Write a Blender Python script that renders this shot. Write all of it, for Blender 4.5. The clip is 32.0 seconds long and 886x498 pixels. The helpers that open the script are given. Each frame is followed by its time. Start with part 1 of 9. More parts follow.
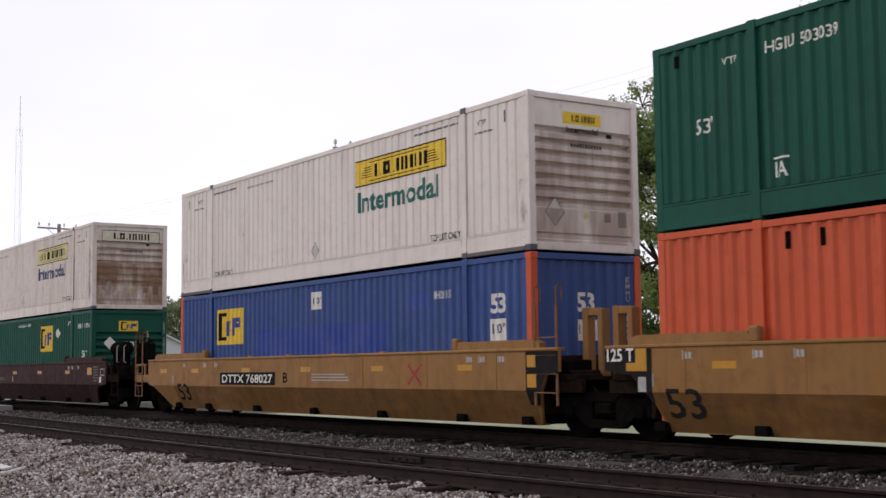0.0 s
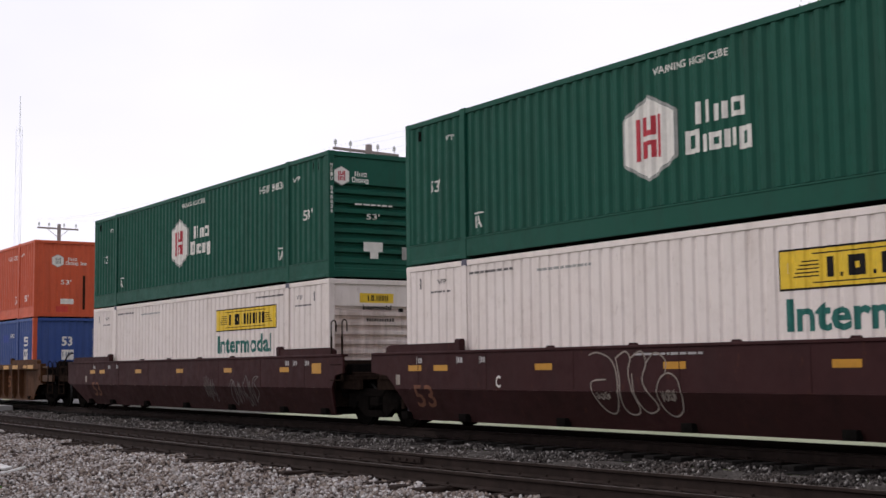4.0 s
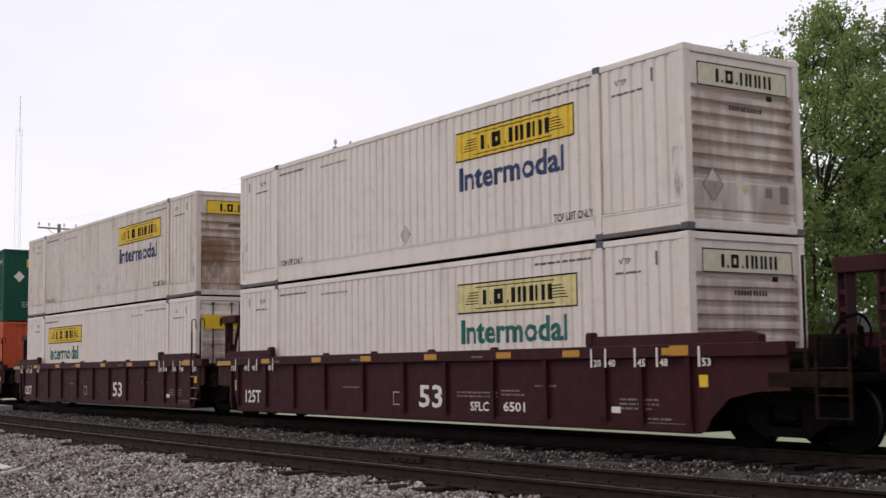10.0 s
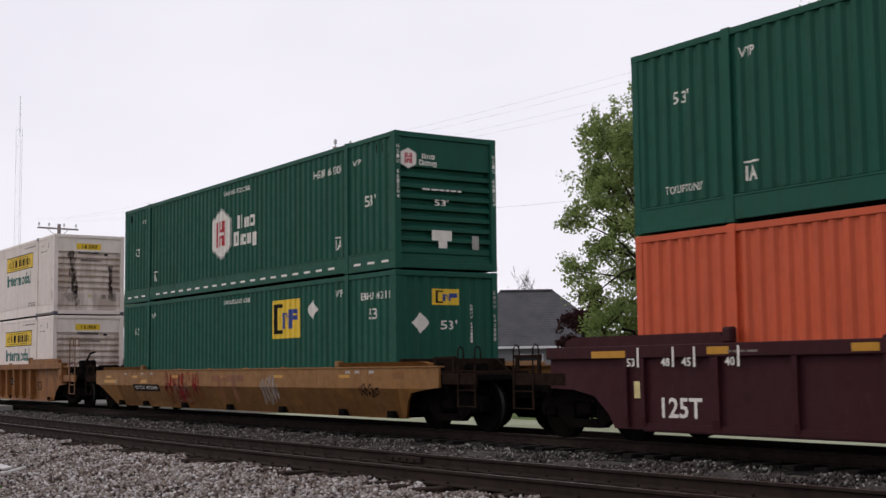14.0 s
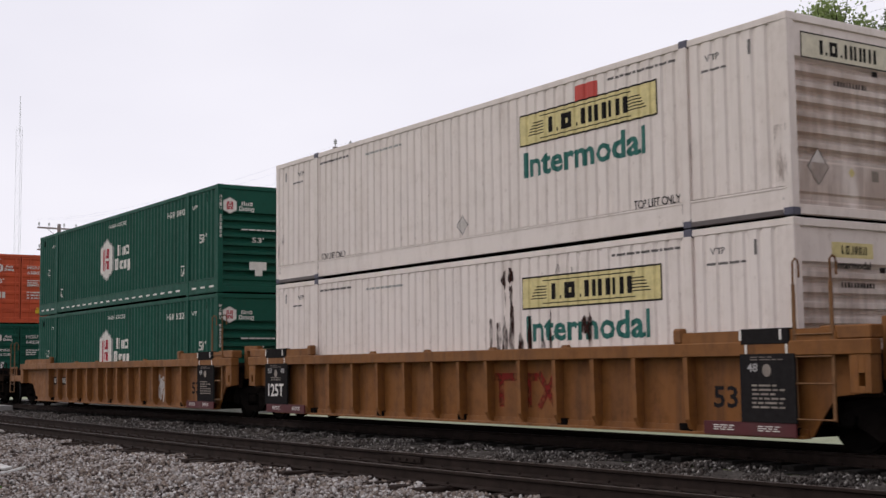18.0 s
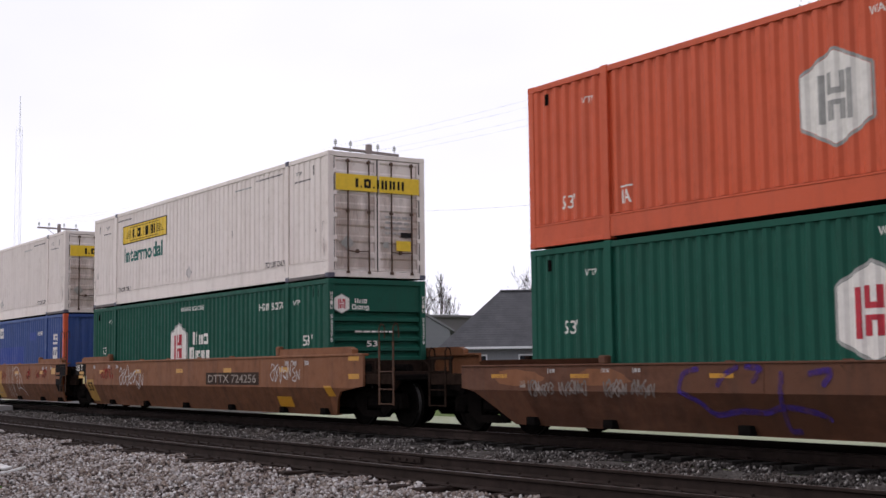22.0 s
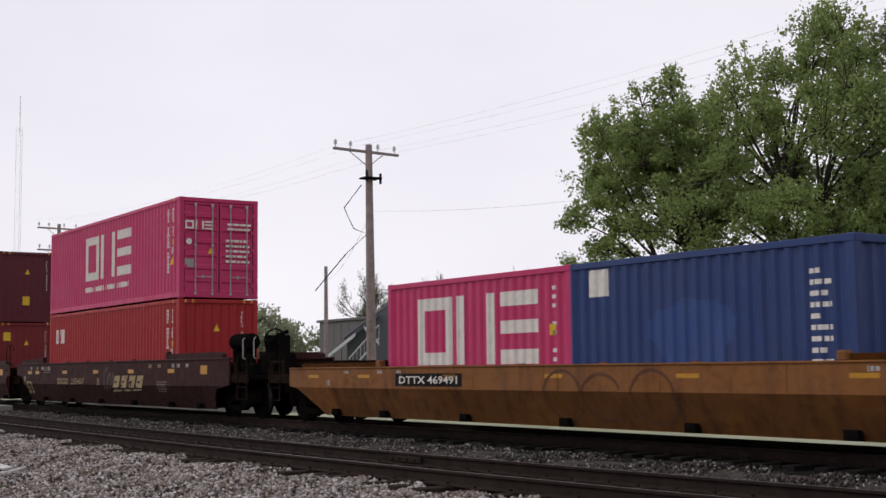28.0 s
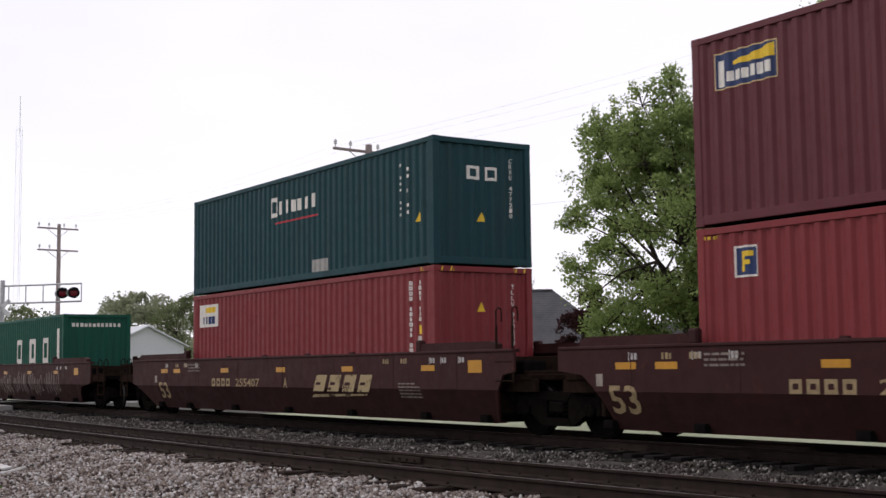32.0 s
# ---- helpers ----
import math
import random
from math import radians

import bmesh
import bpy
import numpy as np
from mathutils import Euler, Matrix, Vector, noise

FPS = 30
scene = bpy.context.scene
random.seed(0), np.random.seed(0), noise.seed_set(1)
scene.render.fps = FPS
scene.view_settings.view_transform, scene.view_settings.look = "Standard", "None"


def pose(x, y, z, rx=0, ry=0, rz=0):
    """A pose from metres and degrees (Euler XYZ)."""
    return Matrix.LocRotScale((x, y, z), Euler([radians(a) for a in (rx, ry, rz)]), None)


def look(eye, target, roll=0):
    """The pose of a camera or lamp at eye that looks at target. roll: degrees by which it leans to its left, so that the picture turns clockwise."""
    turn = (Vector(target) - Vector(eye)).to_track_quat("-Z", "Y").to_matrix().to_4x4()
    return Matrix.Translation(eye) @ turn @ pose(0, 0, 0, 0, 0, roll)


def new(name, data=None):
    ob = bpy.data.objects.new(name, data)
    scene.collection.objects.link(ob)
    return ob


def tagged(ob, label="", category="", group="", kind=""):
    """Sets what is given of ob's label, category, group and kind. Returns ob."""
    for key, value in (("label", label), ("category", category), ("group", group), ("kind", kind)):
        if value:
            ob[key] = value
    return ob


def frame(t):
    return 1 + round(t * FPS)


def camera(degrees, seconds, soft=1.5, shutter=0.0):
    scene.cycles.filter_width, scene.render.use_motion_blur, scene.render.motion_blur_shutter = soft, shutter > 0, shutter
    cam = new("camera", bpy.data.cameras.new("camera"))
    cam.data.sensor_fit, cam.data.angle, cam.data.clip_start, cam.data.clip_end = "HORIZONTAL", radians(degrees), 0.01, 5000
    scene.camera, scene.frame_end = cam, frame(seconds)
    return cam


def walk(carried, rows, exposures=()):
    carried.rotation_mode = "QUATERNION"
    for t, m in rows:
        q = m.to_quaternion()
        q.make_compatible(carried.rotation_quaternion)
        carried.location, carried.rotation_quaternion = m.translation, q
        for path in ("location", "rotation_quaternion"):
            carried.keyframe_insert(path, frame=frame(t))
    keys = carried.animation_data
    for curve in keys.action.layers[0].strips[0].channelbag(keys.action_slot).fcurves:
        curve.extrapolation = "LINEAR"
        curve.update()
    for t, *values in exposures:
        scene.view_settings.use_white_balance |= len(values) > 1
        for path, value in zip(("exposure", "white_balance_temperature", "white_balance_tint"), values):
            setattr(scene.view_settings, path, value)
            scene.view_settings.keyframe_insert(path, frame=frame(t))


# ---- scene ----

import functools

# ---- camera: stands still on a tripod beside the near track ----
cam = camera(37.74, 32.0, shutter=0.07)
CAM_POSE = Matrix.Translation((0, 0, 1.225)) @ Euler((0, 0, radians(56.50))).to_matrix().to_4x4() @ pose(0, 0, 0, 95.24, 0, 0) @ pose(0, 0, 0, 0, 0, -0.65)
EXPOSURES = [(0, 0.09, 6350, 11), (5, 0.09, 6380, 11.5), (8, 0.07, 6500, 10), (9, 0.07, 6500, 10), (10.5, -0.01, 6500, 10), (12, -0.10, 6500, 9.5), (13.5, -0.12, 6500, 10), (15.5, 0.08, 6380, 11.5), (17, 0.06, 6420, 11), (18, -0.08, 6460, 10), (19, -0.14, 6460, 10), (20, 0.06, 6300, 12), (22, 0.11, 6240, 12.5), (26, 0.11, 6340, 12), (28, -0.12, 6500, 10), (29, -0.26, 6500, 10), (30, -0.05, 6480, 10), (31, 0.02, 6460, 10.5), (32, 0.10, 6440, 11)]
walk(cam, [(0, CAM_POSE), (32, CAM_POSE)], EXPOSURES)

# ---- world: overcast spring sky ----
world = bpy.data.worlds.new("overcast_sky")
scene.world = world
world.use_nodes = True
wn, wl = world.node_tree.nodes, world.node_tree.links
wn.clear()
w_out = wn.new("ShaderNodeOutputWorld")
w_bg = wn.new("ShaderNodeBackground")
w_bg.inputs["Strength"].default_value = 1.0
w_sky = wn.new("ShaderNodeTexSky")
w_sky.sky_type = "NISHITA"
w_sky.sun_disc = False
w_sky.sun_elevation, w_sky.sun_rotation = radians(52), radians(200)
w_sky.air_density, w_sky.dust_density = 1.0, 4.0
w_scale = wn.new("ShaderNodeVectorMath")
w_scale.operation = "SCALE"
w_scale.inputs["Scale"].default_value = 0.10
w_tc = wn.new("ShaderNodeTexCoord")
w_map = wn.new("ShaderNodeMapping")
w_map.inputs["Scale"].default_value = (1.0, 1.0, 3.0)
w_noise = wn.new("ShaderNodeTexNoise")
w_noise.inputs["Scale"].default_value, w_noise.inputs["Detail"].default_value = 1.6, 4.0
w_ramp = wn.new("ShaderNodeValToRGB")
w_ramp.color_ramp.elements[0].position, w_ramp.color_ramp.elements[1].position = 0.3, 0.7
w_ramp.color_ramp.elements[0].color = (0.83, 0.805, 0.865, 1)
w_ramp.color_ramp.elements[1].color = (0.965, 0.935, 0.975, 1)
w_sep = wn.new("ShaderNodeSeparateXYZ")
w_grad = wn.new("ShaderNodeValToRGB")
w_grad.color_ramp.elements[0].position, w_grad.color_ramp.elements[1].position = 0.0, 0.55
w_grad.color_ramp.elements[0].color = (1.22, 1.22, 1.24, 1)
w_grad.color_ramp.elements[1].color = (1.0, 1.0, 1.03, 1)
w_high = w_grad.color_ramp.elements.new(1.0)
w_high.color = (0.62, 0.62, 0.65, 1)
w_mul = wn.new("ShaderNodeMix")
w_mul.data_type, w_mul.blend_type = "RGBA", "MULTIPLY"
w_mul.inputs[0].default_value = 1.0
w_mix = wn.new("ShaderNodeMix")
w_mix.data_type = "RGBA"
w_mix.inputs[0].default_value = 0.9
wl.new(w_tc.outputs["Generated"], w_map.inputs["Vector"])
wl.new(w_map.outputs["Vector"], w_noise.inputs["Vector"])
wl.new(w_noise.outputs["Fac"], w_ramp.inputs["Fac"])
wl.new(w_tc.outputs["Generated"], w_sep.inputs["Vector"])
wl.new(w_sep.outputs["Z"], w_grad.inputs["Fac"])
wl.new(w_ramp.outputs["Color"], w_mul.inputs[6])
wl.new(w_grad.outputs["Color"], w_mul.inputs[7])
wl.new(w_sky.outputs["Color"], w_scale.inputs[0])
wl.new(w_scale.outputs["Vector"], w_mix.inputs[6])
wl.new(w_mul.outputs[2], w_mix.inputs[7])
wl.new(w_mix.outputs[2], w_bg.inputs["Color"])
wl.new(w_bg.outputs["Background"], w_out.inputs["Surface"])

sun_data = bpy.data.lights.new("sun", "SUN")
sun_data.energy, sun_data.angle, sun_data.color = 1.0, radians(18), (1.0, 0.96, 0.9)
sun = new("sun", sun_data)
sun.matrix_world = look((-75, -25, 62), (-20, 15, 0))


# ---- materials ----
def nodes_of(name):
    m = bpy.data.materials.new(name)
    m.use_nodes = True
    nt = m.node_tree
    return m, nt.nodes, nt.links, nt.nodes["Principled BSDF"]


def noise_node(n, l, scale, detail=4.0, rough=0.55, vec=None, stretch=None):
    t = n.new("ShaderNodeTexNoise")
    t.inputs["Scale"].default_value, t.inputs["Detail"].default_value, t.inputs["Roughness"].default_value = scale, detail, rough
    if vec is not None:
        if stretch:
            mp = n.new("ShaderNodeMapping")
            mp.inputs["Scale"].default_value = stretch
            l.new(vec, mp.inputs["Vector"])
            vec = mp.outputs["Vector"]
        l.new(vec, t.inputs["Vector"])
    return t.outputs["Fac"]


def ramp(n, l, fac, stops):
    r = n.new("ShaderNodeValToRGB")
    e = r.color_ramp.elements
    while len(e) < len(stops):
        e.new(0.5)
    for el, (p, c) in zip(e, stops):
        el.position = p
        el.color = (c, c, c, 1) if isinstance(c, (int, float)) else (*c, 1)
    l.new(fac, r.inputs["Fac"])
    return r.outputs["Color"]


def mixed(n, l, fac, a, b, blend="MIX"):
    m = n.new("ShaderNodeMix")
    m.data_type, m.blend_type = "RGBA", blend
    for value, socket in ((fac, m.inputs[0]), (a, m.inputs[6]), (b, m.inputs[7])):
        if isinstance(value, (int, float)):
            socket.default_value = value
        elif isinstance(value, tuple):
            socket.default_value = (*value, 1)
        else:
            l.new(value, socket)
    return m.outputs[2]


def bumped(n, l, bsdf, height, strength=0.3, distance=0.01):
    b = n.new("ShaderNodeBump")
    b.inputs["Strength"].default_value, b.inputs["Distance"].default_value = strength, distance
    l.new(height, b.inputs["Height"])
    l.new(b.outputs["Normal"], bsdf.inputs["Normal"])


def paint(name, colour, dirt=(0.10, 0.075, 0.055), amount=0.35, streak=0.35, rust=0.0, rough=0.55, fade=0.12):
    """Weathered paint: sun-faded patches, dirt streaks that run down, specks of rust."""
    m, n, l, b = nodes_of(name)
    tc = n.new("ShaderNodeTexCoord").outputs["Object"]
    big = noise_node(n, l, 0.9, 5, 0.6, tc)
    grey = min(0.5, 2.2 * max(colour))
    faded = tuple(min(1.0, c * (1 - fade) + fade * grey) for c in colour)
    base = mixed(n, l, ramp(n, l, big, [(0.35, 0.0), (0.7, 1.0)]), colour, faded)
    info = n.new("ShaderNodeObjectInfo").outputs["Random"]
    base = mixed(n, l, ramp(n, l, info, [(0.0, 0.0), (1.0, 0.5)]), base, tuple(c * 0.86 for c in colour))
    st = noise_node(n, l, 2.0, 6, 0.6, tc, (1.7, 1.7, 0.20))
    base = mixed(n, l, ramp(n, l, st, [(0.48, 0.0), (0.78, streak)]), base, dirt)
    mid = noise_node(n, l, 3.5, 8, 0.7, tc)
    base = mixed(n, l, ramp(n, l, mid, [(0.50, 0.0), (0.85, amount)]), base, dirt)
    if rust > 0:
        rs = noise_node(n, l, 7.0, 6, 0.7, tc, (1.0, 1.0, 0.45))
        base = mixed(n, l, ramp(n, l, rs, [(0.60, 0.0), (0.70, rust)]), base, (0.13, 0.045, 0.018))
    l.new(base, b.inputs["Base Color"])
    l.new(ramp(n, l, mid, [(0.3, rough - 0.08), (0.8, min(1.0, rough + 0.25))]), b.inputs["Roughness"])
    b.inputs["Specular IOR Level"].default_value = 0.12 if max(colour) < 0.08 else 0.3
    bumped(n, l, b, noise_node(n, l, 26.0, 4, 0.6, tc), 0.10, 0.004)
    return m


def plain(name, colour, rough=0.6, metal=0.0, var=0.18, scale=9.0):
    m, n, l, b = nodes_of(name)
    tc = n.new("ShaderNodeTexCoord").outputs["Object"]
    f = noise_node(n, l, scale, 6, 0.6, tc)
    l.new(mixed(n, l, ramp(n, l, f, [(0.3, 0.0), (0.75, 1.0)]), tuple(c * (1 - var) for c in colour), tuple(min(1, c * (1 + var)) for c in colour)), b.inputs["Base Color"])
    b.inputs["Roughness"].default_value, b.inputs["Metallic"].default_value = rough, metal
    b.inputs["Specular IOR Level"].default_value = 0.0 if max(colour) < 0.025 else (0.08 if max(colour) < 0.06 else 0.3)
    bumped(n, l, b, f, 0.12, 0.005)
    return m


WHITE_BOX = paint("white_container_paint", (0.745, 0.655, 0.605), (0.24, 0.16, 0.11), 0.22, 0.20, 0.25, 0.5)
WHITE_DIRTY = paint("stained_white_container_paint", (0.69, 0.60, 0.545), (0.20, 0.11, 0.065), 0.40, 0.42, 0.5, 0.55)
GREEN_BOX = paint("dark_green_container_paint", (0.010, 0.077, 0.051), (0.02, 0.028, 0.023), 0.30, 0.30, 0.05, 0.5, 0.02)
LIME_BOX = paint("light_green_container_paint", (0.066, 0.128, 0.022), (0.04, 0.05, 0.025), 0.30, 0.30, 0.05, 0.5, 0.06)
ORANGE_BOX = paint("orange_red_container_paint", (0.54, 0.084, 0.028), (0.14, 0.035, 0.02), 0.28, 0.28, 0.1, 0.5, 0.015)
BLUE_BOX = paint("blue_container_paint", (0.022, 0.058, 0.21), (0.03, 0.04, 0.07), 0.30, 0.30, 0.05, 0.5, 0.05)
NAVY_BOX = paint("dark_blue_container_paint", (0.016, 0.040, 0.15), (0.03, 0.03, 0.05), 0.30, 0.30, 0.1, 0.5, 0.05)
PINK_BOX = paint("magenta_container_paint", (0.50, 0.022, 0.12), (0.2, 0.03, 0.06), 0.18, 0.18, 0.02, 0.45, 0.06)
RED_BOX = paint("bright_red_container_paint", (0.34, 0.014, 0.018), (0.14, 0.012, 0.014), 0.2, 0.15, 0.05, 0.5, 0.01)
BRICK_BOX = paint("brick_red_container_paint", (0.185, 0.018, 0.022), (0.075, 0.017, 0.02), 0.25, 0.25, 0.08, 0.5, 0.012)
MAROON_BOX = paint("maroon_container_paint", (0.098, 0.0135, 0.021), (0.042, 0.013, 0.017), 0.25, 0.25, 0.08, 0.5, 0.012)
TEAL_BOX = paint("blue_green_container_paint", (0.012, 0.050, 0.059), (0.03, 0.03, 0.03), 0.3, 0.32, 0.12, 0.5, 0.05)
MUSTARD = paint("mustard_car_paint", (0.228, 0.092, 0.018), (0.055, 0.020, 0.012), 0.65, 0.6, 0.6, 0.6, 0.04)
YELLOW_CAR = paint("yellow_car_paint", (0.225, 0.098, 0.018), (0.07, 0.028, 0.014), 0.55, 0.5, 0.4, 0.55, 0.04)
RUSTY_CAR = paint("rust_stained_car_paint", (0.192, 0.072, 0.026), (0.060, 0.024, 0.016), 0.62, 0.58, 0.55, 0.7, 0.04)
RUST_FAINT_BROWN = paint("faint_rust_brown_paint", (0.085, 0.028, 0.015), (0.04, 0.018, 0.012), 0.5, 0.4, 0.3, 0.7, 0.02)
RUST_DARK = paint("dark_rust_car_paint", (0.105, 0.038, 0.016), (0.035, 0.017, 0.011), 0.6, 0.55, 0.5, 0.7, 0.03)
OCHRE = paint("ochre_car_paint", (0.255, 0.118, 0.026), (0.075, 0.036, 0.016), 0.45, 0.45, 0.4, 0.6, 0.04)
MUSTARD_CLEAN = paint("bright_mustard_car_paint", (0.205, 0.076, 0.012), (0.050, 0.020, 0.010), 0.70, 0.70, 0.55, 0.6, 0.04)
WEB_CLEAN = paint("rust_streaked_web_paint", (0.205, 0.074, 0.011), (0.035, 0.014, 0.008), 0.65, 0.75, 0.6, 0.65, 0.04)
WEB_PAINT = paint("rust_browned_web_paint", (0.140, 0.050, 0.012), (0.028, 0.013, 0.009), 0.75, 0.8, 0.5, 0.7, 0.04)
DIRTY_CAR = paint("soot_stained_mustard_paint", (0.070, 0.028, 0.010), (0.022, 0.012, 0.009), 0.65, 0.6, 0.6, 0.7, 0.04)
BROWN_CAR = paint("brown_car_paint", (0.038, 0.0118, 0.0118), (0.017, 0.009, 0.009), 0.5, 0.45, 0.3, 0.65, 0.04)
MAROON_CAR = paint("maroon_car_paint", (0.040, 0.0085, 0.0118), (0.015, 0.008, 0.008), 0.45, 0.4, 0.25, 0.6, 0.04)
DECAL_WHITE = plain("white_lettering", (0.68, 0.64, 0.59), 0.6, var=0.10)
DECAL_GREY = plain("faded_grey_lettering", (0.36, 0.34, 0.33), 0.7)
DECAL_BLACK = plain("black_lettering", (0.022, 0.020, 0.020), 0.6)
DECAL_NAVY = plain("navy_lettering", (0.018, 0.035, 0.11), 0.55)
DECAL_TEAL = plain("teal_lettering", (0.010, 0.11, 0.09), 0.55)
DECAL_RED = plain("red_lettering", (0.42, 0.025, 0.04), 0.55)
DECAL_YELLOW = plain("yellow_sign_film", (0.70, 0.46, 0.025), 0.5, var=0.10)
DECAL_PALE = plain("sun_bleached_sign_film", (0.62, 0.52, 0.24), 0.55, var=0.15)
END_FILM = plain("bleached_white_sign_film", (0.57, 0.52, 0.40), 0.55, var=0.15)
DECAL_BLUE = plain("blue_lettering", (0.022, 0.045, 0.23), 0.5)
DECAL_SILVER = plain("silver_sticker", (0.30, 0.29, 0.27), 0.45)
REFLECT = plain("amber_reflector_tape", (0.44, 0.21, 0.016), 0.35, var=0.10)
END_AMBER = plain("sooty_amber_plate", (0.17, 0.07, 0.014), 0.6, var=0.3)
PANEL_BROWN = plain("worn_brown_panel_paint", (0.035, 0.020, 0.014), 0.7, var=0.35, scale=4.0)
SPRAY_WORN = plain("worn_grey_stencil", (0.24, 0.20, 0.17), 0.75, var=0.35, scale=5.0)
CREAM = plain("cream_lettering", (0.55, 0.40, 0.20), 0.6)
PATCH_BLUE = paint("fresh_blue_patch_paint", (0.010, 0.040, 0.25), (0.02, 0.03, 0.1), 0.15, 0.15, 0, 0.5)
PATCH_RED = paint("fresh_red_patch_paint", (0.52, 0.040, 0.024), (0.2, 0.03, 0.03), 0.15, 0.15, 0, 0.5)
SOOT = plain("soot_and_rust_stain", (0.035, 0.018, 0.012), 0.9)
def stain(name, colour, cover=0.5, scale=5.0, stretch=(1.0, 1.0, 0.35), full=0.85):
    """Grime that lets the paint show through in a ragged pattern."""
    m, n, l, b = nodes_of(name)
    tc = n.new("ShaderNodeTexCoord").outputs["Object"]
    f = noise_node(n, l, scale, 7, 0.68, tc, stretch)
    b.inputs["Base Color"].default_value = (*colour, 1)
    b.inputs["Roughness"].default_value = 0.9
    b.inputs["Specular IOR Level"].default_value = 0.1
    l.new(ramp(n, l, f, [(0.66 - 0.36 * cover, 0.0), (0.80 - 0.30 * cover, full)]), b.inputs["Alpha"])
    return m


SOOT_STAIN = stain("soot_stain", (0.020, 0.013, 0.012), 0.75, 6.0)
DRIP_RUST = stain("dark_red_rust_run", (0.032, 0.012, 0.010), 0.85, 6.0, (1.0, 1.0, 0.35), 0.95)
RUST_STAIN = stain("brown_rust_stain", (0.10, 0.045, 0.022), 0.42, 3.2, (1.0, 1.0, 0.8))
RUST_FAINT = stain("faint_rust_stain", (0.13, 0.065, 0.035), 0.36, 4.0, (1.0, 1.0, 0.3))
END_RUST = stain("brown_end_staining", (0.25, 0.125, 0.060), 0.85, 1.2, (1.0, 1.4, 0.5), 0.55)
END_RUST_FAINT = stain("light_brown_end_staining", (0.22, 0.115, 0.060), 0.80, 1.3, (1.0, 1.6, 0.4), 0.32)
GRIME = stain("road_grime", (0.022, 0.012, 0.008), 0.95, 1.1, (0.5, 1.0, 1.6), 0.24)
SKID = plain("grey_brown_skid_rail", (0.115, 0.095, 0.092), 0.7)
CASTING_DARK = plain("dark_blue_grey_casting", (0.085, 0.08, 0.11), 0.6)
PLACARD = plain("dull_white_placard", (0.52, 0.47, 0.44), 0.55, var=0.12)
DECAL_DIM = plain("dark_grey_stencil", (0.13, 0.115, 0.11), 0.65)
EMBLEM_CREAM = stain("worn_cream_emblem_paint", (0.40, 0.31, 0.18), 1.0, 3.0, (1.0, 1.0, 1.0), 0.80)
FADED_CREAM = plain("faded_cream_lettering", (0.26, 0.19, 0.10), 0.7, var=0.3)
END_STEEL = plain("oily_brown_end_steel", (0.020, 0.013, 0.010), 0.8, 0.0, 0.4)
LADDER_TAN = plain("faded_tan_ladder_paint", (0.165, 0.078, 0.030), 0.75, 0.0, 0.3)
RUSTY_STEEL = plain("rusty_brown_ladder_steel", (0.060, 0.026, 0.012), 0.8, 0.0, 0.35)
# Near-black steel for trucks, wheels, floors and the gear at the car ends.
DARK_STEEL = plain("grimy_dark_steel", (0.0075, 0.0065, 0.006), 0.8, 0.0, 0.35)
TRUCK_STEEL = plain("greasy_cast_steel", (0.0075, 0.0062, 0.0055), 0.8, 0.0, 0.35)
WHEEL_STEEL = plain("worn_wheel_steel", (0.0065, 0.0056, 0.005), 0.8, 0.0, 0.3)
TREAD = plain("worn_wheel_tread", (0.05, 0.048, 0.046), 0.55, 0.5, 0.2)
RUSTY_BAR = plain("rust_browned_locking_bar", (0.085, 0.048, 0.032), 0.7, 0.0, 0.35)
LOCKBAR = plain("galvanised_locking_bar", (0.38, 0.36, 0.35), 0.45, 0.5)
RED_SILL = paint("dark_red_sill_paint", (0.085, 0.012, 0.014), (0.05, 0.02, 0.02), 0.4, 0.3, 0.2, 0.6)


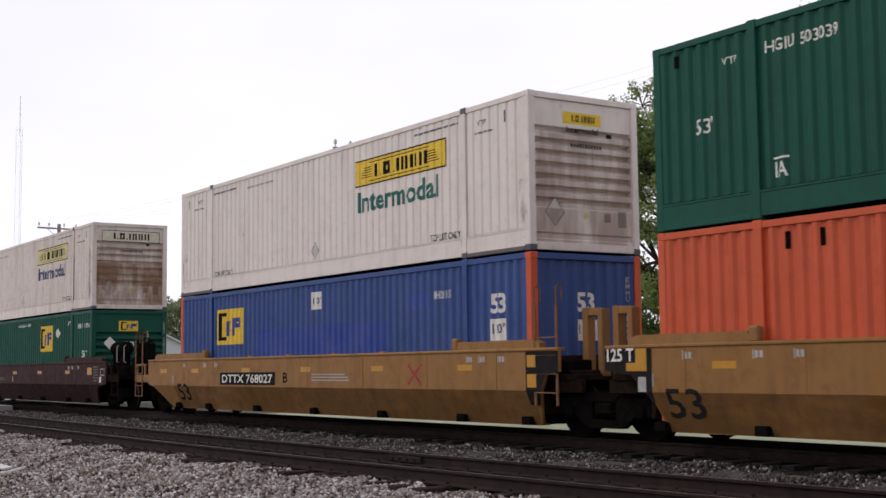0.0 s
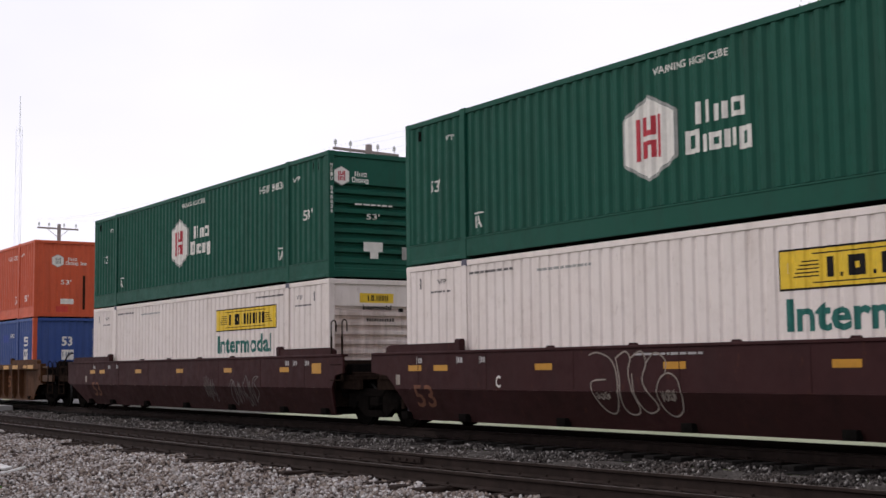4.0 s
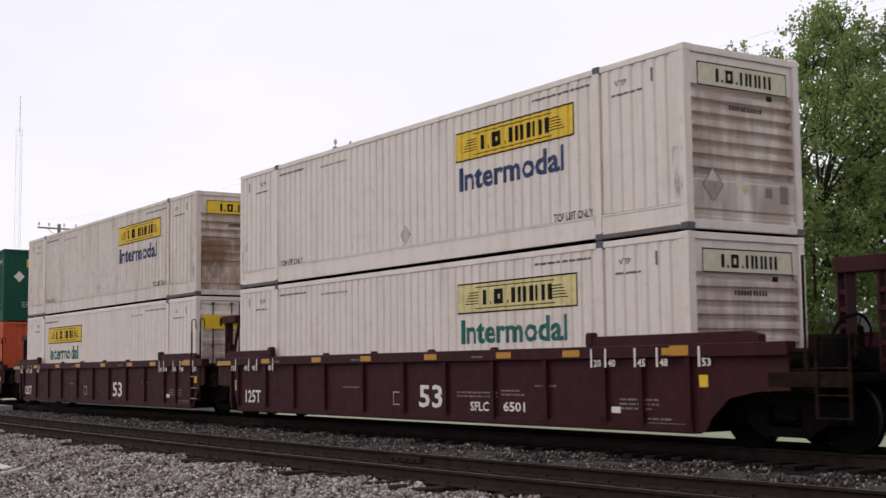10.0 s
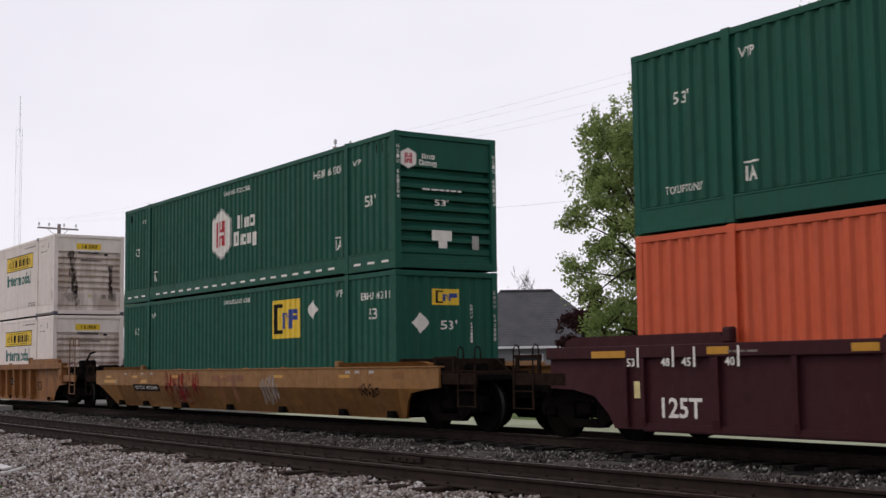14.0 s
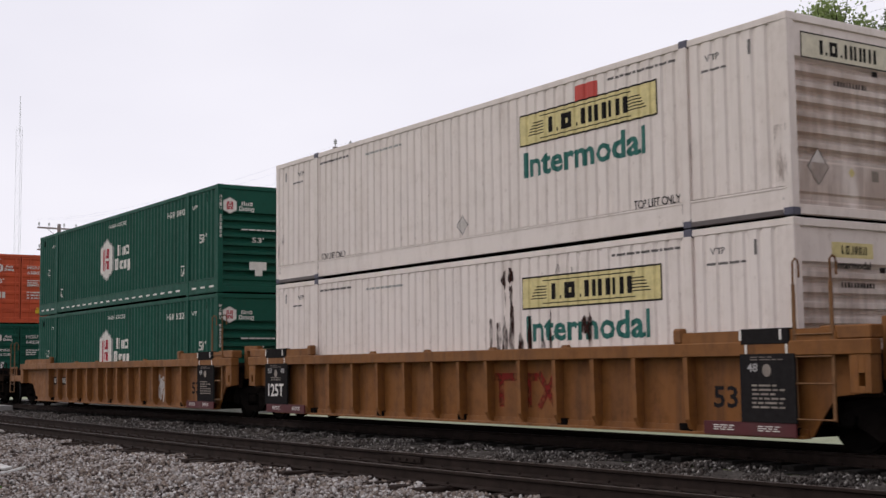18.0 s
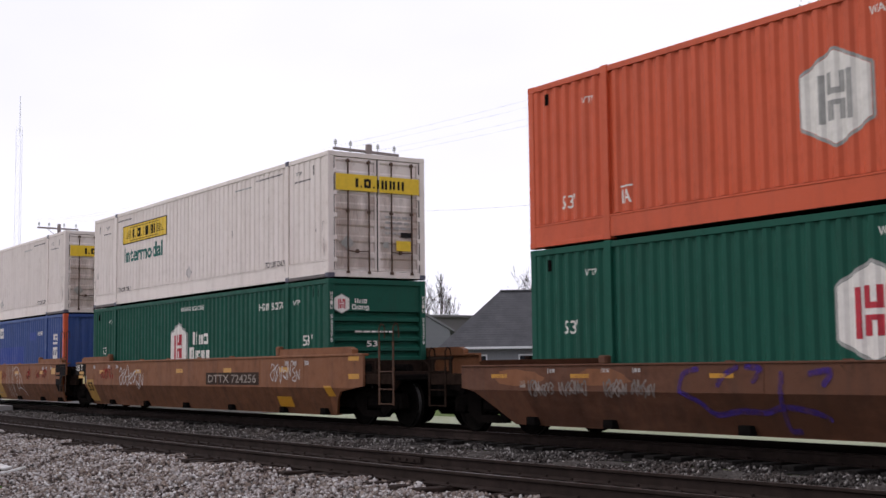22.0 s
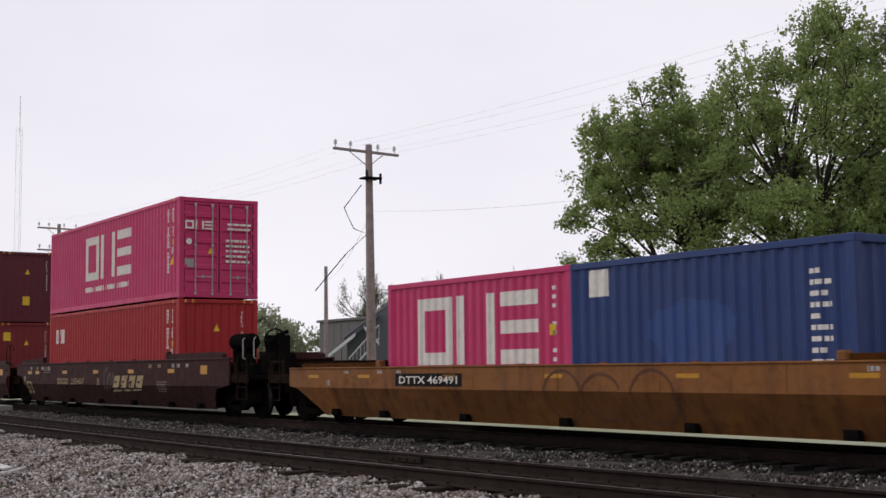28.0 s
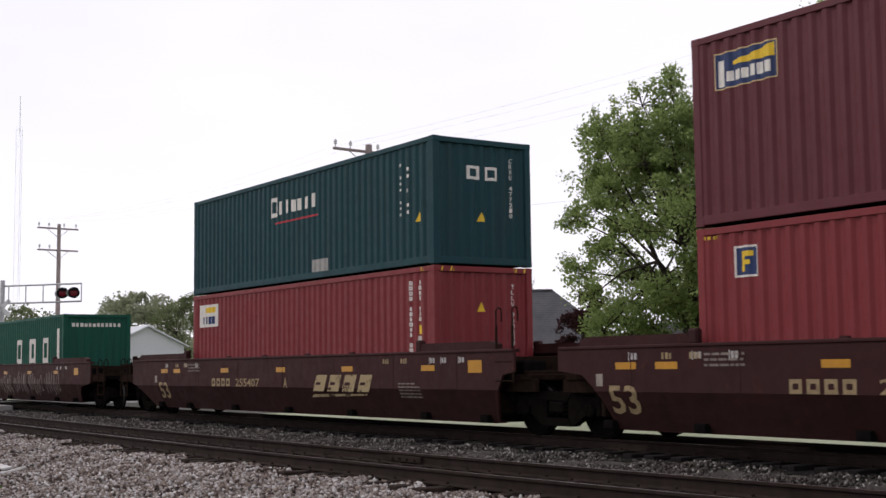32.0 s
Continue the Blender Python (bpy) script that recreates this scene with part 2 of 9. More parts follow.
# ---- mesh tools ----
class Geo:
    """Vertices and faces of one mesh."""

    def __init__(self):
        self.v, self.f = [], []

    def add(self, verts, faces):
        k = len(self.v)
        self.v += [tuple(p) for p in verts]
        self.f += [tuple(i + k for i in f) for f in faces]
        return self

    def box(self, x0, y0, z0, x1, y1, z1, c=0.0):
        if c <= 0:
            self.add([(x0, y0, z0), (x1, y0, z0), (x1, y1, z0), (x0, y1, z0), (x0, y0, z1), (x1, y0, z1), (x1, y1, z1), (x0, y1, z1)],
                     [(3, 2, 1, 0), (4, 5, 6, 7), (0, 1, 5, 4), (1, 2, 6, 5), (2, 3, 7, 6), (3, 0, 4, 7)])
            return self
        xs, ys, zs = (x0, x1), (y0, y1), (z0, z1)
        verts, idx = [], {}
        for i in (0, 1):
            for j in (0, 1):
                for k in (0, 1):
                    sx, sy, sz = c if i == 0 else -c, c if j == 0 else -c, c if k == 0 else -c
                    for a, p in enumerate(((xs[i], ys[j] + sy, zs[k] + sz), (xs[i] + sx, ys[j], zs[k] + sz), (xs[i] + sx, ys[j] + sy, zs[k]))):
                        idx[i, j, k, a] = len(verts)
                        verts.append(p)
        faces = []
        for a in (0, 1, 2):
            for s in (0, 1):
                q = []
                for u, w in ((0, 0), (1, 0), (1, 1), (0, 1)):
                    key = [u, w]
                    key.insert(a, s)
                    q.append(idx[(*key, a)])
                faces.append(tuple(q))
        for a in (0, 1, 2):
            o = [b for b in (0, 1, 2) if b != a]
            for u in (0, 1):
                for w in (0, 1):
                    q = []
                    for t, b in ((0, o[0]), (1, o[0]), (1, o[1]), (0, o[1])):
                        key = [0, 0, 0]
                        key[a], key[o[0]], key[o[1]] = t, u, w
                        q.append(idx[(*key, b)])
                    faces.append(tuple(q))
        for i in (0, 1):
            for j in (0, 1):
                for k in (0, 1):
                    faces.append((idx[i, j, k, 0], idx[i, j, k, 1], idx[i, j, k, 2]))
        return self.add(verts, faces)

    def prism(self, poly, axis, a, b):
        """A polygon in the plane across axis (given in the order of the two other axes), from a to b."""
        def put(p, w):
            q = list(p)
            q.insert("xyz".index(axis), w)
            return q
        n = len(poly)
        return self.add([put(p, a) for p in poly] + [put(p, b) for p in poly],
                        [tuple(range(n)), tuple(range(2 * n - 1, n - 1, -1))] + [(i, (i + 1) % n, (i + 1) % n + n, i + n) for i in range(n)])

    def tube(self, pts, r, n=6, cap=True):
        pts = [Vector(p) for p in pts]
        rad = r if isinstance(r, (list, tuple)) else [r] * len(pts)
        verts = []
        for i, p in enumerate(pts):
            d = (pts[min(i + 1, len(pts) - 1)] - pts[max(i - 1, 0)]).normalized()
            side = d.cross(Vector((0, 0, 1)) if abs(d.z) < 0.9 else Vector((1, 0, 0))).normalized()
            up = side.cross(d)
            verts += [tuple(p + rad[i] * (math.cos(2 * math.pi * k / n) * side + math.sin(2 * math.pi * k / n) * up)) for k in range(n)]
        faces = [(i * n + k, i * n + (k + 1) % n, (i + 1) * n + (k + 1) % n, (i + 1) * n + k) for i in range(len(pts) - 1) for k in range(n)]
        if cap:
            faces += [tuple(range(n)), tuple(range(len(verts) - 1, len(verts) - n - 1, -1))]
        return self.add(verts, faces)

    def lathe(self, prof, axis, n=24, cap=True):
        """Rings (radius, place along the axis) turned round the axis through the origin."""
        verts = []
        for r, w in prof:
            for k in range(n):
                q = [r * math.cos(2 * math.pi * k / n), r * math.sin(2 * math.pi * k / n)]
                q.insert("xyz".index(axis), w)
                verts.append(q)
        faces = [(i * n + k, i * n + (k + 1) % n, (i + 1) * n + (k + 1) % n, (i + 1) * n + k) for i in range(len(prof) - 1) for k in range(n)]
        if cap:
            faces += [tuple(range(n)), tuple(range(len(verts) - 1, len(verts) - n - 1, -1))]
        return self.add(verts, faces)

    def mesh(self, name, normals=True):
        me = bpy.data.meshes.new(name)
        me.from_pydata(self.v, [], self.f)
        if normals:
            bm = bmesh.new()
            bm.from_mesh(me)
            bmesh.ops.recalc_face_normals(bm, faces=bm.faces)
            bm.to_mesh(me)
            bm.free()
        me.materials.append(None)
        return me


MADE = {}


def made(key, build):
    if key not in MADE:
        g = build()
        MADE[key] = g.mesh(key[0] if isinstance(key, tuple) else key) if isinstance(g, Geo) else g
    return MADE[key]


def part(name, me, mat, parent, label="", at=None):
    """One mesh object under a thing or a part; alike parts share the mesh and hold their own material."""
    if isinstance(me, Geo):
        me = me.mesh(name)
    ob = new(name, me)
    ob.material_slots[0].link = "OBJECT"
    ob.material_slots[0].material = mat
    ob.parent = parent
    if at is not None:
        ob.matrix_basis = at if isinstance(at, Matrix) else Matrix.Translation(at)
    if label:
        ob["label"] = label
    if name == "small_print":
        tagged(ob, kind="stuff")
    return ob


PAINTED = ("lettering", "wordmark", "emblem_mark", "sign_lettering", "sign_mark", "mark_block")


def islands(shape):
    """The separate pieces of a flat shape, each with what stands straight above or below it (a dot over its stem)."""
    v, f = shape
    root = list(range(len(v)))

    def top(i):
        while root[i] != i:
            root[i] = root[root[i]]
            i = root[i]
        return i
    for q in f:
        for i in q[1:]:
            root[top(i)] = top(q[0])
    groups = {}
    for q in f:
        groups.setdefault(top(q[0]), []).append(q)
    out = []
    for qs in groups.values():
        use = sorted({i for q in qs for i in q})
        at = {i: k for k, i in enumerate(use)}
        out.append(([v[i] for i in use], [tuple(at[i] for i in q) for q in qs]))
    out.sort(key=lambda p: min(a for a, b in p[0]))
    return out


def tall(shape):
    return max(b for a, b in shape[0]) - min(b for a, b in shape[0])


def painted(name, shape, lay, mat, parent, label=""):
    """Paint laid on a side: large letters and marks are parts one by one, small lettering is one part."""
    if name in PAINTED and tall(shape) >= 0.30 and len(set(round(b, 2) for a, b in shape[0])) > 1:
        pieces = islands(shape)
        if 1 < len(pieces) <= 16:
            for p in pieces:
                ob = part("letter" if name == "lettering" else name, lay(p), mat, parent, label)
            return ob
    ob = part(name, lay(shape), mat, parent, label)
    if name in PAINTED:
        tagged(ob, kind="stuff")
    return ob


# ---- flat shapes for lettering and signs, in (x, z) ----
FONT = {}


def glyphs(words, fat=0.0):
    """Triangles of a text in the built-in font, scaled to the unit box."""
    if (words, fat) in FONT:
        return FONT[words, fat]
    cu = bpy.data.curves.new("t", "FONT")
    cu.body, cu.size, cu.resolution_u, cu.offset = words, 1.0, 2, fat
    ob = new("t", cu)
    me = bpy.data.meshes.new_from_object(ob.evaluated_get(bpy.context.evaluated_depsgraph_get()))
    p = np.array([v.co[:2] for v in me.vertices])
    f = [tuple(q.vertices) for q in me.polygons]
    lo, hi = p.min(0), p.max(0)
    p = (p - lo) / (hi - lo)
    bpy.data.objects.remove(ob)
    bpy.data.curves.remove(cu)
    bpy.data.meshes.remove(me)
    FONT[words, fat] = (p, f)
    return FONT[words, fat]


def t_text(words, x0, z0, x1, z1, fat=0.012):
    p, f = glyphs(words, fat)
    return [(x0 + (x1 - x0) * a, z0 + (z1 - z0) * b) for a, b in p], f


def t_rect(x0, z0, x1, z1):
    return [(x0, z0), (x1, z0), (x1, z1), (x0, z1)], [(0, 1, 2, 3)]


def t_poly(pts):
    return list(pts), [tuple(range(len(pts)))]


def t_join(*shapes):
    v, f = [], []
    for a, b in shapes:
        f += [tuple(i + len(v) for i in q) for q in b]
        v += list(a)
    return v, f


def t_frame(x0, z0, x1, z1, w):
    return t_join(t_rect(x0, z0, x1, z0 + w), t_rect(x0, z1 - w, x1, z1), t_rect(x0, z0 + w, x0 + w, z1 - w), t_rect(x1 - w, z0 + w, x1, z1 - w))


def t_stroke(pts, w):
    """A ribbon of width w along a line."""
    v, f = [], []
    for i, (x, z) in enumerate(pts):
        ax, az = pts[max(i - 1, 0)]
        bx, bz = pts[min(i + 1, len(pts) - 1)]
        dx, dz = bx - ax, bz - az
        k = math.hypot(dx, dz) or 1
        v += [(x - dz / k * w / 2, z + dx / k * w / 2), (x + dz / k * w / 2, z - dx / k * w / 2)]
    return v, [(2 * i, 2 * i + 1, 2 * i + 3, 2 * i + 2) for i in range(len(pts) - 1)]


def t_curve(pts, w, step=5):
    """A ribbon of width w with round ends along a smooth curve through the points."""
    out = []
    q = [pts[0]] + list(pts) + [pts[-1]]
    for i in range(1, len(q) - 2):
        for k in range(step):
            t = k / step
            out.append(tuple(0.5 * (2 * q[i][c] + (q[i + 1][c] - q[i - 1][c]) * t + (2 * q[i - 1][c] - 5 * q[i][c] + 4 * q[i + 1][c] - q[i + 2][c]) * t * t + (3 * q[i][c] - q[i - 1][c] - 3 * q[i + 1][c] + q[i + 2][c]) * t ** 3) for c in (0, 1)))
    out.append(tuple(pts[-1]))
    v, f = t_stroke(out, w)
    for end, back in ((0, 1), (-1, -2)):
        a = math.atan2(out[end][1] - out[back][1], out[end][0] - out[back][0])
        n = len(v)
        v += [(out[end][0] + w / 2 * math.cos(a + b), out[end][1] + w / 2 * math.sin(a + b)) for b in np.linspace(-math.pi / 2, math.pi / 2, 7)]
        f.append(tuple(range(n, n + 7)))
    return v, f


def t_below(shape, z):
    """The part of a flat shape that lies below a height."""
    v, f = shape
    bm = bmesh.new()
    vs = [bm.verts.new((a, 0, b)) for a, b in v]
    for q in f:
        bm.faces.new([vs[i] for i in q])
    bmesh.ops.bisect_plane(bm, geom=bm.verts[:] + bm.edges[:] + bm.faces[:], dist=0.0001, plane_co=(0, 0, z), plane_no=(0, 0, 1), clear_outer=True)
    bm.verts.index_update()
    out = [(a.co.x, a.co.z) for a in bm.verts], [tuple(a.index for a in q.verts) for q in bm.faces]
    bm.free()
    return out


def t_bars(x0, z0, x1, z1, n, seed=1, gap=0.35):
    """Lettering that cannot be read, or a name: n upright blocks."""
    r = random.Random(seed)
    w = (x1 - x0) / n
    return t_join(*[t_rect(x0 + i * w, z0, x0 + (i + 1) * w - w * gap * r.uniform(0.7, 1.2), z1 - (z1 - z0) * r.choice((0, 0, 0.12))) for i in range(n)])


def t_lines(x0, z0, x1, z1, rows, seed=1):
    """Rows of small print as thin bars."""
    r = random.Random(seed)
    h = (z1 - z0) / rows
    out = []
    for i in range(rows):
        a = x0
        while a < x1 - 0.02:
            b = min(x1, a + r.uniform(0.06, 0.22))
            out.append(t_rect(a, z1 - (i + 0.7) * h, b, z1 - (i + 0.25) * h))
            a = b + 0.03
        if r.random() < 0.3 and len(out) > 1:
            out.pop()
    return t_join(*out)


def t_hex(cx, cz, w, h):
    return t_poly([(cx - w / 2, cz - h * 0.27), (cx, cz - h / 2), (cx + w / 2, cz - h * 0.27), (cx + w / 2, cz + h * 0.27), (cx, cz + h / 2), (cx - w / 2, cz + h * 0.27)])


def t_diamond(cx, cz, w, h):
    return t_poly([(cx - w / 2, cz), (cx, cz - h / 2), (cx + w / 2, cz), (cx, cz + h / 2)])


def t_disc(cx, cz, rx, rz, n=20, wob=0.0, seed=0):
    r = random.Random(seed)
    ph = [r.uniform(0, 6.3) for _ in range(3)]
    pts = []
    for i in range(n):
        a = 2 * math.pi * i / n
        k = 1 + wob * (math.sin(3 * a + ph[0]) + 0.6 * math.sin(5 * a + ph[1]) + 0.5 * math.sin(8 * a + ph[2])) / 2
        pts.append((cx + rx * k * math.cos(a), cz + rz * k * math.sin(a)))
    return t_poly(pts)


def t_scribble(x0, z0, x1, z1, seed, n=60, w=0.035, loops=5):
    """A sprayed tag: a run of tall and short strokes, hooks and loops, like quick handwriting."""
    r = random.Random(seed)
    count = max(3, loops + 2)
    cell = (x1 - x0) / count
    pts = []
    for i in range(count):
        x = x0 + cell * (i + 0.5)
        lo, hi = z0 + (z1 - z0) * r.uniform(0.0, 0.25), z0 + (z1 - z0) * r.uniform(0.55, 1.0)
        kind = r.choice("vvlns")
        if kind == "v":
            run = [(-0.45, hi), (-0.05, lo), (0.35, hi)]
        elif kind == "l":
            mid, rad = (lo + hi) / 2, (hi - lo) / 2
            run = [(0.42 * math.cos(a), mid + rad * math.sin(a)) for a in np.linspace(2.6, 2.6 - 5.6, 8)]
        elif kind == "n":
            run = [(-0.4, lo), (-0.35, hi), (0.3, lo + 0.1 * (hi - lo)), (0.4, hi)]
        else:
            run = [(0.4, hi), (-0.3, hi - 0.25 * (hi - lo)), (0.3, lo + 0.35 * (hi - lo)), (-0.4, lo)]
        pts += [(x + cell * a + r.uniform(-0.06, 0.06) * cell, z) for a, z in run]
    return t_curve(pts, w, 4)


def laid(shape, y, inset=None, breaks=(), proud=0.004, facing="side"):
    """A flat shape laid on a car or container side (or end), following its corrugations."""
    v, f = shape
    me = bpy.data.meshes.new("decal")
    me.from_pydata([(a, 0.0, b) for a, b in v], [], f)
    if len(breaks):
        lo, hi = min(a for a, b in v), max(a for a, b in v)
        bm = bmesh.new()
        bm.from_mesh(me)
        for x in breaks:
            if lo + 0.002 < x < hi - 0.002:
                bmesh.ops.bisect_plane(bm, geom=bm.verts[:] + bm.edges[:] + bm.faces[:], dist=0.0002, plane_co=(x, 0, 0), plane_no=(1, 0, 0))
        bm.to_mesh(me)
        bm.free()
    if facing == "side":
        for p in me.vertices:
            p.co = (p.co.x, y + (inset(p.co.x) if inset else 0.0) - proud, p.co.z)
    else:
        for p in me.vertices:
            p.co = (y - (inset(p.co.x) if inset else 0.0) + proud, p.co.x, p.co.z)
    me.materials.append(None)
    return me


# ---- containers ----
ISO = (0.072, 0.062, 0.066, 0.062, 0.036)
SLIM = (0.150, 0.036, 0.048, 0.036, 0.022)


@functools.lru_cache(None)
def wave(length, kind):
    """Corrugation along a length, centred: corner places and insets."""
    a, s1, b, s2, d = ISO if kind == "iso" else SLIM
    pitch = a + s1 + b + s2
    n = int(length / pitch)
    x = -n * pitch / 2
    out = [(-length / 2, 0.0)]
    for i in range(n):
        out += [(x + a / 2, 0.0), (x + a / 2 + s1, d), (x + a / 2 + s1 + b, d), (x + a / 2 + s1 + b + s2, 0.0)]
        x += pitch
    out.append((length / 2, 0.0))
    return out


def inset_of(pts):
    xs, ds = np.array([p[0] for p in pts]), np.array([p[1] for p in pts])
    return lambda x: float(np.interp(x, xs, ds))


def corrugated(length, z0, z1, kind, y=0.0):
    """A corrugated sheet with thickness, facing -y."""
    pts = wave(length, kind)
    t = 0.006
    verts = [(x, y + d, z) for x, d in pts for z in (z0, z1)] + [(x, y + d + t, z) for x, d in pts for z in (z0, z1)]
    n = len(pts)
    faces = [(2 * i, 2 * i + 2, 2 * i + 3, 2 * i + 1) for i in range(n - 1)] + [(2 * n + 2 * i, 2 * n + 2 * i + 1, 2 * n + 2 * i + 3, 2 * n + 2 * i + 2) for i in range(n - 1)]
    return Geo().add(verts, faces)


def ribbed_end(w, z0, z1, flat_top, flat_low, ribs):
    """An end sheet with level ribs, facing +x at x = 0."""
    prof = [(0.0, z1), (0.0, z1 - flat_top)]
    span = (z1 - flat_top) - (z0 + flat_low)
    p = span / ribs
    z = z1 - flat_top
    for i in range(ribs):
        prof += [(-0.12, z - 0.12 * p), (-0.12, z - 0.32 * p), (0.0, z - 0.66 * p), (0.0, z - p)]
        z -= p
    prof += [(0.0, z0 + 0.20), (-0.035, z0 + 0.17), (-0.035, z0 + 0.09), (0.0, z0 + 0.06), (0.0, z0)]
    n = len(prof)
    verts = [(x, y, z) for x, z in prof for y in (-w / 2, w / 2)] + [(x - 0.008, y, z) for x, z in prof for y in (-w / 2, w / 2)]
    return Geo().add(verts, [(2 * i, 2 * i + 1, 2 * i + 3, 2 * i + 2) for i in range(n - 1)] + [(2 * n + 2 * i, 2 * n + 2 * i + 2, 2 * n + 2 * i + 3, 2 * n + 2 * i + 1) for i in range(n - 1)])


def door_sheet(w, z0, z1, ribs):
    """One leaf of a container door with level pressed ribs, facing +x."""
    prof = [(0.0, z1)]
    p = (z1 - z0) / ribs
    z = z1
    for i in range(ribs):
        prof += [(0.0, z - 0.16 * p), (-0.030, z - 0.28 * p), (-0.030, z - 0.78 * p), (0.0, z - 0.90 * p)]
        z -= p
    prof.append((0.0, z0))
    n = len(prof)
    g = Geo().add([(x, y, z) for x, z in prof for y in (0.07, w - 0.07)], [(2 * i, 2 * i + 1, 2 * i + 3, 2 * i + 2) for i in range(n - 1)])
    g.box(-0.045, 0.0, z0, 0.006, 0.07, z1, 0.005).box(-0.045, w - 0.07, z0, 0.006, w, z1, 0.005)
    g.box(-0.045, 0.07, z0, -0.034, w - 0.07, z1)
    return g


def container(name, length, width, height, mat, kind, front, label, post_mat=None, marks=(), end_marks=(), casting_mat=None, group="containers on the train"):
    """A container centred on its base; its front end faces +x. front: 'ribs', 'iso' or 'doors'."""
    th = new(name)
    tagged(th, label, "container", group)
    h, w, L = height, width, length
    post = post_mat or mat
    cm = casting_mat or mat
    big = L > 14
    rail_low = 0.41 if big else 0.17
    tag = (L, w, h, kind)
    yo = -w / 2
    ppts = wave(L - 0.24, kind)
    inset = inset_of(ppts)
    sheet = made(("side_panel",) + tag, lambda: corrugated(L - 0.24, rail_low + (0.014 if big else 0.0), h - 0.10, kind, yo + 0.016))
    part("side_panel", sheet, mat, th)
    part("side_panel", sheet, mat, th, at=Matrix.Rotation(math.pi, 4, "Z"))
    part("roof", made(("roof",) + tag, lambda: Geo().box(-L / 2 + 0.05, -w / 2 + 0.05, h - 0.05, L / 2 - 0.05, w / 2 - 0.05, h - 0.015, 0.01)), mat, th)
    part("floor", made(("floor",) + tag, lambda: Geo().box(-L / 2 + 0.05, -w / 2 + 0.06, 0.03, L / 2 - 0.05, w / 2 - 0.06, 0.16, 0.01)), DARK_STEEL, th)

    def low_rail():
        g = Geo()
        if big:
            g.prism([(yo + 0.004, 0.045), (yo + 0.004, rail_low - 0.036), (yo - 0.005, rail_low - 0.030), (yo - 0.005, rail_low - 0.008), (yo + 0.004, rail_low), (yo + 0.06, rail_low), (yo + 0.06, 0.045)], "x", -L / 2 + 0.1, L / 2 - 0.1)
        else:
            g.box(-L / 2 + 0.1, yo + 0.004, 0.03, L / 2 - 0.1, yo + 0.06, rail_low, 0.006)
        return g
    for turn in (0, math.pi):
        m = Matrix.Rotation(turn, 4, "Z")
        part("bottom_rail", made(("bottom_rail",) + tag, low_rail), mat, th, at=m)
        part("top_rail", made(("top_rail",) + tag, lambda: Geo().box(-L / 2 + 0.1, yo + 0.004, h - 0.11, L / 2 - 0.1, yo + 0.07, h - 0.006, 0.008)), mat, th, at=m)
        part("end_beam", made(("end_beam",) + tag, lambda: Geo().box(L / 2 - 0.10, -w / 2 + 0.1, h - 0.12, L / 2 - 0.004, w / 2 - 0.1, h - 0.006, 0.008)), mat, th, at=m)
        part("end_sill", made(("end_sill",) + tag, lambda: Geo().box(L / 2 - 0.10, -w / 2 + 0.1, 0.02, L / 2 - 0.004, w / 2 - 0.1, 0.16, 0.008)), mat, th, at=m)
        for s in (-1, 1):
            part("corner_post", made(("corner_post", s) + tag, lambda s=s: Geo().box(L / 2 - 0.16, min(s * w / 2, s * (w / 2 - 0.15)), 0.10, L / 2, max(s * w / 2, s * (w / 2 - 0.15)), h - 0.10, 0.014)), post, th, at=m)
            for z in (0.0, h - 0.118):
                part("corner_casting", made(("corner_casting", s, z) + tag, lambda s=s, z=z: Geo().box(L / 2 - 0.178, min(s * (w / 2 + 0.002), s * (w / 2 - 0.162)), z, L / 2 + 0.003, max(s * (w / 2 + 0.002), s * (w / 2 - 0.162)), z + 0.118, 0.012)), CASTING_DARK if kind == "slim" and z == 0 else post, th, at=m)
            if big:
                x = 6.0
                part("end_skid", made(("end_skid", s) + tag, lambda s=s: Geo().box(6.09, min(s * (w / 2 + 0.006), s * (w / 2 - 0.10)), 0.012, L / 2 - 0.18, max(s * (w / 2 + 0.006), s * (w / 2 - 0.10)), 0.088, 0.006)), SKID if kind == "slim" else mat, th, at=m)
                part("lift_post", made(("lift_post", s) + tag, lambda s=s, x=x: Geo().box(x - 0.08, min(s * (w / 2 + 0.010), s * (w / 2 - 0.09)), 0.10, x + 0.08, max(s * (w / 2 + 0.010), s * (w / 2 - 0.09)), h - 0.10, 0.006)), mat, th, at=m)
                for z in (0.0, h - 0.125):
                    part("lift_casting", made(("lift_casting", s, z) + tag, lambda s=s, z=z, x=x: Geo().box(x - 0.09, min(s * (w / 2 + 0.008), s * (w / 2 - 0.15)), z, x + 0.09, max(s * (w / 2 + 0.008), s * (w / 2 - 0.15)), z + 0.135, 0.01)), CASTING_DARK if kind == "slim" else cm, th, at=m)
    # ends
    iw = w - 0.28
    e_inset = None
    e_breaks = ()
    ex = L / 2 - 0.045
    if front == "ribs":
        ft, fl, nr = (0.50, 0.62, 7) if kind == "slim" else (0.62, 0.22, 8)
        part("end_panel", made(("end_panel", front) + tag, lambda: ribbed_end(iw, 0.15, h - 0.11, ft, fl, nr)), mat, th, at=(L / 2 - 0.045, 0, 0))
    elif front == "iso":
        pts = wave(iw, "iso")
        e_inset, e_breaks = inset_of(pts), [p[0] for p in pts]
        part("end_panel", made(("end_panel", front) + tag, lambda: corrugated(iw, 0.15, h - 0.11, "iso")), mat, th, at=Matrix.Translation((L / 2 - 0.045, 0, 0)) @ Matrix.Rotation(math.pi / 2, 4, "Z"))
    else:
        lw = iw / 2 - 0.004
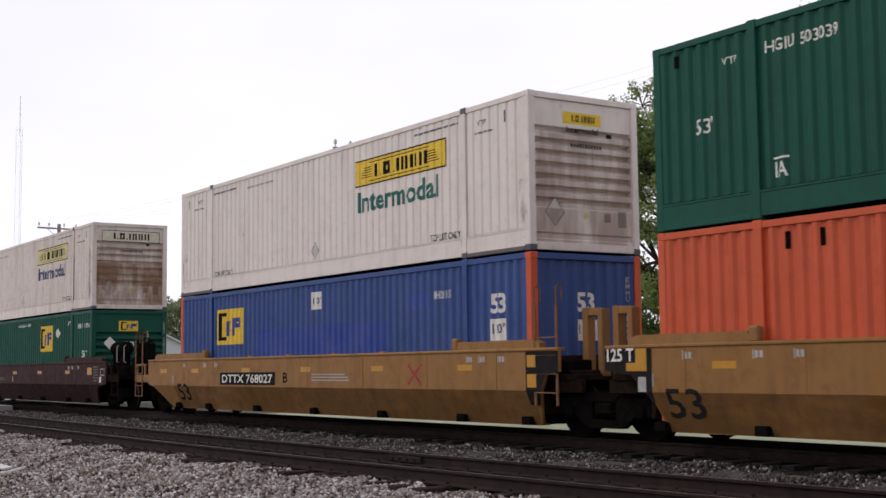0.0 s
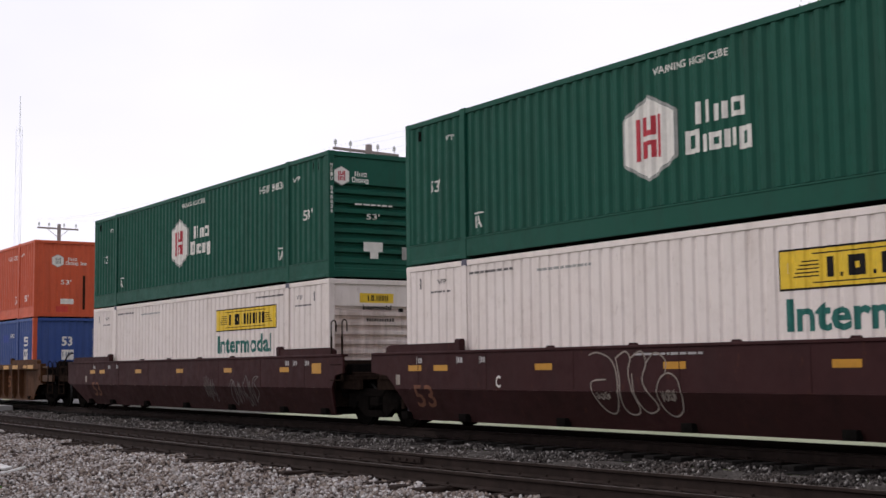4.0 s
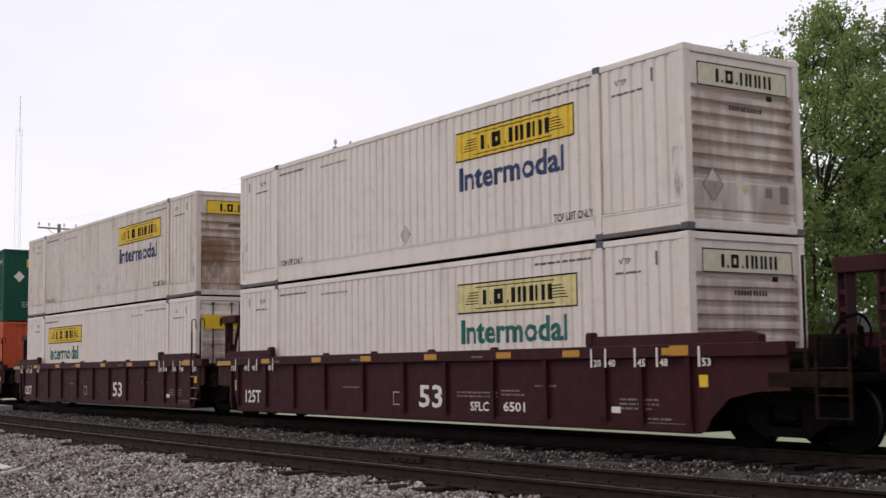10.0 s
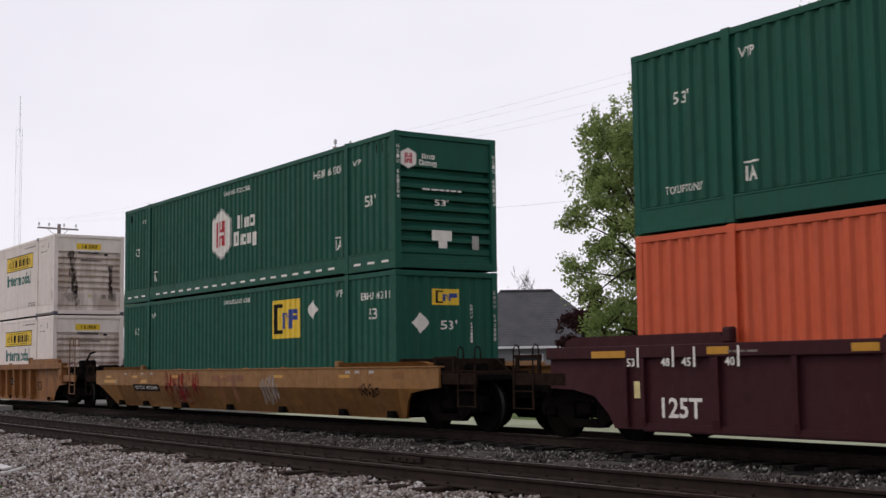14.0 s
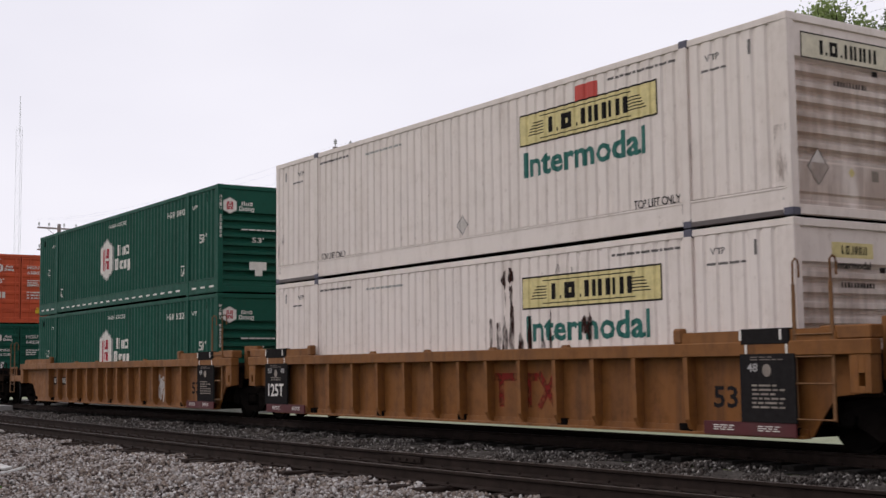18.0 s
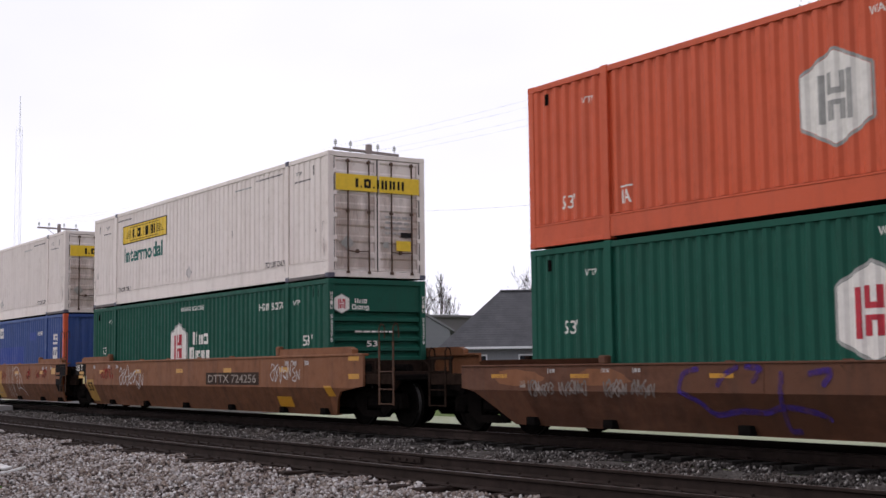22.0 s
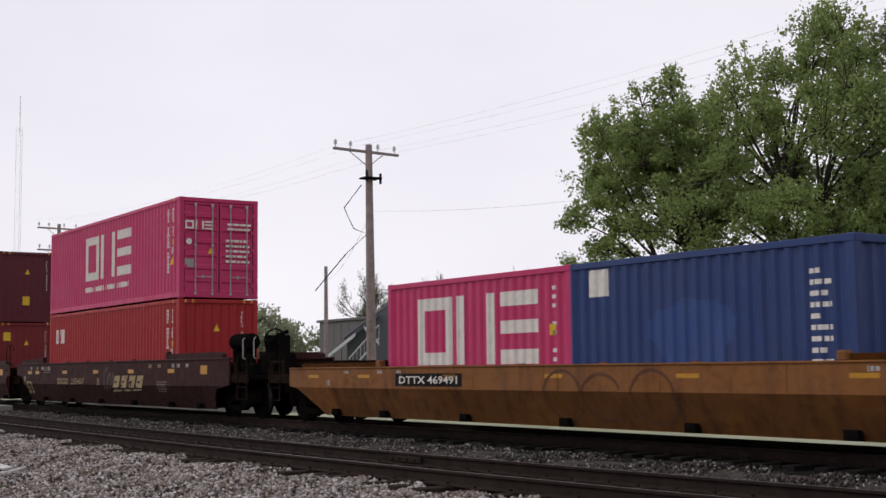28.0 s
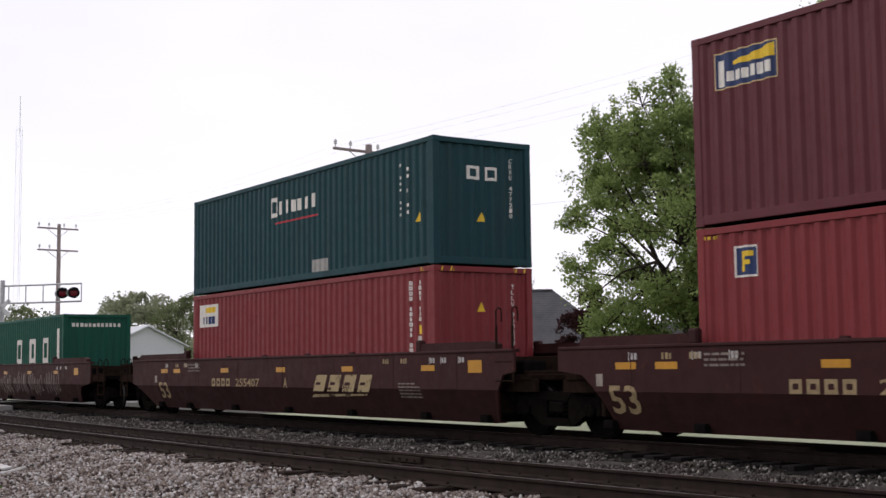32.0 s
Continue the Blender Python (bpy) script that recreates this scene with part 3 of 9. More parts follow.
        leaf = made(("door", L > 0) + tag, lambda: door_sheet(lw, 0.17, h - 0.13, 7))
        bar_h = h - 0.16
        bar_mat = RUSTY_BAR if kind == "slim" else ((GREEN_BOX if mat is LIME_BOX else mat) if big else LOCKBAR)
        for s in (0, 1):
            d = part("door", leaf, GREEN_BOX if mat is LIME_BOX else mat, th, at=(L / 2 - 0.03, -iw / 2 if s == 0 else 0.004, 0))
            for y in (lw * 0.32, lw * 0.80):
                part("locking_bar", made(("locking_bar",) + tag, lambda: Geo().tube([(0.035, 0, 0.12), (0.035, 0, bar_h)], 0.019, 8).box(0.0, -0.04, 0.10, 0.05, 0.04, 0.16).box(0.0, -0.04, bar_h - 0.08, 0.05, 0.04, bar_h - 0.02).box(0.0, -0.035, 1.5, 0.05, 0.035, 1.56)), bar_mat, d, at=(0, y, 0))
            part("handle", made(("handle",) + tag, lambda: Geo().tube([(0.05, lw * 0.32, 0.62), (0.065, lw * 0.5, 0.60), (0.065, lw * 0.78, 0.62)], 0.014, 6).box(0.0, lw * 0.5, 0.57, 0.05, lw * 0.56, 0.66, 0.004)), bar_mat, d)
            for z in np.linspace(0.4, h - 0.45, 5):
                part("hinge", made(("hinge",), lambda: Geo().box(-0.02, -0.05, -0.05, 0.03, 0.09, 0.05, 0.008)), GREEN_BOX if mat is LIME_BOX else mat, d, at=(0, 0.0 if s == 0 else lw - 0.04, float(z)))
        for y in (-iw / 2 + 0.012, 0.0, iw / 2 - 0.012):
            part("door_gasket", made(("door_gasket",) + tag, lambda: Geo().box(L / 2 - 0.05, -0.014, 0.17, L / 2 - 0.012, 0.014, h - 0.13, 0.004)), DARK_STEEL, th, "black rubber door gasket", at=(0, y, 0))
        ex = L / 2 - 0.02
    part("rear_panel", made(("rear_panel",) + tag, lambda: corrugated(iw, 0.15, h - 0.11, "iso")), mat, th, at=Matrix.Translation((-L / 2 + 0.05, 0, 0)) @ Matrix.Rotation(-math.pi / 2, 4, "Z"))
    breaks = [p[0] for p in ppts]
    for nm, shape, dm, *rest in marks:
        lab = rest[0] if rest else ""
        lift = rest[1] if len(rest) > 1 else 0.004
        if nm == "reflective_dash":
            part(nm, made(("mark", repr(shape)) + tag, lambda: laid(shape, yo, proud=0.004)), dm, th, lab)
            continue
        painted(nm, shape, lambda q: made(("mark", repr(q), lift) + tag, lambda: laid(q, yo + 0.016, inset, breaks, lift)), dm, th, lab)
    for nm, shape, dm, *rest in end_marks:
        lab = rest[0] if rest else ""
        lift = rest[1] if len(rest) > 1 else 0.004
        painted(nm, shape, lambda q: made(("end_mark", repr(q), front, lift) + tag, lambda: laid(q, ex, e_inset, e_breaks, lift, "end")), dm, th, lab)
    return th


def jb_logo(x0, z0, x1, z1, up=True):
    """The sign's lettering as plain blocks: five uprights between two feathered wings."""
    w, h = x1 - x0, z1 - z0
    a, b = x0 + 0.22 * w, x0 + 0.78 * w
    za, zb = z0 + 0.26 * h, z0 + 0.74 * h
    u = (b - a) / 16
    s = [t_rect(a + 0.5 * u, za, a + 1.4 * u, zb), t_rect(a + 2.1 * u, za, a + 2.6 * u, za + 0.10 * h), t_frame(a + 3.3 * u, za, a + 5.5 * u, zb, 0.75 * u), t_rect(a + 6.3 * u, za, a + 6.8 * u, za + 0.10 * h)]
    for k in range(3):
        s += [t_rect(a + (7.5 + 2.7 * k) * u, za, a + (8.25 + 2.7 * k) * u, zb), t_rect(a + (9.05 + 2.7 * k) * u, za, a + (9.8 + 2.7 * k) * u, zb)]
    s += [t_rect(a + 15.9 * u, za, a + 16.7 * u, zb)]
    return t_join(*s)


def jb_wings(x0, z0, x1, z1):
    w, h = x1 - x0, z1 - z0
    s = [t_frame(x0, z0, x1, z1, 0.028)]
    for i in range(5):
        z = z0 + h * (0.30 + 0.09 * i)
        s.append(t_rect(x0 + w * (0.07 + 0.012 * i), z, x0 + w * 0.20, z + 0.018))
        s.append(t_rect(x0 + w * 0.80, z, x0 + w * (0.93 - 0.012 * i), z + 0.018))
    s += [t_rect(x0 + w * 0.17, z0 + 0.14 * h, x0 + w * 0.83, z0 + 0.17 * h), t_rect(x0 + w * 0.17, z0 + 0.83 * h, x0 + w * 0.83, z0 + 0.86 * h)]
    return t_join(*s)


def white_box(style="sign", front="ribs", mat=None, tint=None, seed=0, extra=(), label="", pale=False, reverse=False, end_pale=False):
    """A white 53-foot container with a yellow company sign and the word Intermodal."""
    s = -1 if reverse else 1
    x0, x1 = (1.77, 5.40) if not reverse else (-5.40, -1.77)
    ink = tint or DECAL_TEAL
    film = DECAL_PALE if pale else DECAL_YELLOW
    marks = [("sign", t_rect(x0, 1.865, x1, 2.44), film, "yellow company sign with dark plain blocks"),
             ("sign_lettering", jb_logo(x0, 1.865, x1, 2.44), DECAL_BLACK, "", 0.007), ("sign_border", jb_wings(x0, 1.865, x1, 2.44), DECAL_BLACK, "", 0.006),
             ("lettering", t_text("Intermodal", x0 + 0.13, 1.29, x0 + 3.33, 1.75, 0.028), ink),
             ("lettering", t_text("TOP LIFT ONLY", 4.80, 0.42, 5.84, 0.56), DECAL_BLACK),
             ("lettering", t_text("TOP LIFT ONLY", -5.78, 0.40, -4.66, 0.55), DECAL_BLACK),
             ("small_print", t_lines(4.2, 2.60, 5.80, 2.69, 1, seed + 2), DECAL_DIM), ("small_print", t_lines(-5.85, 2.58, -4.45, 2.68, 1, seed + 3), DECAL_DIM), ("small_print", t_lines(-3.75, 2.50, -2.30, 2.60, 1, seed + 9) if not reverse else t_lines(3.0, 2.50, 4.0, 2.58, 1, seed + 9), DECAL_SILVER),
             ("lettering", t_text("VTP", 6.45, 2.48, 6.75, 2.58), DECAL_DIM), ("small_print", t_lines(6.35, 2.30, 7.15, 2.38, 1, seed), DECAL_DIM),
             ("lettering", t_text("VTP", -6.95, 2.48, -6.65, 2.58), DECAL_DIM), ("small_print", t_lines(-7.2, 2.30, -6.5, 2.38, 1, seed), DECAL_DIM),
             ("placard", t_diamond(-0.08, 0.65, 0.36, 0.40), PLACARD, "blank dull white diamond placard holder"), ("placard_edge", t_join(*[t_stroke([p, q], 0.014) for p, q in (((-0.26, 0.65), (-0.08, 0.85)), ((-0.08, 0.85), (0.10, 0.65)), ((0.10, 0.65), (-0.08, 0.45)), ((-0.08, 0.45), (-0.26, 0.65)))]), DECAL_DIM, "", 0.006),
             ("slot", t_rect(7.32, 2.42, 7.37, 2.64), DECAL_DIM), ("slot", t_rect(-7.58, 2.42, -7.53, 2.64), DECAL_DIM)]
    r = random.Random(seed)
    for x, w in ((5.90, 0.22), (-6.1, 0.22), (7.7, 0.30), (-7.95, 0.30)):
        marks.append(("rust_stain", t_rect(x, 0.22, x + w, 1.3), RUST_FAINT, "", 0.02))
    for _ in range(7):
        x = r.uniform(-7.6, 7.6)
        z = r.uniform(0.3, 2.2)
        marks.append(("rust_run", t_rect(x, z, x + r.uniform(0.015, 0.03), z + r.uniform(0.05, 0.30)), RUST_STAIN))
    if front == "ribs":
        if style == "sign":
            em = [("sign", t_rect(-0.98, 2.27, 1.03, 2.65), END_FILM if end_pale else film), ("sign_lettering", jb_logo(-1.1, 2.24, 1.1, 2.68), DECAL_BLACK, "", 0.007), ("sign_border", t_frame(-0.98, 2.27, 1.03, 2.65, 0.02), DECAL_BLACK, "", 0.006)]
        else:
            em = [("sign", t_rect(-0.48, 2.36, 0.42, 2.58), film), ("sign_lettering", jb_logo(-0.50, 2.34, 0.46, 2.60), DECAL_BLACK, "", 0.007), ("lettering", t_text("Intermodal", -0.40, 2.20, 0.36, 2.31, 0.03), DECAL_BLACK)]
        em += [("small_print", t_bars(-0.30, 1.93, 0.45, 2.01, 11, seed, 0.45), DECAL_BLACK), ("placard", t_diamond(-0.70, 0.72, 0.44, 0.52), PLACARD, "dull white diamond placard"), ("placard_edge", t_join(*[t_stroke([p, q], 0.014) for p, q in (((-0.92, 0.72), (-0.70, 0.98)), ((-0.70, 0.98), (-0.48, 0.72)), ((-0.48, 0.72), (-0.70, 0.46)), ((-0.70, 0.46), (-0.92, 0.72)))]), DECAL_DIM, "", 0.007),
               ("sticker", t_rect(0.46, 0.58, 0.62, 0.74), DECAL_SILVER), ("sticker", t_rect(0.80, 0.50, 1.00, 0.80), DECAL_SILVER), ("sticker", t_diamond(0.02, 0.68, 0.15, 0.15), DECAL_PALE),
               ("sticker", t_rect(0.55, 2.16, 0.68, 2.24), DECAL_BLACK),
               ("rust_stain", t_rect(-1.14, 0.16, 1.14, 1.55), END_RUST, "brown rust stain", 0.006) if mat is WHITE_DIRTY else ("rust_stain", t_rect(-1.14, 0.16, 1.14, 0.78), END_RUST_FAINT, "light brown rust stain", 0.006),
               ("rust_stain", t_rect(-1.14, 0.80, 1.14, 2.2), END_RUST_FAINT, "", 0.0035)]
    else:
        em = [("sign", t_rect(-1.12, 2.00, -0.03, 2.38), DECAL_YELLOW, "", 0.05), ("sign", t_rect(0.03, 2.00, 1.12, 2.38), DECAL_YELLOW, "", 0.05), ("sign_lettering", jb_logo(-1.15, 1.97, 1.15, 2.40), DECAL_BLACK, "", 0.054),
              ("rust_stain", t_rect(-1.1, 0.2, -0.06, 1.9), END_RUST_FAINT, "brown rust staining on the doors", 0.009), ("rust_stain", t_rect(0.06, 0.2, 1.1, 1.9), END_RUST_FAINT, "brown rust staining on the doors", 0.009), ("sticker", t_rect(0.62, 0.98, 0.92, 1.10), DECAL_BLACK, "", 0.014), ("small_print", t_lines(0.2, 1.0, 0.95, 1.5, 4, seed), DECAL_GREY, "", 0.010),
              ("sticker", t_rect(0.50, 0.66, 0.90, 0.90), DECAL_YELLOW, "", 0.014), ("placard", t_diamond(-0.80, 0.80, 0.36, 0.36), DECAL_SILVER, "", 0.012), ("sticker", t_rect(0.15, 0.72, 0.30, 0.86), DECAL_SILVER, "", 0.012)]
    lab = label or ("white corrugated 53-foot container with a yellow company sign" if front == "ribs" else "white 53-foot container with doors and yellow sign facing forward")
    return container("container", 16.154, 2.591, 2.896, mat or WHITE_BOX, "slim", front, lab, marks=list(marks) + list(extra), end_marks=em)


def hub_marks(x, z, k=1.0, inc=False):
    """White hexagon with red bars, and two rows of white blocks for the name."""
    w, h = 1.27 * k, 1.40 * k
    red = t_join(t_rect(x - 0.30 * k, z - 0.38 * k, x - 0.20 * k, z + 0.36 * k), t_rect(x - 0.16 * k, z - 0.34 * k, x - 0.02 * k, z - 0.04 * k), t_rect(x - 0.14 * k, z + 0.05 * k, x + 0.14 * k, z + 0.14 * k), t_rect(x - 0.16 * k, z + 0.05 * k, x - 0.06 * k, z + 0.38 * k), t_rect(x + 0.07 * k, z + 0.05 * k, x + 0.17 * k, z + 0.38 * k),
                 t_rect(x + 0.07 * k, z - 0.34 * k, x + 0.17 * k, z - 0.04 * k), t_rect(x - 0.06 * k, z - 0.12 * k, x + 0.12 * k, z - 0.04 * k), t_rect(x + 0.21 * k, z - 0.36 * k, x + 0.31 * k, z + 0.38 * k))
    a = x + 1.12 * k

    def ring(x0, z0, x1, z1):
        return t_frame(x0, z0, x1, z1, 0.085 * k)
    name = []
    for q in (0.03, 0.42):
        name += [t_rect(a + q * k, z + 0.05 * k, a + (q + 0.10) * k, z + 0.42 * k - (0.09 * k if q > 0.1 else 0)), t_rect(a + (q + 0.20) * k, z + 0.05 * k, a + (q + 0.30) * k, z + 0.42 * k - (0.09 * k if q > 0.1 else 0))]
    name += [ring(a + 0.80 * k, z + 0.05 * k, a + 1.08 * k, z + 0.36 * k)]
    b = a - 0.22 * k
    name += [ring(b, z - 0.42 * k, b + 0.32 * k, z - 0.03 * k), t_rect(b + 0.37 * k, z - 0.42 * k, b + 0.47 * k, z - 0.13 * k), ring(b + 0.54 * k, z - 0.42 * k, b + 0.82 * k, z - 0.13 * k),
             t_rect(b + 0.88 * k, z - 0.42 * k, b + 0.98 * k, z - 0.13 * k), t_rect(b + 1.05 * k, z - 0.42 * k, b + 1.14 * k, z - 0.13 * k), ring(b + 1.19 * k, z - 0.50 * k, b + 1.46 * k, z - 0.13 * k)]
    if inc:
        name += [t_rect(b + 1.72 * k, z - 0.42 * k, b + 1.82 * k, z - 0.05 * k), t_rect(b + 1.88 * k, z - 0.42 * k, b + 1.97 * k, z - 0.13 * k), t_rect(b + 2.04 * k, z - 0.42 * k, b + 2.12 * k, z - 0.13 * k), ring(b + 2.18 * k, z - 0.42 * k, b + 2.42 * k, z - 0.13 * k)]
    return [("emblem", t_hex(x, z, w, h), DECAL_WHITE, "white hexagon emblem"), ("emblem_edge", t_join(*[t_stroke([p, q], 0.05 * k) for p, q in zip(t_hex(x, z, w * 1.05, h * 1.05)[0], t_hex(x, z, w * 1.05, h * 1.05)[0][1:] + t_hex(x, z, w * 1.05, h * 1.05)[0][:1])]), DECAL_SILVER, "", 0.003),
            ("emblem_mark", red, DECAL_RED if not inc else DECAL_SILVER, "", 0.007), ("wordmark", t_join(*name), DECAL_WHITE)]


def stacked(words, y, z1, ch, cw):
    """Characters one below the other."""
    out = []
    z = z1
    for c in words:
        if c != " ":
            out.append(t_text(c, y - cw / 2, z - ch * 0.8, y + cw / 2, z))
        z -= ch
    return t_join(*out)


def hub_box(mat=None, front="ribs", number="", dashes=False, inc=False, label="", seed=0, patch=()):
    """A 53-foot container with a white hexagon emblem."""
    mat = mat or GREEN_BOX
    x = -0.77 if not inc else -1.25
    marks = hub_marks(x - 0.04, 1.52, 0.92, inc)
    z = 0.62 if inc else 1.40
    marks += [("lettering", t_text("53'", 6.80, z, 7.20, z + 0.25), DECAL_WHITE), ("lettering", t_text("53'", -7.20, z, -6.82, z + 0.24), DECAL_WHITE), ("lettering", t_text("WARNING HIGH CUBE", -0.70, 2.50, 0.92, 2.62), DECAL_WHITE),
              ("lettering", t_text("VTP", 6.28, 2.36, 6.62, 2.48), DECAL_WHITE), ("lettering", t_text("VTP", -6.60, 2.36, -6.30, 2.47), DECAL_WHITE), ("lettering", t_join(t_text("IA", 5.50, 0.58, 5.72, 0.80), t_rect(5.48, 0.84, 5.74, 0.87)), DECAL_WHITE), ("lettering", t_join(t_text("IA", -5.66, 0.56, -5.42, 0.78), t_rect(-5.68, 0.82, -5.40, 0.85)), DECAL_WHITE),
              ("slot", t_rect(7.25, 2.50, 7.33, 2.70), DARK_STEEL), ("slot", t_rect(7.48, 2.50, 7.56, 2.70), DARK_STEEL), ("slot", t_rect(-7.60, 2.50, -7.52, 2.70), DARK_STEEL)]
    if number:
        marks.append(("lettering", t_text(number, 4.45, 2.30, 5.76, 2.48), DECAL_WHITE))
    if dashes:
        for i in range(27):
            xx = -7.75 + i * 0.587
            if abs(abs(xx + 0.14) - 6.0) > 0.25:
                marks.append(("reflective_dash", t_rect(xx, 0.15, xx + 0.29, 0.20), DECAL_WHITE, "", 0.024))
    marks += list(patch)
    if front == "ribs":
        em = hub_marks(-0.94, 2.33, 0.30)
        em += [("lettering", t_text("53'", -0.29, 1.36, 0.06, 1.50), DECAL_WHITE), ("small_print", t_lines(-0.60, 1.66, 0.40, 1.74, 1, seed), DECAL_WHITE), ("sticker", t_join(t_rect(-0.37, 0.62, 0.14, 0.84), t_rect(-0.20, 0.46, 0.02, 0.62)), DECAL_WHITE, "white weight sticker"), ("sticker", t_rect(0.66, 0.46, 0.84, 0.76), DECAL_SILVER)]
    elif front == "iso":
        em = hub_marks(-0.40, 2.13, 0.33, inc)
        em += [("lettering", t_text("53'", -0.29, 1.24, 0.12, 1.42), DECAL_WHITE), ("sticker", t_rect(-0.29, 0.50, 0.21, 0.70), DECAL_WHITE), ("repaired_patch", t_rect(-0.45, 0.20, 0.0, 0.42), PATCH_RED), ("dark_scrape", t_rect(0.55, 0.3, 0.66, 1.6), SOOT)]
    else:
        em = [(a, b, c, "", 0.05 if "mark" not in a or a == "wordmark" else 0.055) for a, b, c, *_ in hub_marks(-0.93, 2.30, 0.26)]
        em += [("lettering", t_text("HGIU", 0.25, 2.28, 0.74, 2.42), DECAL_WHITE, "", 0.05), ("lettering", t_text((number or "HGIU 639333")[5:], 0.25, 2.06, 0.98, 2.20), DECAL_WHITE, "", 0.05), ("lettering", t_text("53'", -1.08, 1.66, -0.72, 1.86) if inc else t_text("WARNING", -1.06, 1.74, -0.42, 1.85), DECAL_WHITE, "", 0.05), ("lettering", t_text("HIGH CUBE", 0.25, 1.54, 0.95, 1.66) if inc else t_text("HIGH CUBE", -1.06, 1.55, -0.36, 1.66), DECAL_WHITE, "", 0.05), ("small_print", t_lines(0.25, 1.56, 0.80, 1.84, 3, seed + 4), DECAL_WHITE, "", 0.05),
               ("sticker", t_rect(-1.10, 1.05, -0.64, 1.30), DECAL_WHITE, "", 0.02), ("small_print", t_lines(0.25, 1.0, 0.98, 1.36, 3, seed), DECAL_WHITE, "", 0.02), ("sticker", t_rect(0.62, 0.42, 0.98, 0.66), DECAL_YELLOW, "", 0.02), ("marker", t_join(t_rect(-1.14, 2.64, -0.85, 2.68), t_rect(-1.14, 2.38, -1.11, 2.64)), DECAL_WHITE, "", 0.02), ("marker", t_join(t_rect(0.85, 2.64, 1.14, 2.68), t_rect(1.11, 2.38, 1.14, 2.64)), DECAL_WHITE, "", 0.02)]
    if number and front == "ribs":
        em.append(("lettering", stacked(number, -1.225, 2.60, 0.105, 0.065), DECAL_WHITE, "", 0.052))
        em.append(("lettering", stacked(number, 1.225, 2.55, 0.105, 0.065), DECAL_WHITE, "", 0.052))
    return container("container", 16.154, 2.591, 2.896, mat, "iso", front, label or "dark green 53-foot container with white hexagon emblem", marks=marks, end_marks=em)


def emp_logo(x0, z0, x1, z1, lift=0.004, film=None):
    """Yellow square with dark and blue blocks."""
    w, h = x1 - x0, z1 - z0
    dark = t_join(t_rect(x0 + 0.10 * w, z0 + 0.12 * h, x0 + 0.19 * w, z0 + 0.90 * h), t_rect(x0 + 0.19 * w, z0 + 0.80 * h, x0 + 0.42 * w, z0 + 0.90 * h), t_rect(x0 + 0.19 * w, z0 + 0.12 * h, x0 + 0.42 * w, z0 + 0.22 * h))
    blue = t_join(t_rect(x0 + 0.40 * w, z0 + 0.24 * h, x0 + 0.48 * w, z0 + 0.66 * h), t_poly([(x0 + 0.48 * w, z0 + 0.66 * h), (x0 + 0.56 * w, z0 + 0.36 * h), (x0 + 0.60 * w, z0 + 0.36 * h), (x0 + 0.53 * w, z0 + 0.66 * h)]), t_rect(x0 + 0.62 * w, z0 + 0.24 * h, x0 + 0.71 * w, z0 + 0.74 * h), t_frame(x0 + 0.71 * w, z0 + 0.46 * h, x0 + 0.93 * w, z0 + 0.74 * h, 0.07 * w))
    return [("sign", t_rect(x0, z0, x1, z1), film or DECAL_YELLOW, "square emblem with dark and blue blocks", lift), ("sign_mark", dark, DECAL_BLACK, "", lift + 0.004), ("sign_mark", blue, DECAL_BLUE, "", lift + 0.004)]


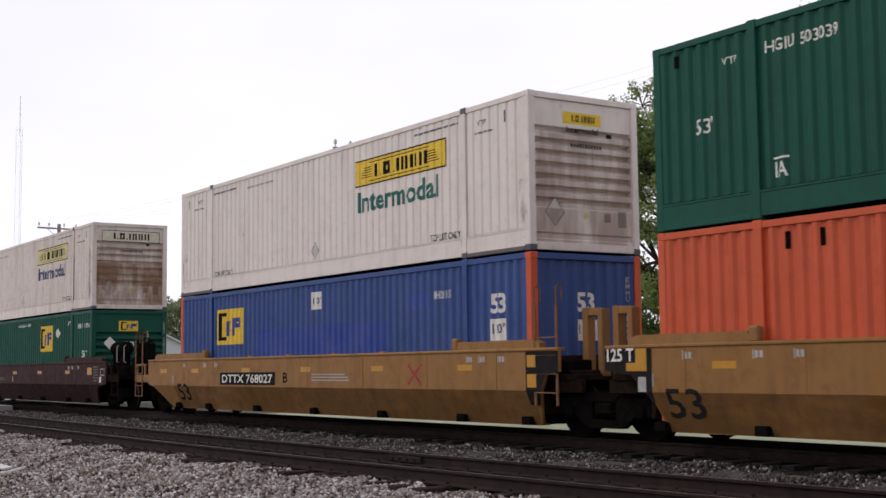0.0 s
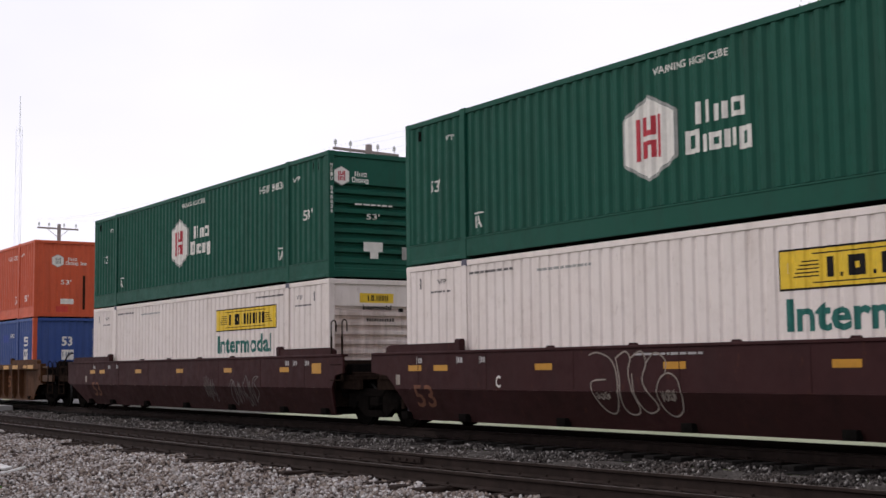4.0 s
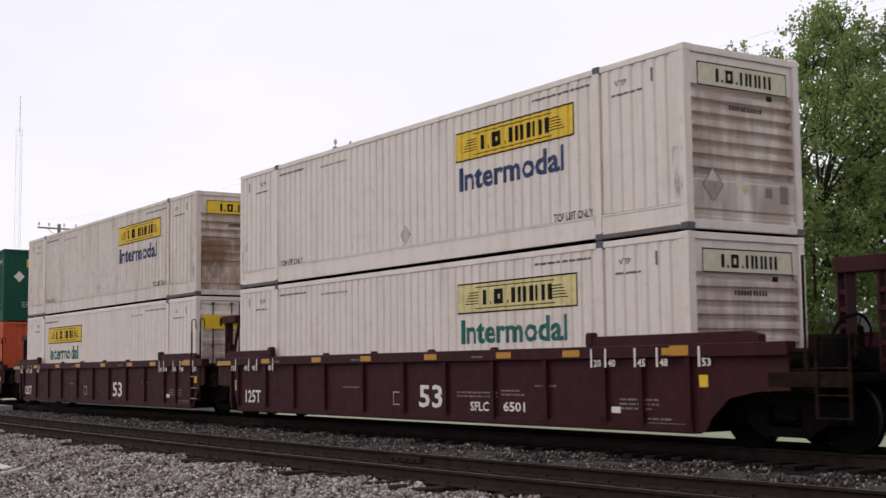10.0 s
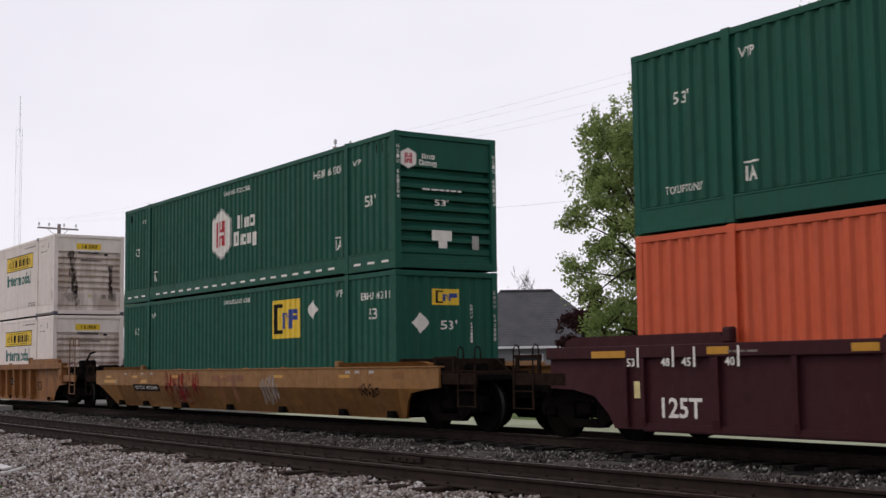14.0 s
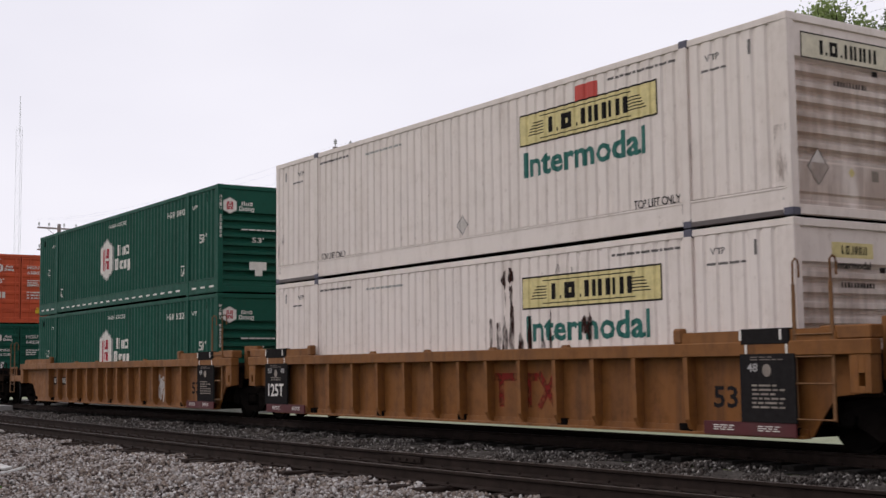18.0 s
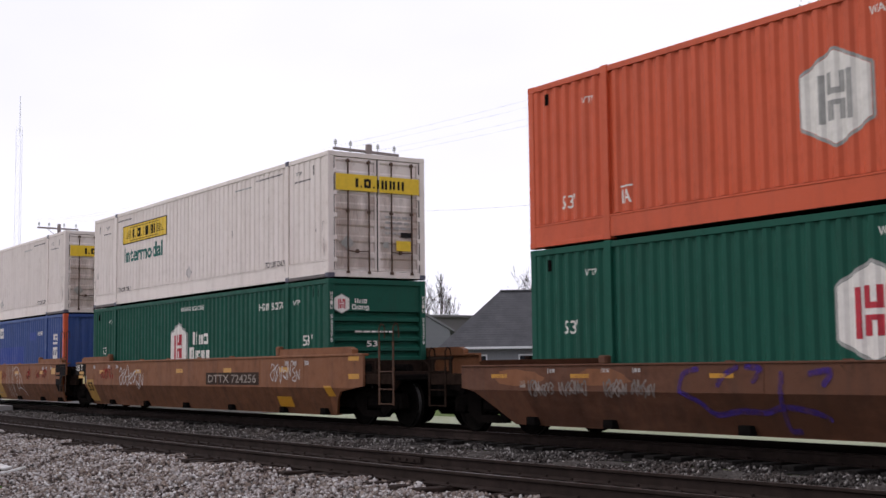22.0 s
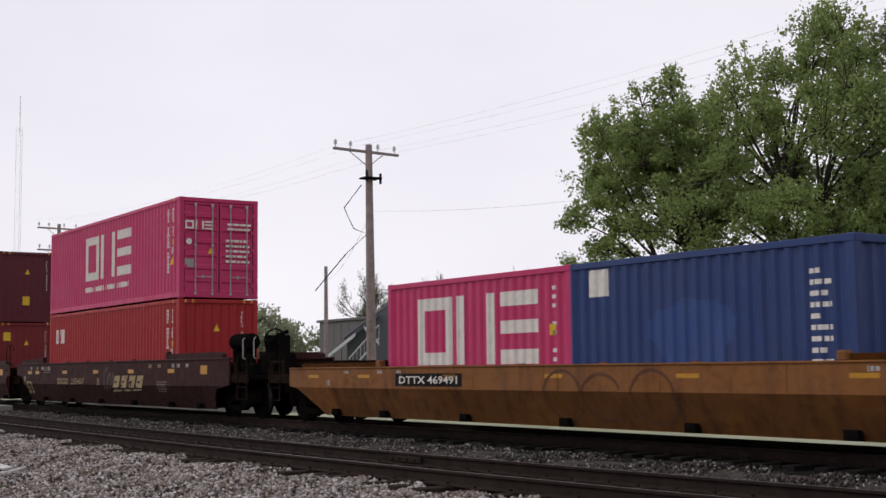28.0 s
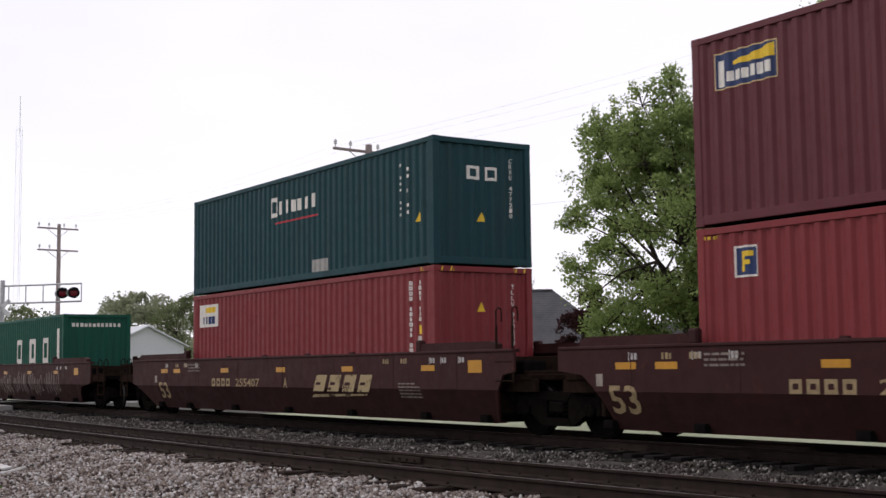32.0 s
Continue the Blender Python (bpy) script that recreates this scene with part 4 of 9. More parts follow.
def emp_box(colour="green", number="EMHU 650592", upper=True, extra=(), label="", seed=0, front="iso", film=None):
    if colour == "green":
        marks = emp_logo(2.22, 1.60, 3.73, 2.52, film=film)
        marks += [("placard", t_diamond(4.35, 2.22, 0.48, 0.46), DECAL_WHITE, "white diamond placard"), ("lettering", t_text(number, 6.60, 2.32, 7.76, 2.48), DECAL_WHITE), ("lettering", t_text("53'", *((7.05, 1.34, 7.45, 1.58) if front == "ribs" else (6.90, 1.90, 7.30, 2.14))), DECAL_WHITE), ("lettering", t_text("53'", *((-6.78, 1.38, -6.42, 1.58) if front == "ribs" else (-7.15, 1.95, -6.80, 2.15))), DECAL_WHITE), ("lettering", t_text("TOP LIFT ONLY", 6.70, 0.57, 7.56, 0.71), DECAL_WHITE), ("lettering", t_text("TOP LIFT ONLY", -7.35, 0.57, -6.55, 0.69), DECAL_WHITE),
                  ("lettering", t_text("VTP", 5.48, 2.44, 5.80, 2.60), DECAL_WHITE), ("lettering", t_join(t_text("IA", 5.60, 0.58, 5.84, 0.80), t_rect(5.58, 0.84, 5.86, 0.87)), DECAL_WHITE), ("lettering", t_join(t_text("IA", -5.70, 0.58, -5.46, 0.80), t_rect(-5.72, 0.84, -5.44, 0.87)), DECAL_WHITE), ("lettering", t_text("WARNING HIGH CUBE", -0.66, 2.56, 0.97, 2.67), DECAL_WHITE), ("lettering", t_text("VTP", -5.75, 2.4, -5.45, 2.55), DECAL_WHITE)]
        em = emp_logo(-0.36, 2.18, 0.30, 2.52, film=DECAL_WHITE if film else None) if front == "iso" else emp_logo(-0.36, 2.20, 0.30, 2.54)
        em += [("placard", t_diamond(-0.66, 1.80, 0.44, 0.44), RUSTY_CAR if film else DECAL_WHITE)] + ([("dark_scrape", t_rect(-0.66, 0.80, -0.44, 1.60), GREEN_SOOT, "sooty scrape", 0.005), ("dark_scrape", t_rect(0.60, 0.28, 0.96, 1.75), GREEN_SOOT, "sooty scrape", 0.005), ("dark_scrape", t_rect(-1.1, 0.16, 1.1, 0.34), GREEN_SOOT, "", 0.005)] if film else []) + [("lettering", t_text("53'", -0.15, 1.66, 0.25, 1.86), DECAL_WHITE), ("lettering", stacked(number, 0.64, 2.2, 0.075, 0.06), DECAL_WHITE), ("sticker", t_rect(0.28, 0.56, 0.72, 0.74), DECAL_WHITE), ("small_print", t_lines(-0.55, 0.55, 0.1, 0.8, 3, seed), DECAL_GREY), ("lettering", stacked(number, 1.20, 2.5, 0.10, 0.06), DECAL_GREY, "", 0.05)]
        mat, post = GREEN_BOX, None
        lab = "dark green 53-foot container with yellow square emblem and white placard"
    elif colour == "blue":
        marks = emp_logo(-5.67, 1.52, -4.04, 2.44)
        marks += [("fresh_patch", t_rect(-3.15, 0.5, 3.10, 1.84), PATCH_BLUE, "bright blue repainted patch"), ("sticker", t_rect(-0.27, 2.22, 0.22, 2.62), DECAL_WHITE), ("lettering", t_text("110\"", -0.20, 2.34, 0.16, 2.50), DECAL_NAVY, "", 0.008), ("lettering", t_text(number, 4.86, 2.20, 5.50, 2.36), DECAL_WHITE), ("lettering", t_text("53", 6.82, 1.84, 7.24, 2.21, 0.03), DECAL_WHITE), ("sticker", t_rect(6.80, 1.34, 7.28, 1.74), DECAL_WHITE), ("lettering", t_text("110\"", 6.86, 1.46, 7.22, 1.66), DECAL_NAVY, "", 0.008), ("fresh_patch", t_rect(3.9, 2.05, 4.7, 2.34), PATCH_BLUE)]
        em = [("lettering", t_text("53", -0.22, 1.84, 0.20, 2.20, 0.03), DECAL_WHITE), ("sticker", t_rect(-0.22, 1.32, 0.24, 1.70), DECAL_WHITE), ("lettering", t_text("110\"", -0.17, 1.44, 0.19, 1.62), DECAL_NAVY, "", 0.008), ("lettering", stacked(number, 1.0, 2.5, 0.12, 0.07), DECAL_GREY)]
        mat, post = BLUE_BOX, ORANGE_BOX
        lab = "blue 53-foot container with orange corner posts and yellow emblem"
    else:
        marks = emp_logo(-0.32, 1.09, 0.96, 1.87)
        marks += [("sticker", t_rect(4.23, 2.15, 5.10, 2.40), DECAL_WHITE), ("sticker", t_rect(5.18, 2.15, 5.89, 2.40), DECAL_WHITE), ("lettering", t_bars(4.30, 2.19, 5.02, 2.36, 4, seed), DECAL_BLACK, "", 0.008), ("lettering", t_text(number, 5.22, 2.19, 5.84, 2.36), DECAL_BLACK, "", 0.008), ("fresh_patch", t_rect(-1.76, 1.00, -0.38, 2.25), PATCH_RED), ("fresh_patch", t_rect(0.98, 1.10, 2.13, 1.86), PATCH_RED), ("lettering", t_text("WARNING HIGH CUBE", -0.61, 2.48, 0.92, 2.58), DECAL_WHITE)]
        em = emp_logo(-0.22, 1.84, 0.72, 2.44)
        mat, post = ORANGE_BOX, None
        lab = "orange-red 53-foot container with yellow square emblem"
    return container("container", 16.154, 2.591, 2.896, mat, "iso", front, label or lab, post_mat=post, marks=list(marks) + list(extra), end_marks=em)


def sea_box(mat, length, height, front, label, marks=(), end_marks=()):
    return container("container", length, 2.438, height, mat, "iso", front, label, marks=marks, end_marks=end_marks)


# ---- well cars ----
WIDE = 1.525
TOP, BEND, LOW = 1.53, 0.82, 0.21
LEAN = 0.26
WEB = 0.18
WHEEL_R = 0.48
BASE = 0.90


def side_frame():
    """Cast side frame of a truck, in (x, z) with the spring opening, at y = 0."""
    out = [(-1.16, 0.62), (-1.10, 0.70), (-0.78, 0.72), (-0.45, 0.80), (0.45, 0.80), (0.78, 0.72), (1.10, 0.70), (1.16, 0.62), (1.16, 0.44), (1.02, 0.38), (0.76, 0.40), (0.42, 0.20), (-0.42, 0.20), (-0.76, 0.40), (-1.02, 0.38), (-1.16, 0.44)]
    hole = [(-0.30, 0.64), (0.30, 0.64), (0.30, 0.34), (-0.30, 0.34)]
    g = Geo()
    g.prism([(-0.30, 0.64), (-0.45, 0.80), (0.45, 0.80), (0.30, 0.64)], "y", -0.09, 0.09)
    g.prism([(-0.30, 0.34), (-0.42, 0.20), (0.42, 0.20), (0.30, 0.34)], "y", -0.10, 0.10)
    for s in (-1, 1):
        g.prism([(s * 0.30, 0.64), (s * 0.45, 0.80), (s * 0.78, 0.72), (s * 0.72, 0.58), (s * 0.52, 0.42), (s * 0.42, 0.20), (s * 0.30, 0.34)], "y", -0.075, 0.075)
        g.prism([(s * 0.72, 0.58), (s * 0.78, 0.72), (s * 1.10, 0.70), (s * 1.16, 0.62), (s * 1.16, 0.40), (s * 1.06, 0.38), (s * 1.06, 0.52), (s * 0.74, 0.52)], "y", -0.085, 0.085)
        g.prism([(s * 0.52, 0.42), (s * 0.72, 0.58), (s * 0.76, 0.40), (s * 0.42, 0.20)], "y", -0.07, 0.07)
        g.box(s * 0.90 - 0.10, -0.13, 0.39, s * 0.90 + 0.10, 0.02, 0.57, 0.02)
    return g


def spring_set():
    g = Geo()
    for x in (-0.19, 0.0, 0.19):
        pts = [(x + 0.07 * math.cos(a), 0.07 * math.sin(a), 0.35 + 0.28 * a / (2 * math.pi * 4)) for a in np.linspace(0, 2 * math.pi * 4, 33)]
        g.tube(pts, 0.017, 5)
    return g


def wheelset():
    """Axle with two flanged wheels and bearing caps, along y through the origin."""
    g = Geo()
    for s in (-1, 1):
        prof = [(0.10, s * 0.66), (0.15, s * 0.67), (0.19, s * 0.73), (0.38, s * 0.745), (0.43, s * 0.69), (0.505, s * 0.683), (0.505, s * 0.712), (WHEEL_R, s * 0.725), (WHEEL_R - 0.004, s * 0.82), (0.43, s * 0.825), (0.40, s * 0.79), (0.20, s * 0.775), (0.15, s * 0.83), (0.10, s * 0.84)]
        g.lathe(prof, "y", 30)
        g.lathe([(0.08, s * 0.84), (0.08, s * 0.92), (0.13, s * 0.93), (0.13, s * 1.10), (0.09, s * 1.13)], "y", 14)
        for k in range(3):
            a = 2 * math.pi * k / 3
            g.box(0.055 * math.cos(a) - 0.014, min(s * 1.12, s * 1.145), 0.055 * math.sin(a) - 0.014, 0.055 * math.cos(a) + 0.014, max(s * 1.12, s * 1.145), 0.055 * math.sin(a) + 0.014)
    g.lathe([(0.085, -0.68), (0.075, 0.0), (0.085, 0.68)], "y", 12)
    return g


WHEELS = []


def truck(car, x, centre):
    """A two-axle truck under the car at x; the wheels turn with the car's way."""
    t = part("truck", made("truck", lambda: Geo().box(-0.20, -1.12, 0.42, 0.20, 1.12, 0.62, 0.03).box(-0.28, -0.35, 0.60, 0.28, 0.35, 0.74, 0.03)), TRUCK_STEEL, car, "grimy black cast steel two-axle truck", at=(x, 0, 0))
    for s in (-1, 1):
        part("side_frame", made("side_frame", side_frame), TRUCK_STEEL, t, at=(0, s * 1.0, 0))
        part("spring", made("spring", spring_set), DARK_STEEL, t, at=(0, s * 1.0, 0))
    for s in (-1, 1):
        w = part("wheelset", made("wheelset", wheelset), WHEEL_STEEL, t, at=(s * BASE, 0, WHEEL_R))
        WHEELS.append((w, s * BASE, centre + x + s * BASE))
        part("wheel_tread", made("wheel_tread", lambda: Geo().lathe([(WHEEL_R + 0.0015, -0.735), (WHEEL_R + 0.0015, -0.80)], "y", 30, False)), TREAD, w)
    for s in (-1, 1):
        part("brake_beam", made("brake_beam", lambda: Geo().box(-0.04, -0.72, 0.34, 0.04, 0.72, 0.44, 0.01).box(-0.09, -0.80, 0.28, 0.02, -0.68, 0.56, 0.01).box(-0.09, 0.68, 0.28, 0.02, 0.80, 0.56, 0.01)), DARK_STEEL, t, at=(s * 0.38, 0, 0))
    return t


def end_profile(kind, mat, free, front, shift=0.0):
    """Outline of one end of a car's side, from the top down: (distance from the middle, height). The wheels stand in an arch."""
    if kind == "smooth" and free:
        e = 10.0 + 0.5 * shift
        return [(e, TOP), (e, 0.86), (8.95 + shift, 0.74), (8.72 + shift, 0.58), (8.40 + shift, LOW)] if front else [(9.95, TOP), (9.95, 0.87), (9.55, 0.78), (9.02, 0.47), (8.62, LOW)]
    if kind == "smooth":
        return [(9.10, TOP), (9.10, 1.14), (8.76, 1.09), (8.62, 0.84), (8.47, 0.56), (8.30, LOW)] if front else [(9.12, TOP), (9.12, 1.15), (8.50, 1.08), (8.20, 0.86), (8.05, 0.65), (7.90, LOW)]
    if free:
        if mat is MAROON_CAR:
            return [(10.10, 1.345), (10.10, 0.86), (9.50, 0.84), (8.97, 0.74), (8.60, 0.44), (8.48, 0.24)]
        return [(9.85, 1.345), (9.85, 0.80), (9.02, 0.77), (8.68, 0.55), (8.43, 0.24)] if front else [(9.57, 1.345), (9.57, 0.87), (8.55, 0.82), (8.25, 0.55), (8.05, 0.24)]
    e = 9.05 if mat is MAROON_CAR else (9.45 if front else 9.12)
    return [(e, 1.345), (e, 0.86), (8.74, 0.79), (8.52, 0.52), (8.32, 0.24)] if front else [(e, 1.345), (e, 0.86), (8.32, 0.83), (8.02, 0.62), (7.85, 0.24)]


def reach(profile, z):
    q = sorted((b, a) for a, b in profile)
    return float(np.interp(z, [p[0] for p in q], [p[1] for p in q]))


def side_sheet(rear, front, z0, z1, y, thick=0.05, lean=False):
    """A plate between two end outlines; below the bend a plated side leans in."""
    zs = sorted({b for a, b in rear + front if z0 < b < z1} | {z0, z1})
    tilt = lambda z: y + (max(0.0, BEND - z) * LEAN / (BEND - LOW) if lean else 0.0)
    v = []
    for z in zs:
        a, b = -reach(rear, z), reach(front, z)
        v += [(a, tilt(z), z), (b, tilt(z), z), (b, tilt(z) + thick, z), (a, tilt(z) + thick, z)]
    f = [(0, 1, 2, 3), tuple(4 * (len(zs) - 1) + k for k in (3, 2, 1, 0))]
    for i in range(len(zs) - 1):
        f += [(4 * i + k, 4 * i + (k + 1) % 4, 4 * i + 4 + (k + 1) % 4, 4 * i + 4 + k) for k in range(4)]
    return Geo().add(v, f)


def upper_side(rear, front):
    """Plumb upper plate of a plated side."""
    return side_sheet(rear, front, BEND, TOP, -WIDE)


def lower_side(rear, front):
    """Lower plate, which leans in, with a turned-in foot."""
    return side_sheet(rear, front, LOW, BEND - 0.002, -WIDE, lean=True).box(-7.8, -WIDE + LEAN, LOW - 0.005, 8.2, -WIDE + 0.50, LOW + 0.02)


RIBS_WIDE = [-8.15, -7.75, -6.2, -4.7, -3.2, -1.5, 0.1, 1.65, 3.2, 4.75, 6.25, 7.15, 8.2]
RIBS = [-7.0, -6.1, -5.05, -4.0, -2.95, -1.9, -0.85, 0.05, 0.95, 1.95, 2.95, 3.95, 4.95, 6.1, 7.05]


def guide_rail(s, end, out):
    """The raised lip that guides a container in; out: how far its head leans outwards."""
    rim = [(s * 6.0, TOP + 0.01), (s * 6.06, 1.70), (s * (end - 0.2), 1.70), (s * end, 1.64), (s * end, TOP + 0.01)]
    v = [(x, -WIDE + d - out * (z - TOP) / 0.17, z) for d in (0.02 + out, 0.16 + out) for x, z in rim]
    n = len(rim)
    f = [tuple(range(n)), tuple(range(2 * n - 1, n - 1, -1))] + [(k, n + k, n + (k + 1) % n, (k + 1) % n) for k in range(n)]
    return Geo().add(v, f)


def end_walk(s):
    """Deck, bulkhead and stub sill at one end, towards +x."""
    g = Geo()
    g.box(8.20, -1.30, 0.40, 8.30, 1.30, 1.42, 0.01)
    g.box(8.20, -1.28, 0.98, 9.25, 1.28, 1.10, 0.02)
    g.box(8.25, -0.42, 0.74, 9.95, 0.42, 1.00, 0.03)
    for y in (-1.25, 1.15):
        g.box(8.25, y, 0.78, 9.35, y + 0.10, 1.0, 0.01)
    g.prism([(8.30, 1.10), (8.30, 1.42), (8.85, 1.10)], "y", -1.1, -1.04)
    g.prism([(8.30, 1.10), (8.30, 1.42), (8.85, 1.10)], "y", 1.04, 1.1)
    return g


def ladder(x0, x1, low, top, rungs):
    """Two flat rails with bracket loops at the head, and round rungs, on the plane y = 0."""
    g = Geo()
    for x in (x0, x1):
        g.box(x - 0.028, -0.012, low, x + 0.028, 0.012, top - 0.35, 0.003)
        g.tube([(x, 0, top - 0.40), (x, 0, top - 0.05), (x, 0.05, top), (x, 0.10, top - 0.02), (x, 0.12, top - 0.10), (x, 0.12, top - 0.26)], 0.016, 6)
    for z in rungs:
        g.tube([(x0, -0.02, z), (x1, -0.02, z)], 0.013, 5)
    return g


def arch_stand(x0, x1, y, z0, z1):
    """A short portal of square tube: two posts and a lintel."""
    return Geo().box(x0, y - 0.09, z0, x0 + 0.15, y + 0.09, z1, 0.012).box(x1 - 0.13, y - 0.09, z0, x1, y + 0.09, z1 - 0.03, 0.012).box(x0 + 0.15, y - 0.08, z1 - 0.14, x1 - 0.13, y + 0.08, z1 - 0.01, 0.008)


def brace_tower(x, y, z0, z1, reach_x):
    """A braced post that carries a wide head plate."""
    g = Geo().box(x - 0.05, y - 0.10, z0, x + 0.05, y + 0.10, z1 - 0.15, 0.01).box(x + 0.16, y - 0.10, z0, x + 0.22, y + 0.10, z1 - 0.75, 0.01)
    g.box(x - 0.14, y - 0.16, z1 - 0.20, x + reach_x, y + 0.16, z1, 0.015)
    g.tube([(x + 0.20, y, z0 + 0.30), (x + reach_x - 0.06, y, z1 - 0.18)], 0.045, 6)
    for k in range(3):
        g.box(x + 0.05, y - 0.06, z0 + 0.18 + 0.2 * k, x + 0.16, y + 0.06, z0 + 0.24 + 0.2 * k)
    return g


def ladder_tower(x0, x1, y, z0, z1):
    """A tall ladder frame: two posts of angle iron, a head plate and steps in each post."""
    g = Geo().box(x0 - 0.10, y - 0.14, z1 - 0.22, x1 + 0.10, y + 0.14, z1, 0.01)
    for x in (x0, x1):
        g.box(x - 0.09, y - 0.10, z0, x - 0.05, y + 0.10, z1 - 0.2, 0.004).box(x + 0.05, y - 0.10, z0, x + 0.09, y + 0.10, z1 - 0.2, 0.004)
        for k in range(5):
            z = z0 + 0.12 + k * (z1 - z0 - 0.4) / 5
            g.box(x - 0.05, y - 0.09, z, x + 0.05, y + 0.09, z + 0.07, 0.004)
    return g


def numerals(words, x0, z0, x1, z1, mat, car, y=-WIDE, inset=0.0, fat=0.02):
    return painted("lettering", t_text(words, x0, z0, x1, z1, fat), lambda q: laid(q, y + inset), mat, car)


def decal(name, shape, mat, car, label="", y=-WIDE, lift=0.004, lean=False):
    """A painted shape on the car's side; below the bend of a plated side it follows the lean."""
    def lay(q):
        f = laid(q, y, proud=lift)
        if lean:
            bm = bmesh.new()
            bm.from_mesh(f)
            bmesh.ops.bisect_plane(bm, geom=bm.verts[:] + bm.edges[:] + bm.faces[:], dist=0.0002, plane_co=(0, 0, BEND), plane_no=(0, 0, 1))
            for v in bm.verts:
                if v.co.z < BEND:
                    v.co.y += (BEND - v.co.z) * LEAN / (BEND - LOW)
            bm.to_mesh(f)
            bm.free()
        return f
    return painted(name, shape, lay, mat, car, label)


def well_car(kind, mat, centre, first, last, half_f, half_r, label, trim=None, group="well cars of the train", gear="", shift=0.0, squat=1.0):
    """A well car unit; first/last: it has a coupler there, else it shares a truck with the next unit. half_f, half_r: from its middle to the joints. squat: height of the upper plates against the usual."""
    car = tagged(new("well_car"), label, "rail car", group)
    trim = trim or mat
    deep = 0.07 if mat is MAROON_CAR else WEB
    rungs = {MUSTARD: RUSTY_STEEL, MUSTARD_CLEAN: LADDER_TAN, OCHRE: LADDER_TAN, RUSTY_CAR: RUSTY_STEEL, RUST_DARK: RUSTY_STEEL}.get(mat, END_STEEL)
    press = Matrix.Translation((0, 0, BEND)) @ Matrix.Diagonal((1, 1, squat, 1)) @ Matrix.Translation((0, 0, -BEND))
    up = lambda z: BEND + (z - BEND) * squat
    ends = {1: end_profile(kind, mat, first, True, shift), -1: end_profile(kind, mat, last, False)}
    for m in (Matrix.Identity(4), Matrix.Rotation(math.pi, 4, "Z")):
        near = m.is_identity
        rear, front = (ends[-1], ends[1]) if near else (ends[1], ends[-1])
        a, b = -rear[0][0], front[0][0]
        mu = m @ press
        way = (kind, deep, first, last, shift, near, a, b)
        if kind == "smooth":
            part("side_plate", made(("side_plate",) + way, lambda: upper_side(rear, front)), mat, car, at=mu)
            part("lower_plate", made(("lower_plate",) + way, lambda: lower_side(rear, front)), mat, car, at=m)
            part("top_chord", made(("top_chord", a, b), lambda: Geo().box(a + 0.02, -WIDE - 0.02, TOP - 0.035, b - 0.02, -WIDE + 0.16, TOP + 0.02, 0.012)), mat, car, at=mu)
            for k, x in enumerate((-7.3, -5.0, -2.5, 0.0, 2.5, 5.0, 7.3)):
                part("seam", made("seam", lambda: Geo().box(-0.008, -WIDE - 0.006, BEND + 0.01, 0.008, -WIDE + 0.01, TOP - 0.05)), mat, car, at=mu @ Matrix.Translation((x, 0, 0)))
        else:
            part("top_chord", made(("chord", a, b, deep), lambda: Geo().box(a - 0.03, -WIDE - 0.01, 1.34, b + 0.03, -WIDE + 0.20, TOP + 0.01, 0.012)), mat, car, at=m)
            part("web_plate", made(("web",) + way, lambda: side_sheet(rear, front, 0.24, 1.345, -WIDE + deep, 0.03)), {MUSTARD: WEB_PAINT, MUSTARD_CLEAN: WEB_CLEAN}.get(mat, mat), car, at=m)
            part("bottom_angle", made(("bottom_angle", deep), lambda: Geo().box(-7.80, -WIDE + 0.06, 0.21, 8.25, -WIDE + 0.24, 0.25, 0.004).box(-7.80, -WIDE + deep - 0.03, 0.24, 8.25, -WIDE + deep + 0.01, 0.34)), mat, car, at=m)
            for x in (RIBS_WIDE if deep < 0.1 else RIBS[1:-1] if mat is MUSTARD_CLEAN else RIBS):
                fat = 0.075 if deep < 0.1 and x in (-6.2, 0.1, 6.25) else 0.045
                part("rib", made(("rib", deep, fat), lambda: Geo().prism([(-WIDE, 1.34), (-WIDE + 0.1 * deep, 0.42), (-WIDE + 0.55 * deep, 0.27), (-WIDE + deep + 0.01, 0.27), (-WIDE + deep + 0.01, 1.34)], "x", -fat, fat)), mat, car, at=m @ Matrix.Translation((x, 0, 0)))
            if deep > 0.1:
                for e, back in ((b, -1), (-a, 1)):
                    w = -back
                    part("end_post", made(("end_post", deep), lambda: Geo().box(-0.34, -WIDE + 0.005, 0.84, -0.20, -WIDE + deep, 1.345, 0.008).box(-0.10, -WIDE + 0.005, 0.84, 0.0, -WIDE + deep, 1.345, 0.008).box(-0.20, -WIDE + 0.005, 1.10, -0.10, -WIDE + deep, 1.345, 0.004).box(-0.20, -WIDE + 0.005, 0.84, -0.10, -WIDE + deep, 0.93, 0.004)), mat, car, "post with a slot", at=m @ (Matrix.Translation((e, 0, 0)) if w > 0 else Matrix.Translation((-e + 0.34, 0, 0))))
                    if mat is MUSTARD_CLEAN and (e < 9.5):
                        part("chord_block", made("chord_block", lambda: Geo().box(-0.42, -WIDE + 0.03, TOP + 0.012, 0.42, -WIDE + 0.30, TOP + 0.20, 0.02)), mat, car, at=m @ Matrix.Translation((w * (e - 0.42), 0, 0)))
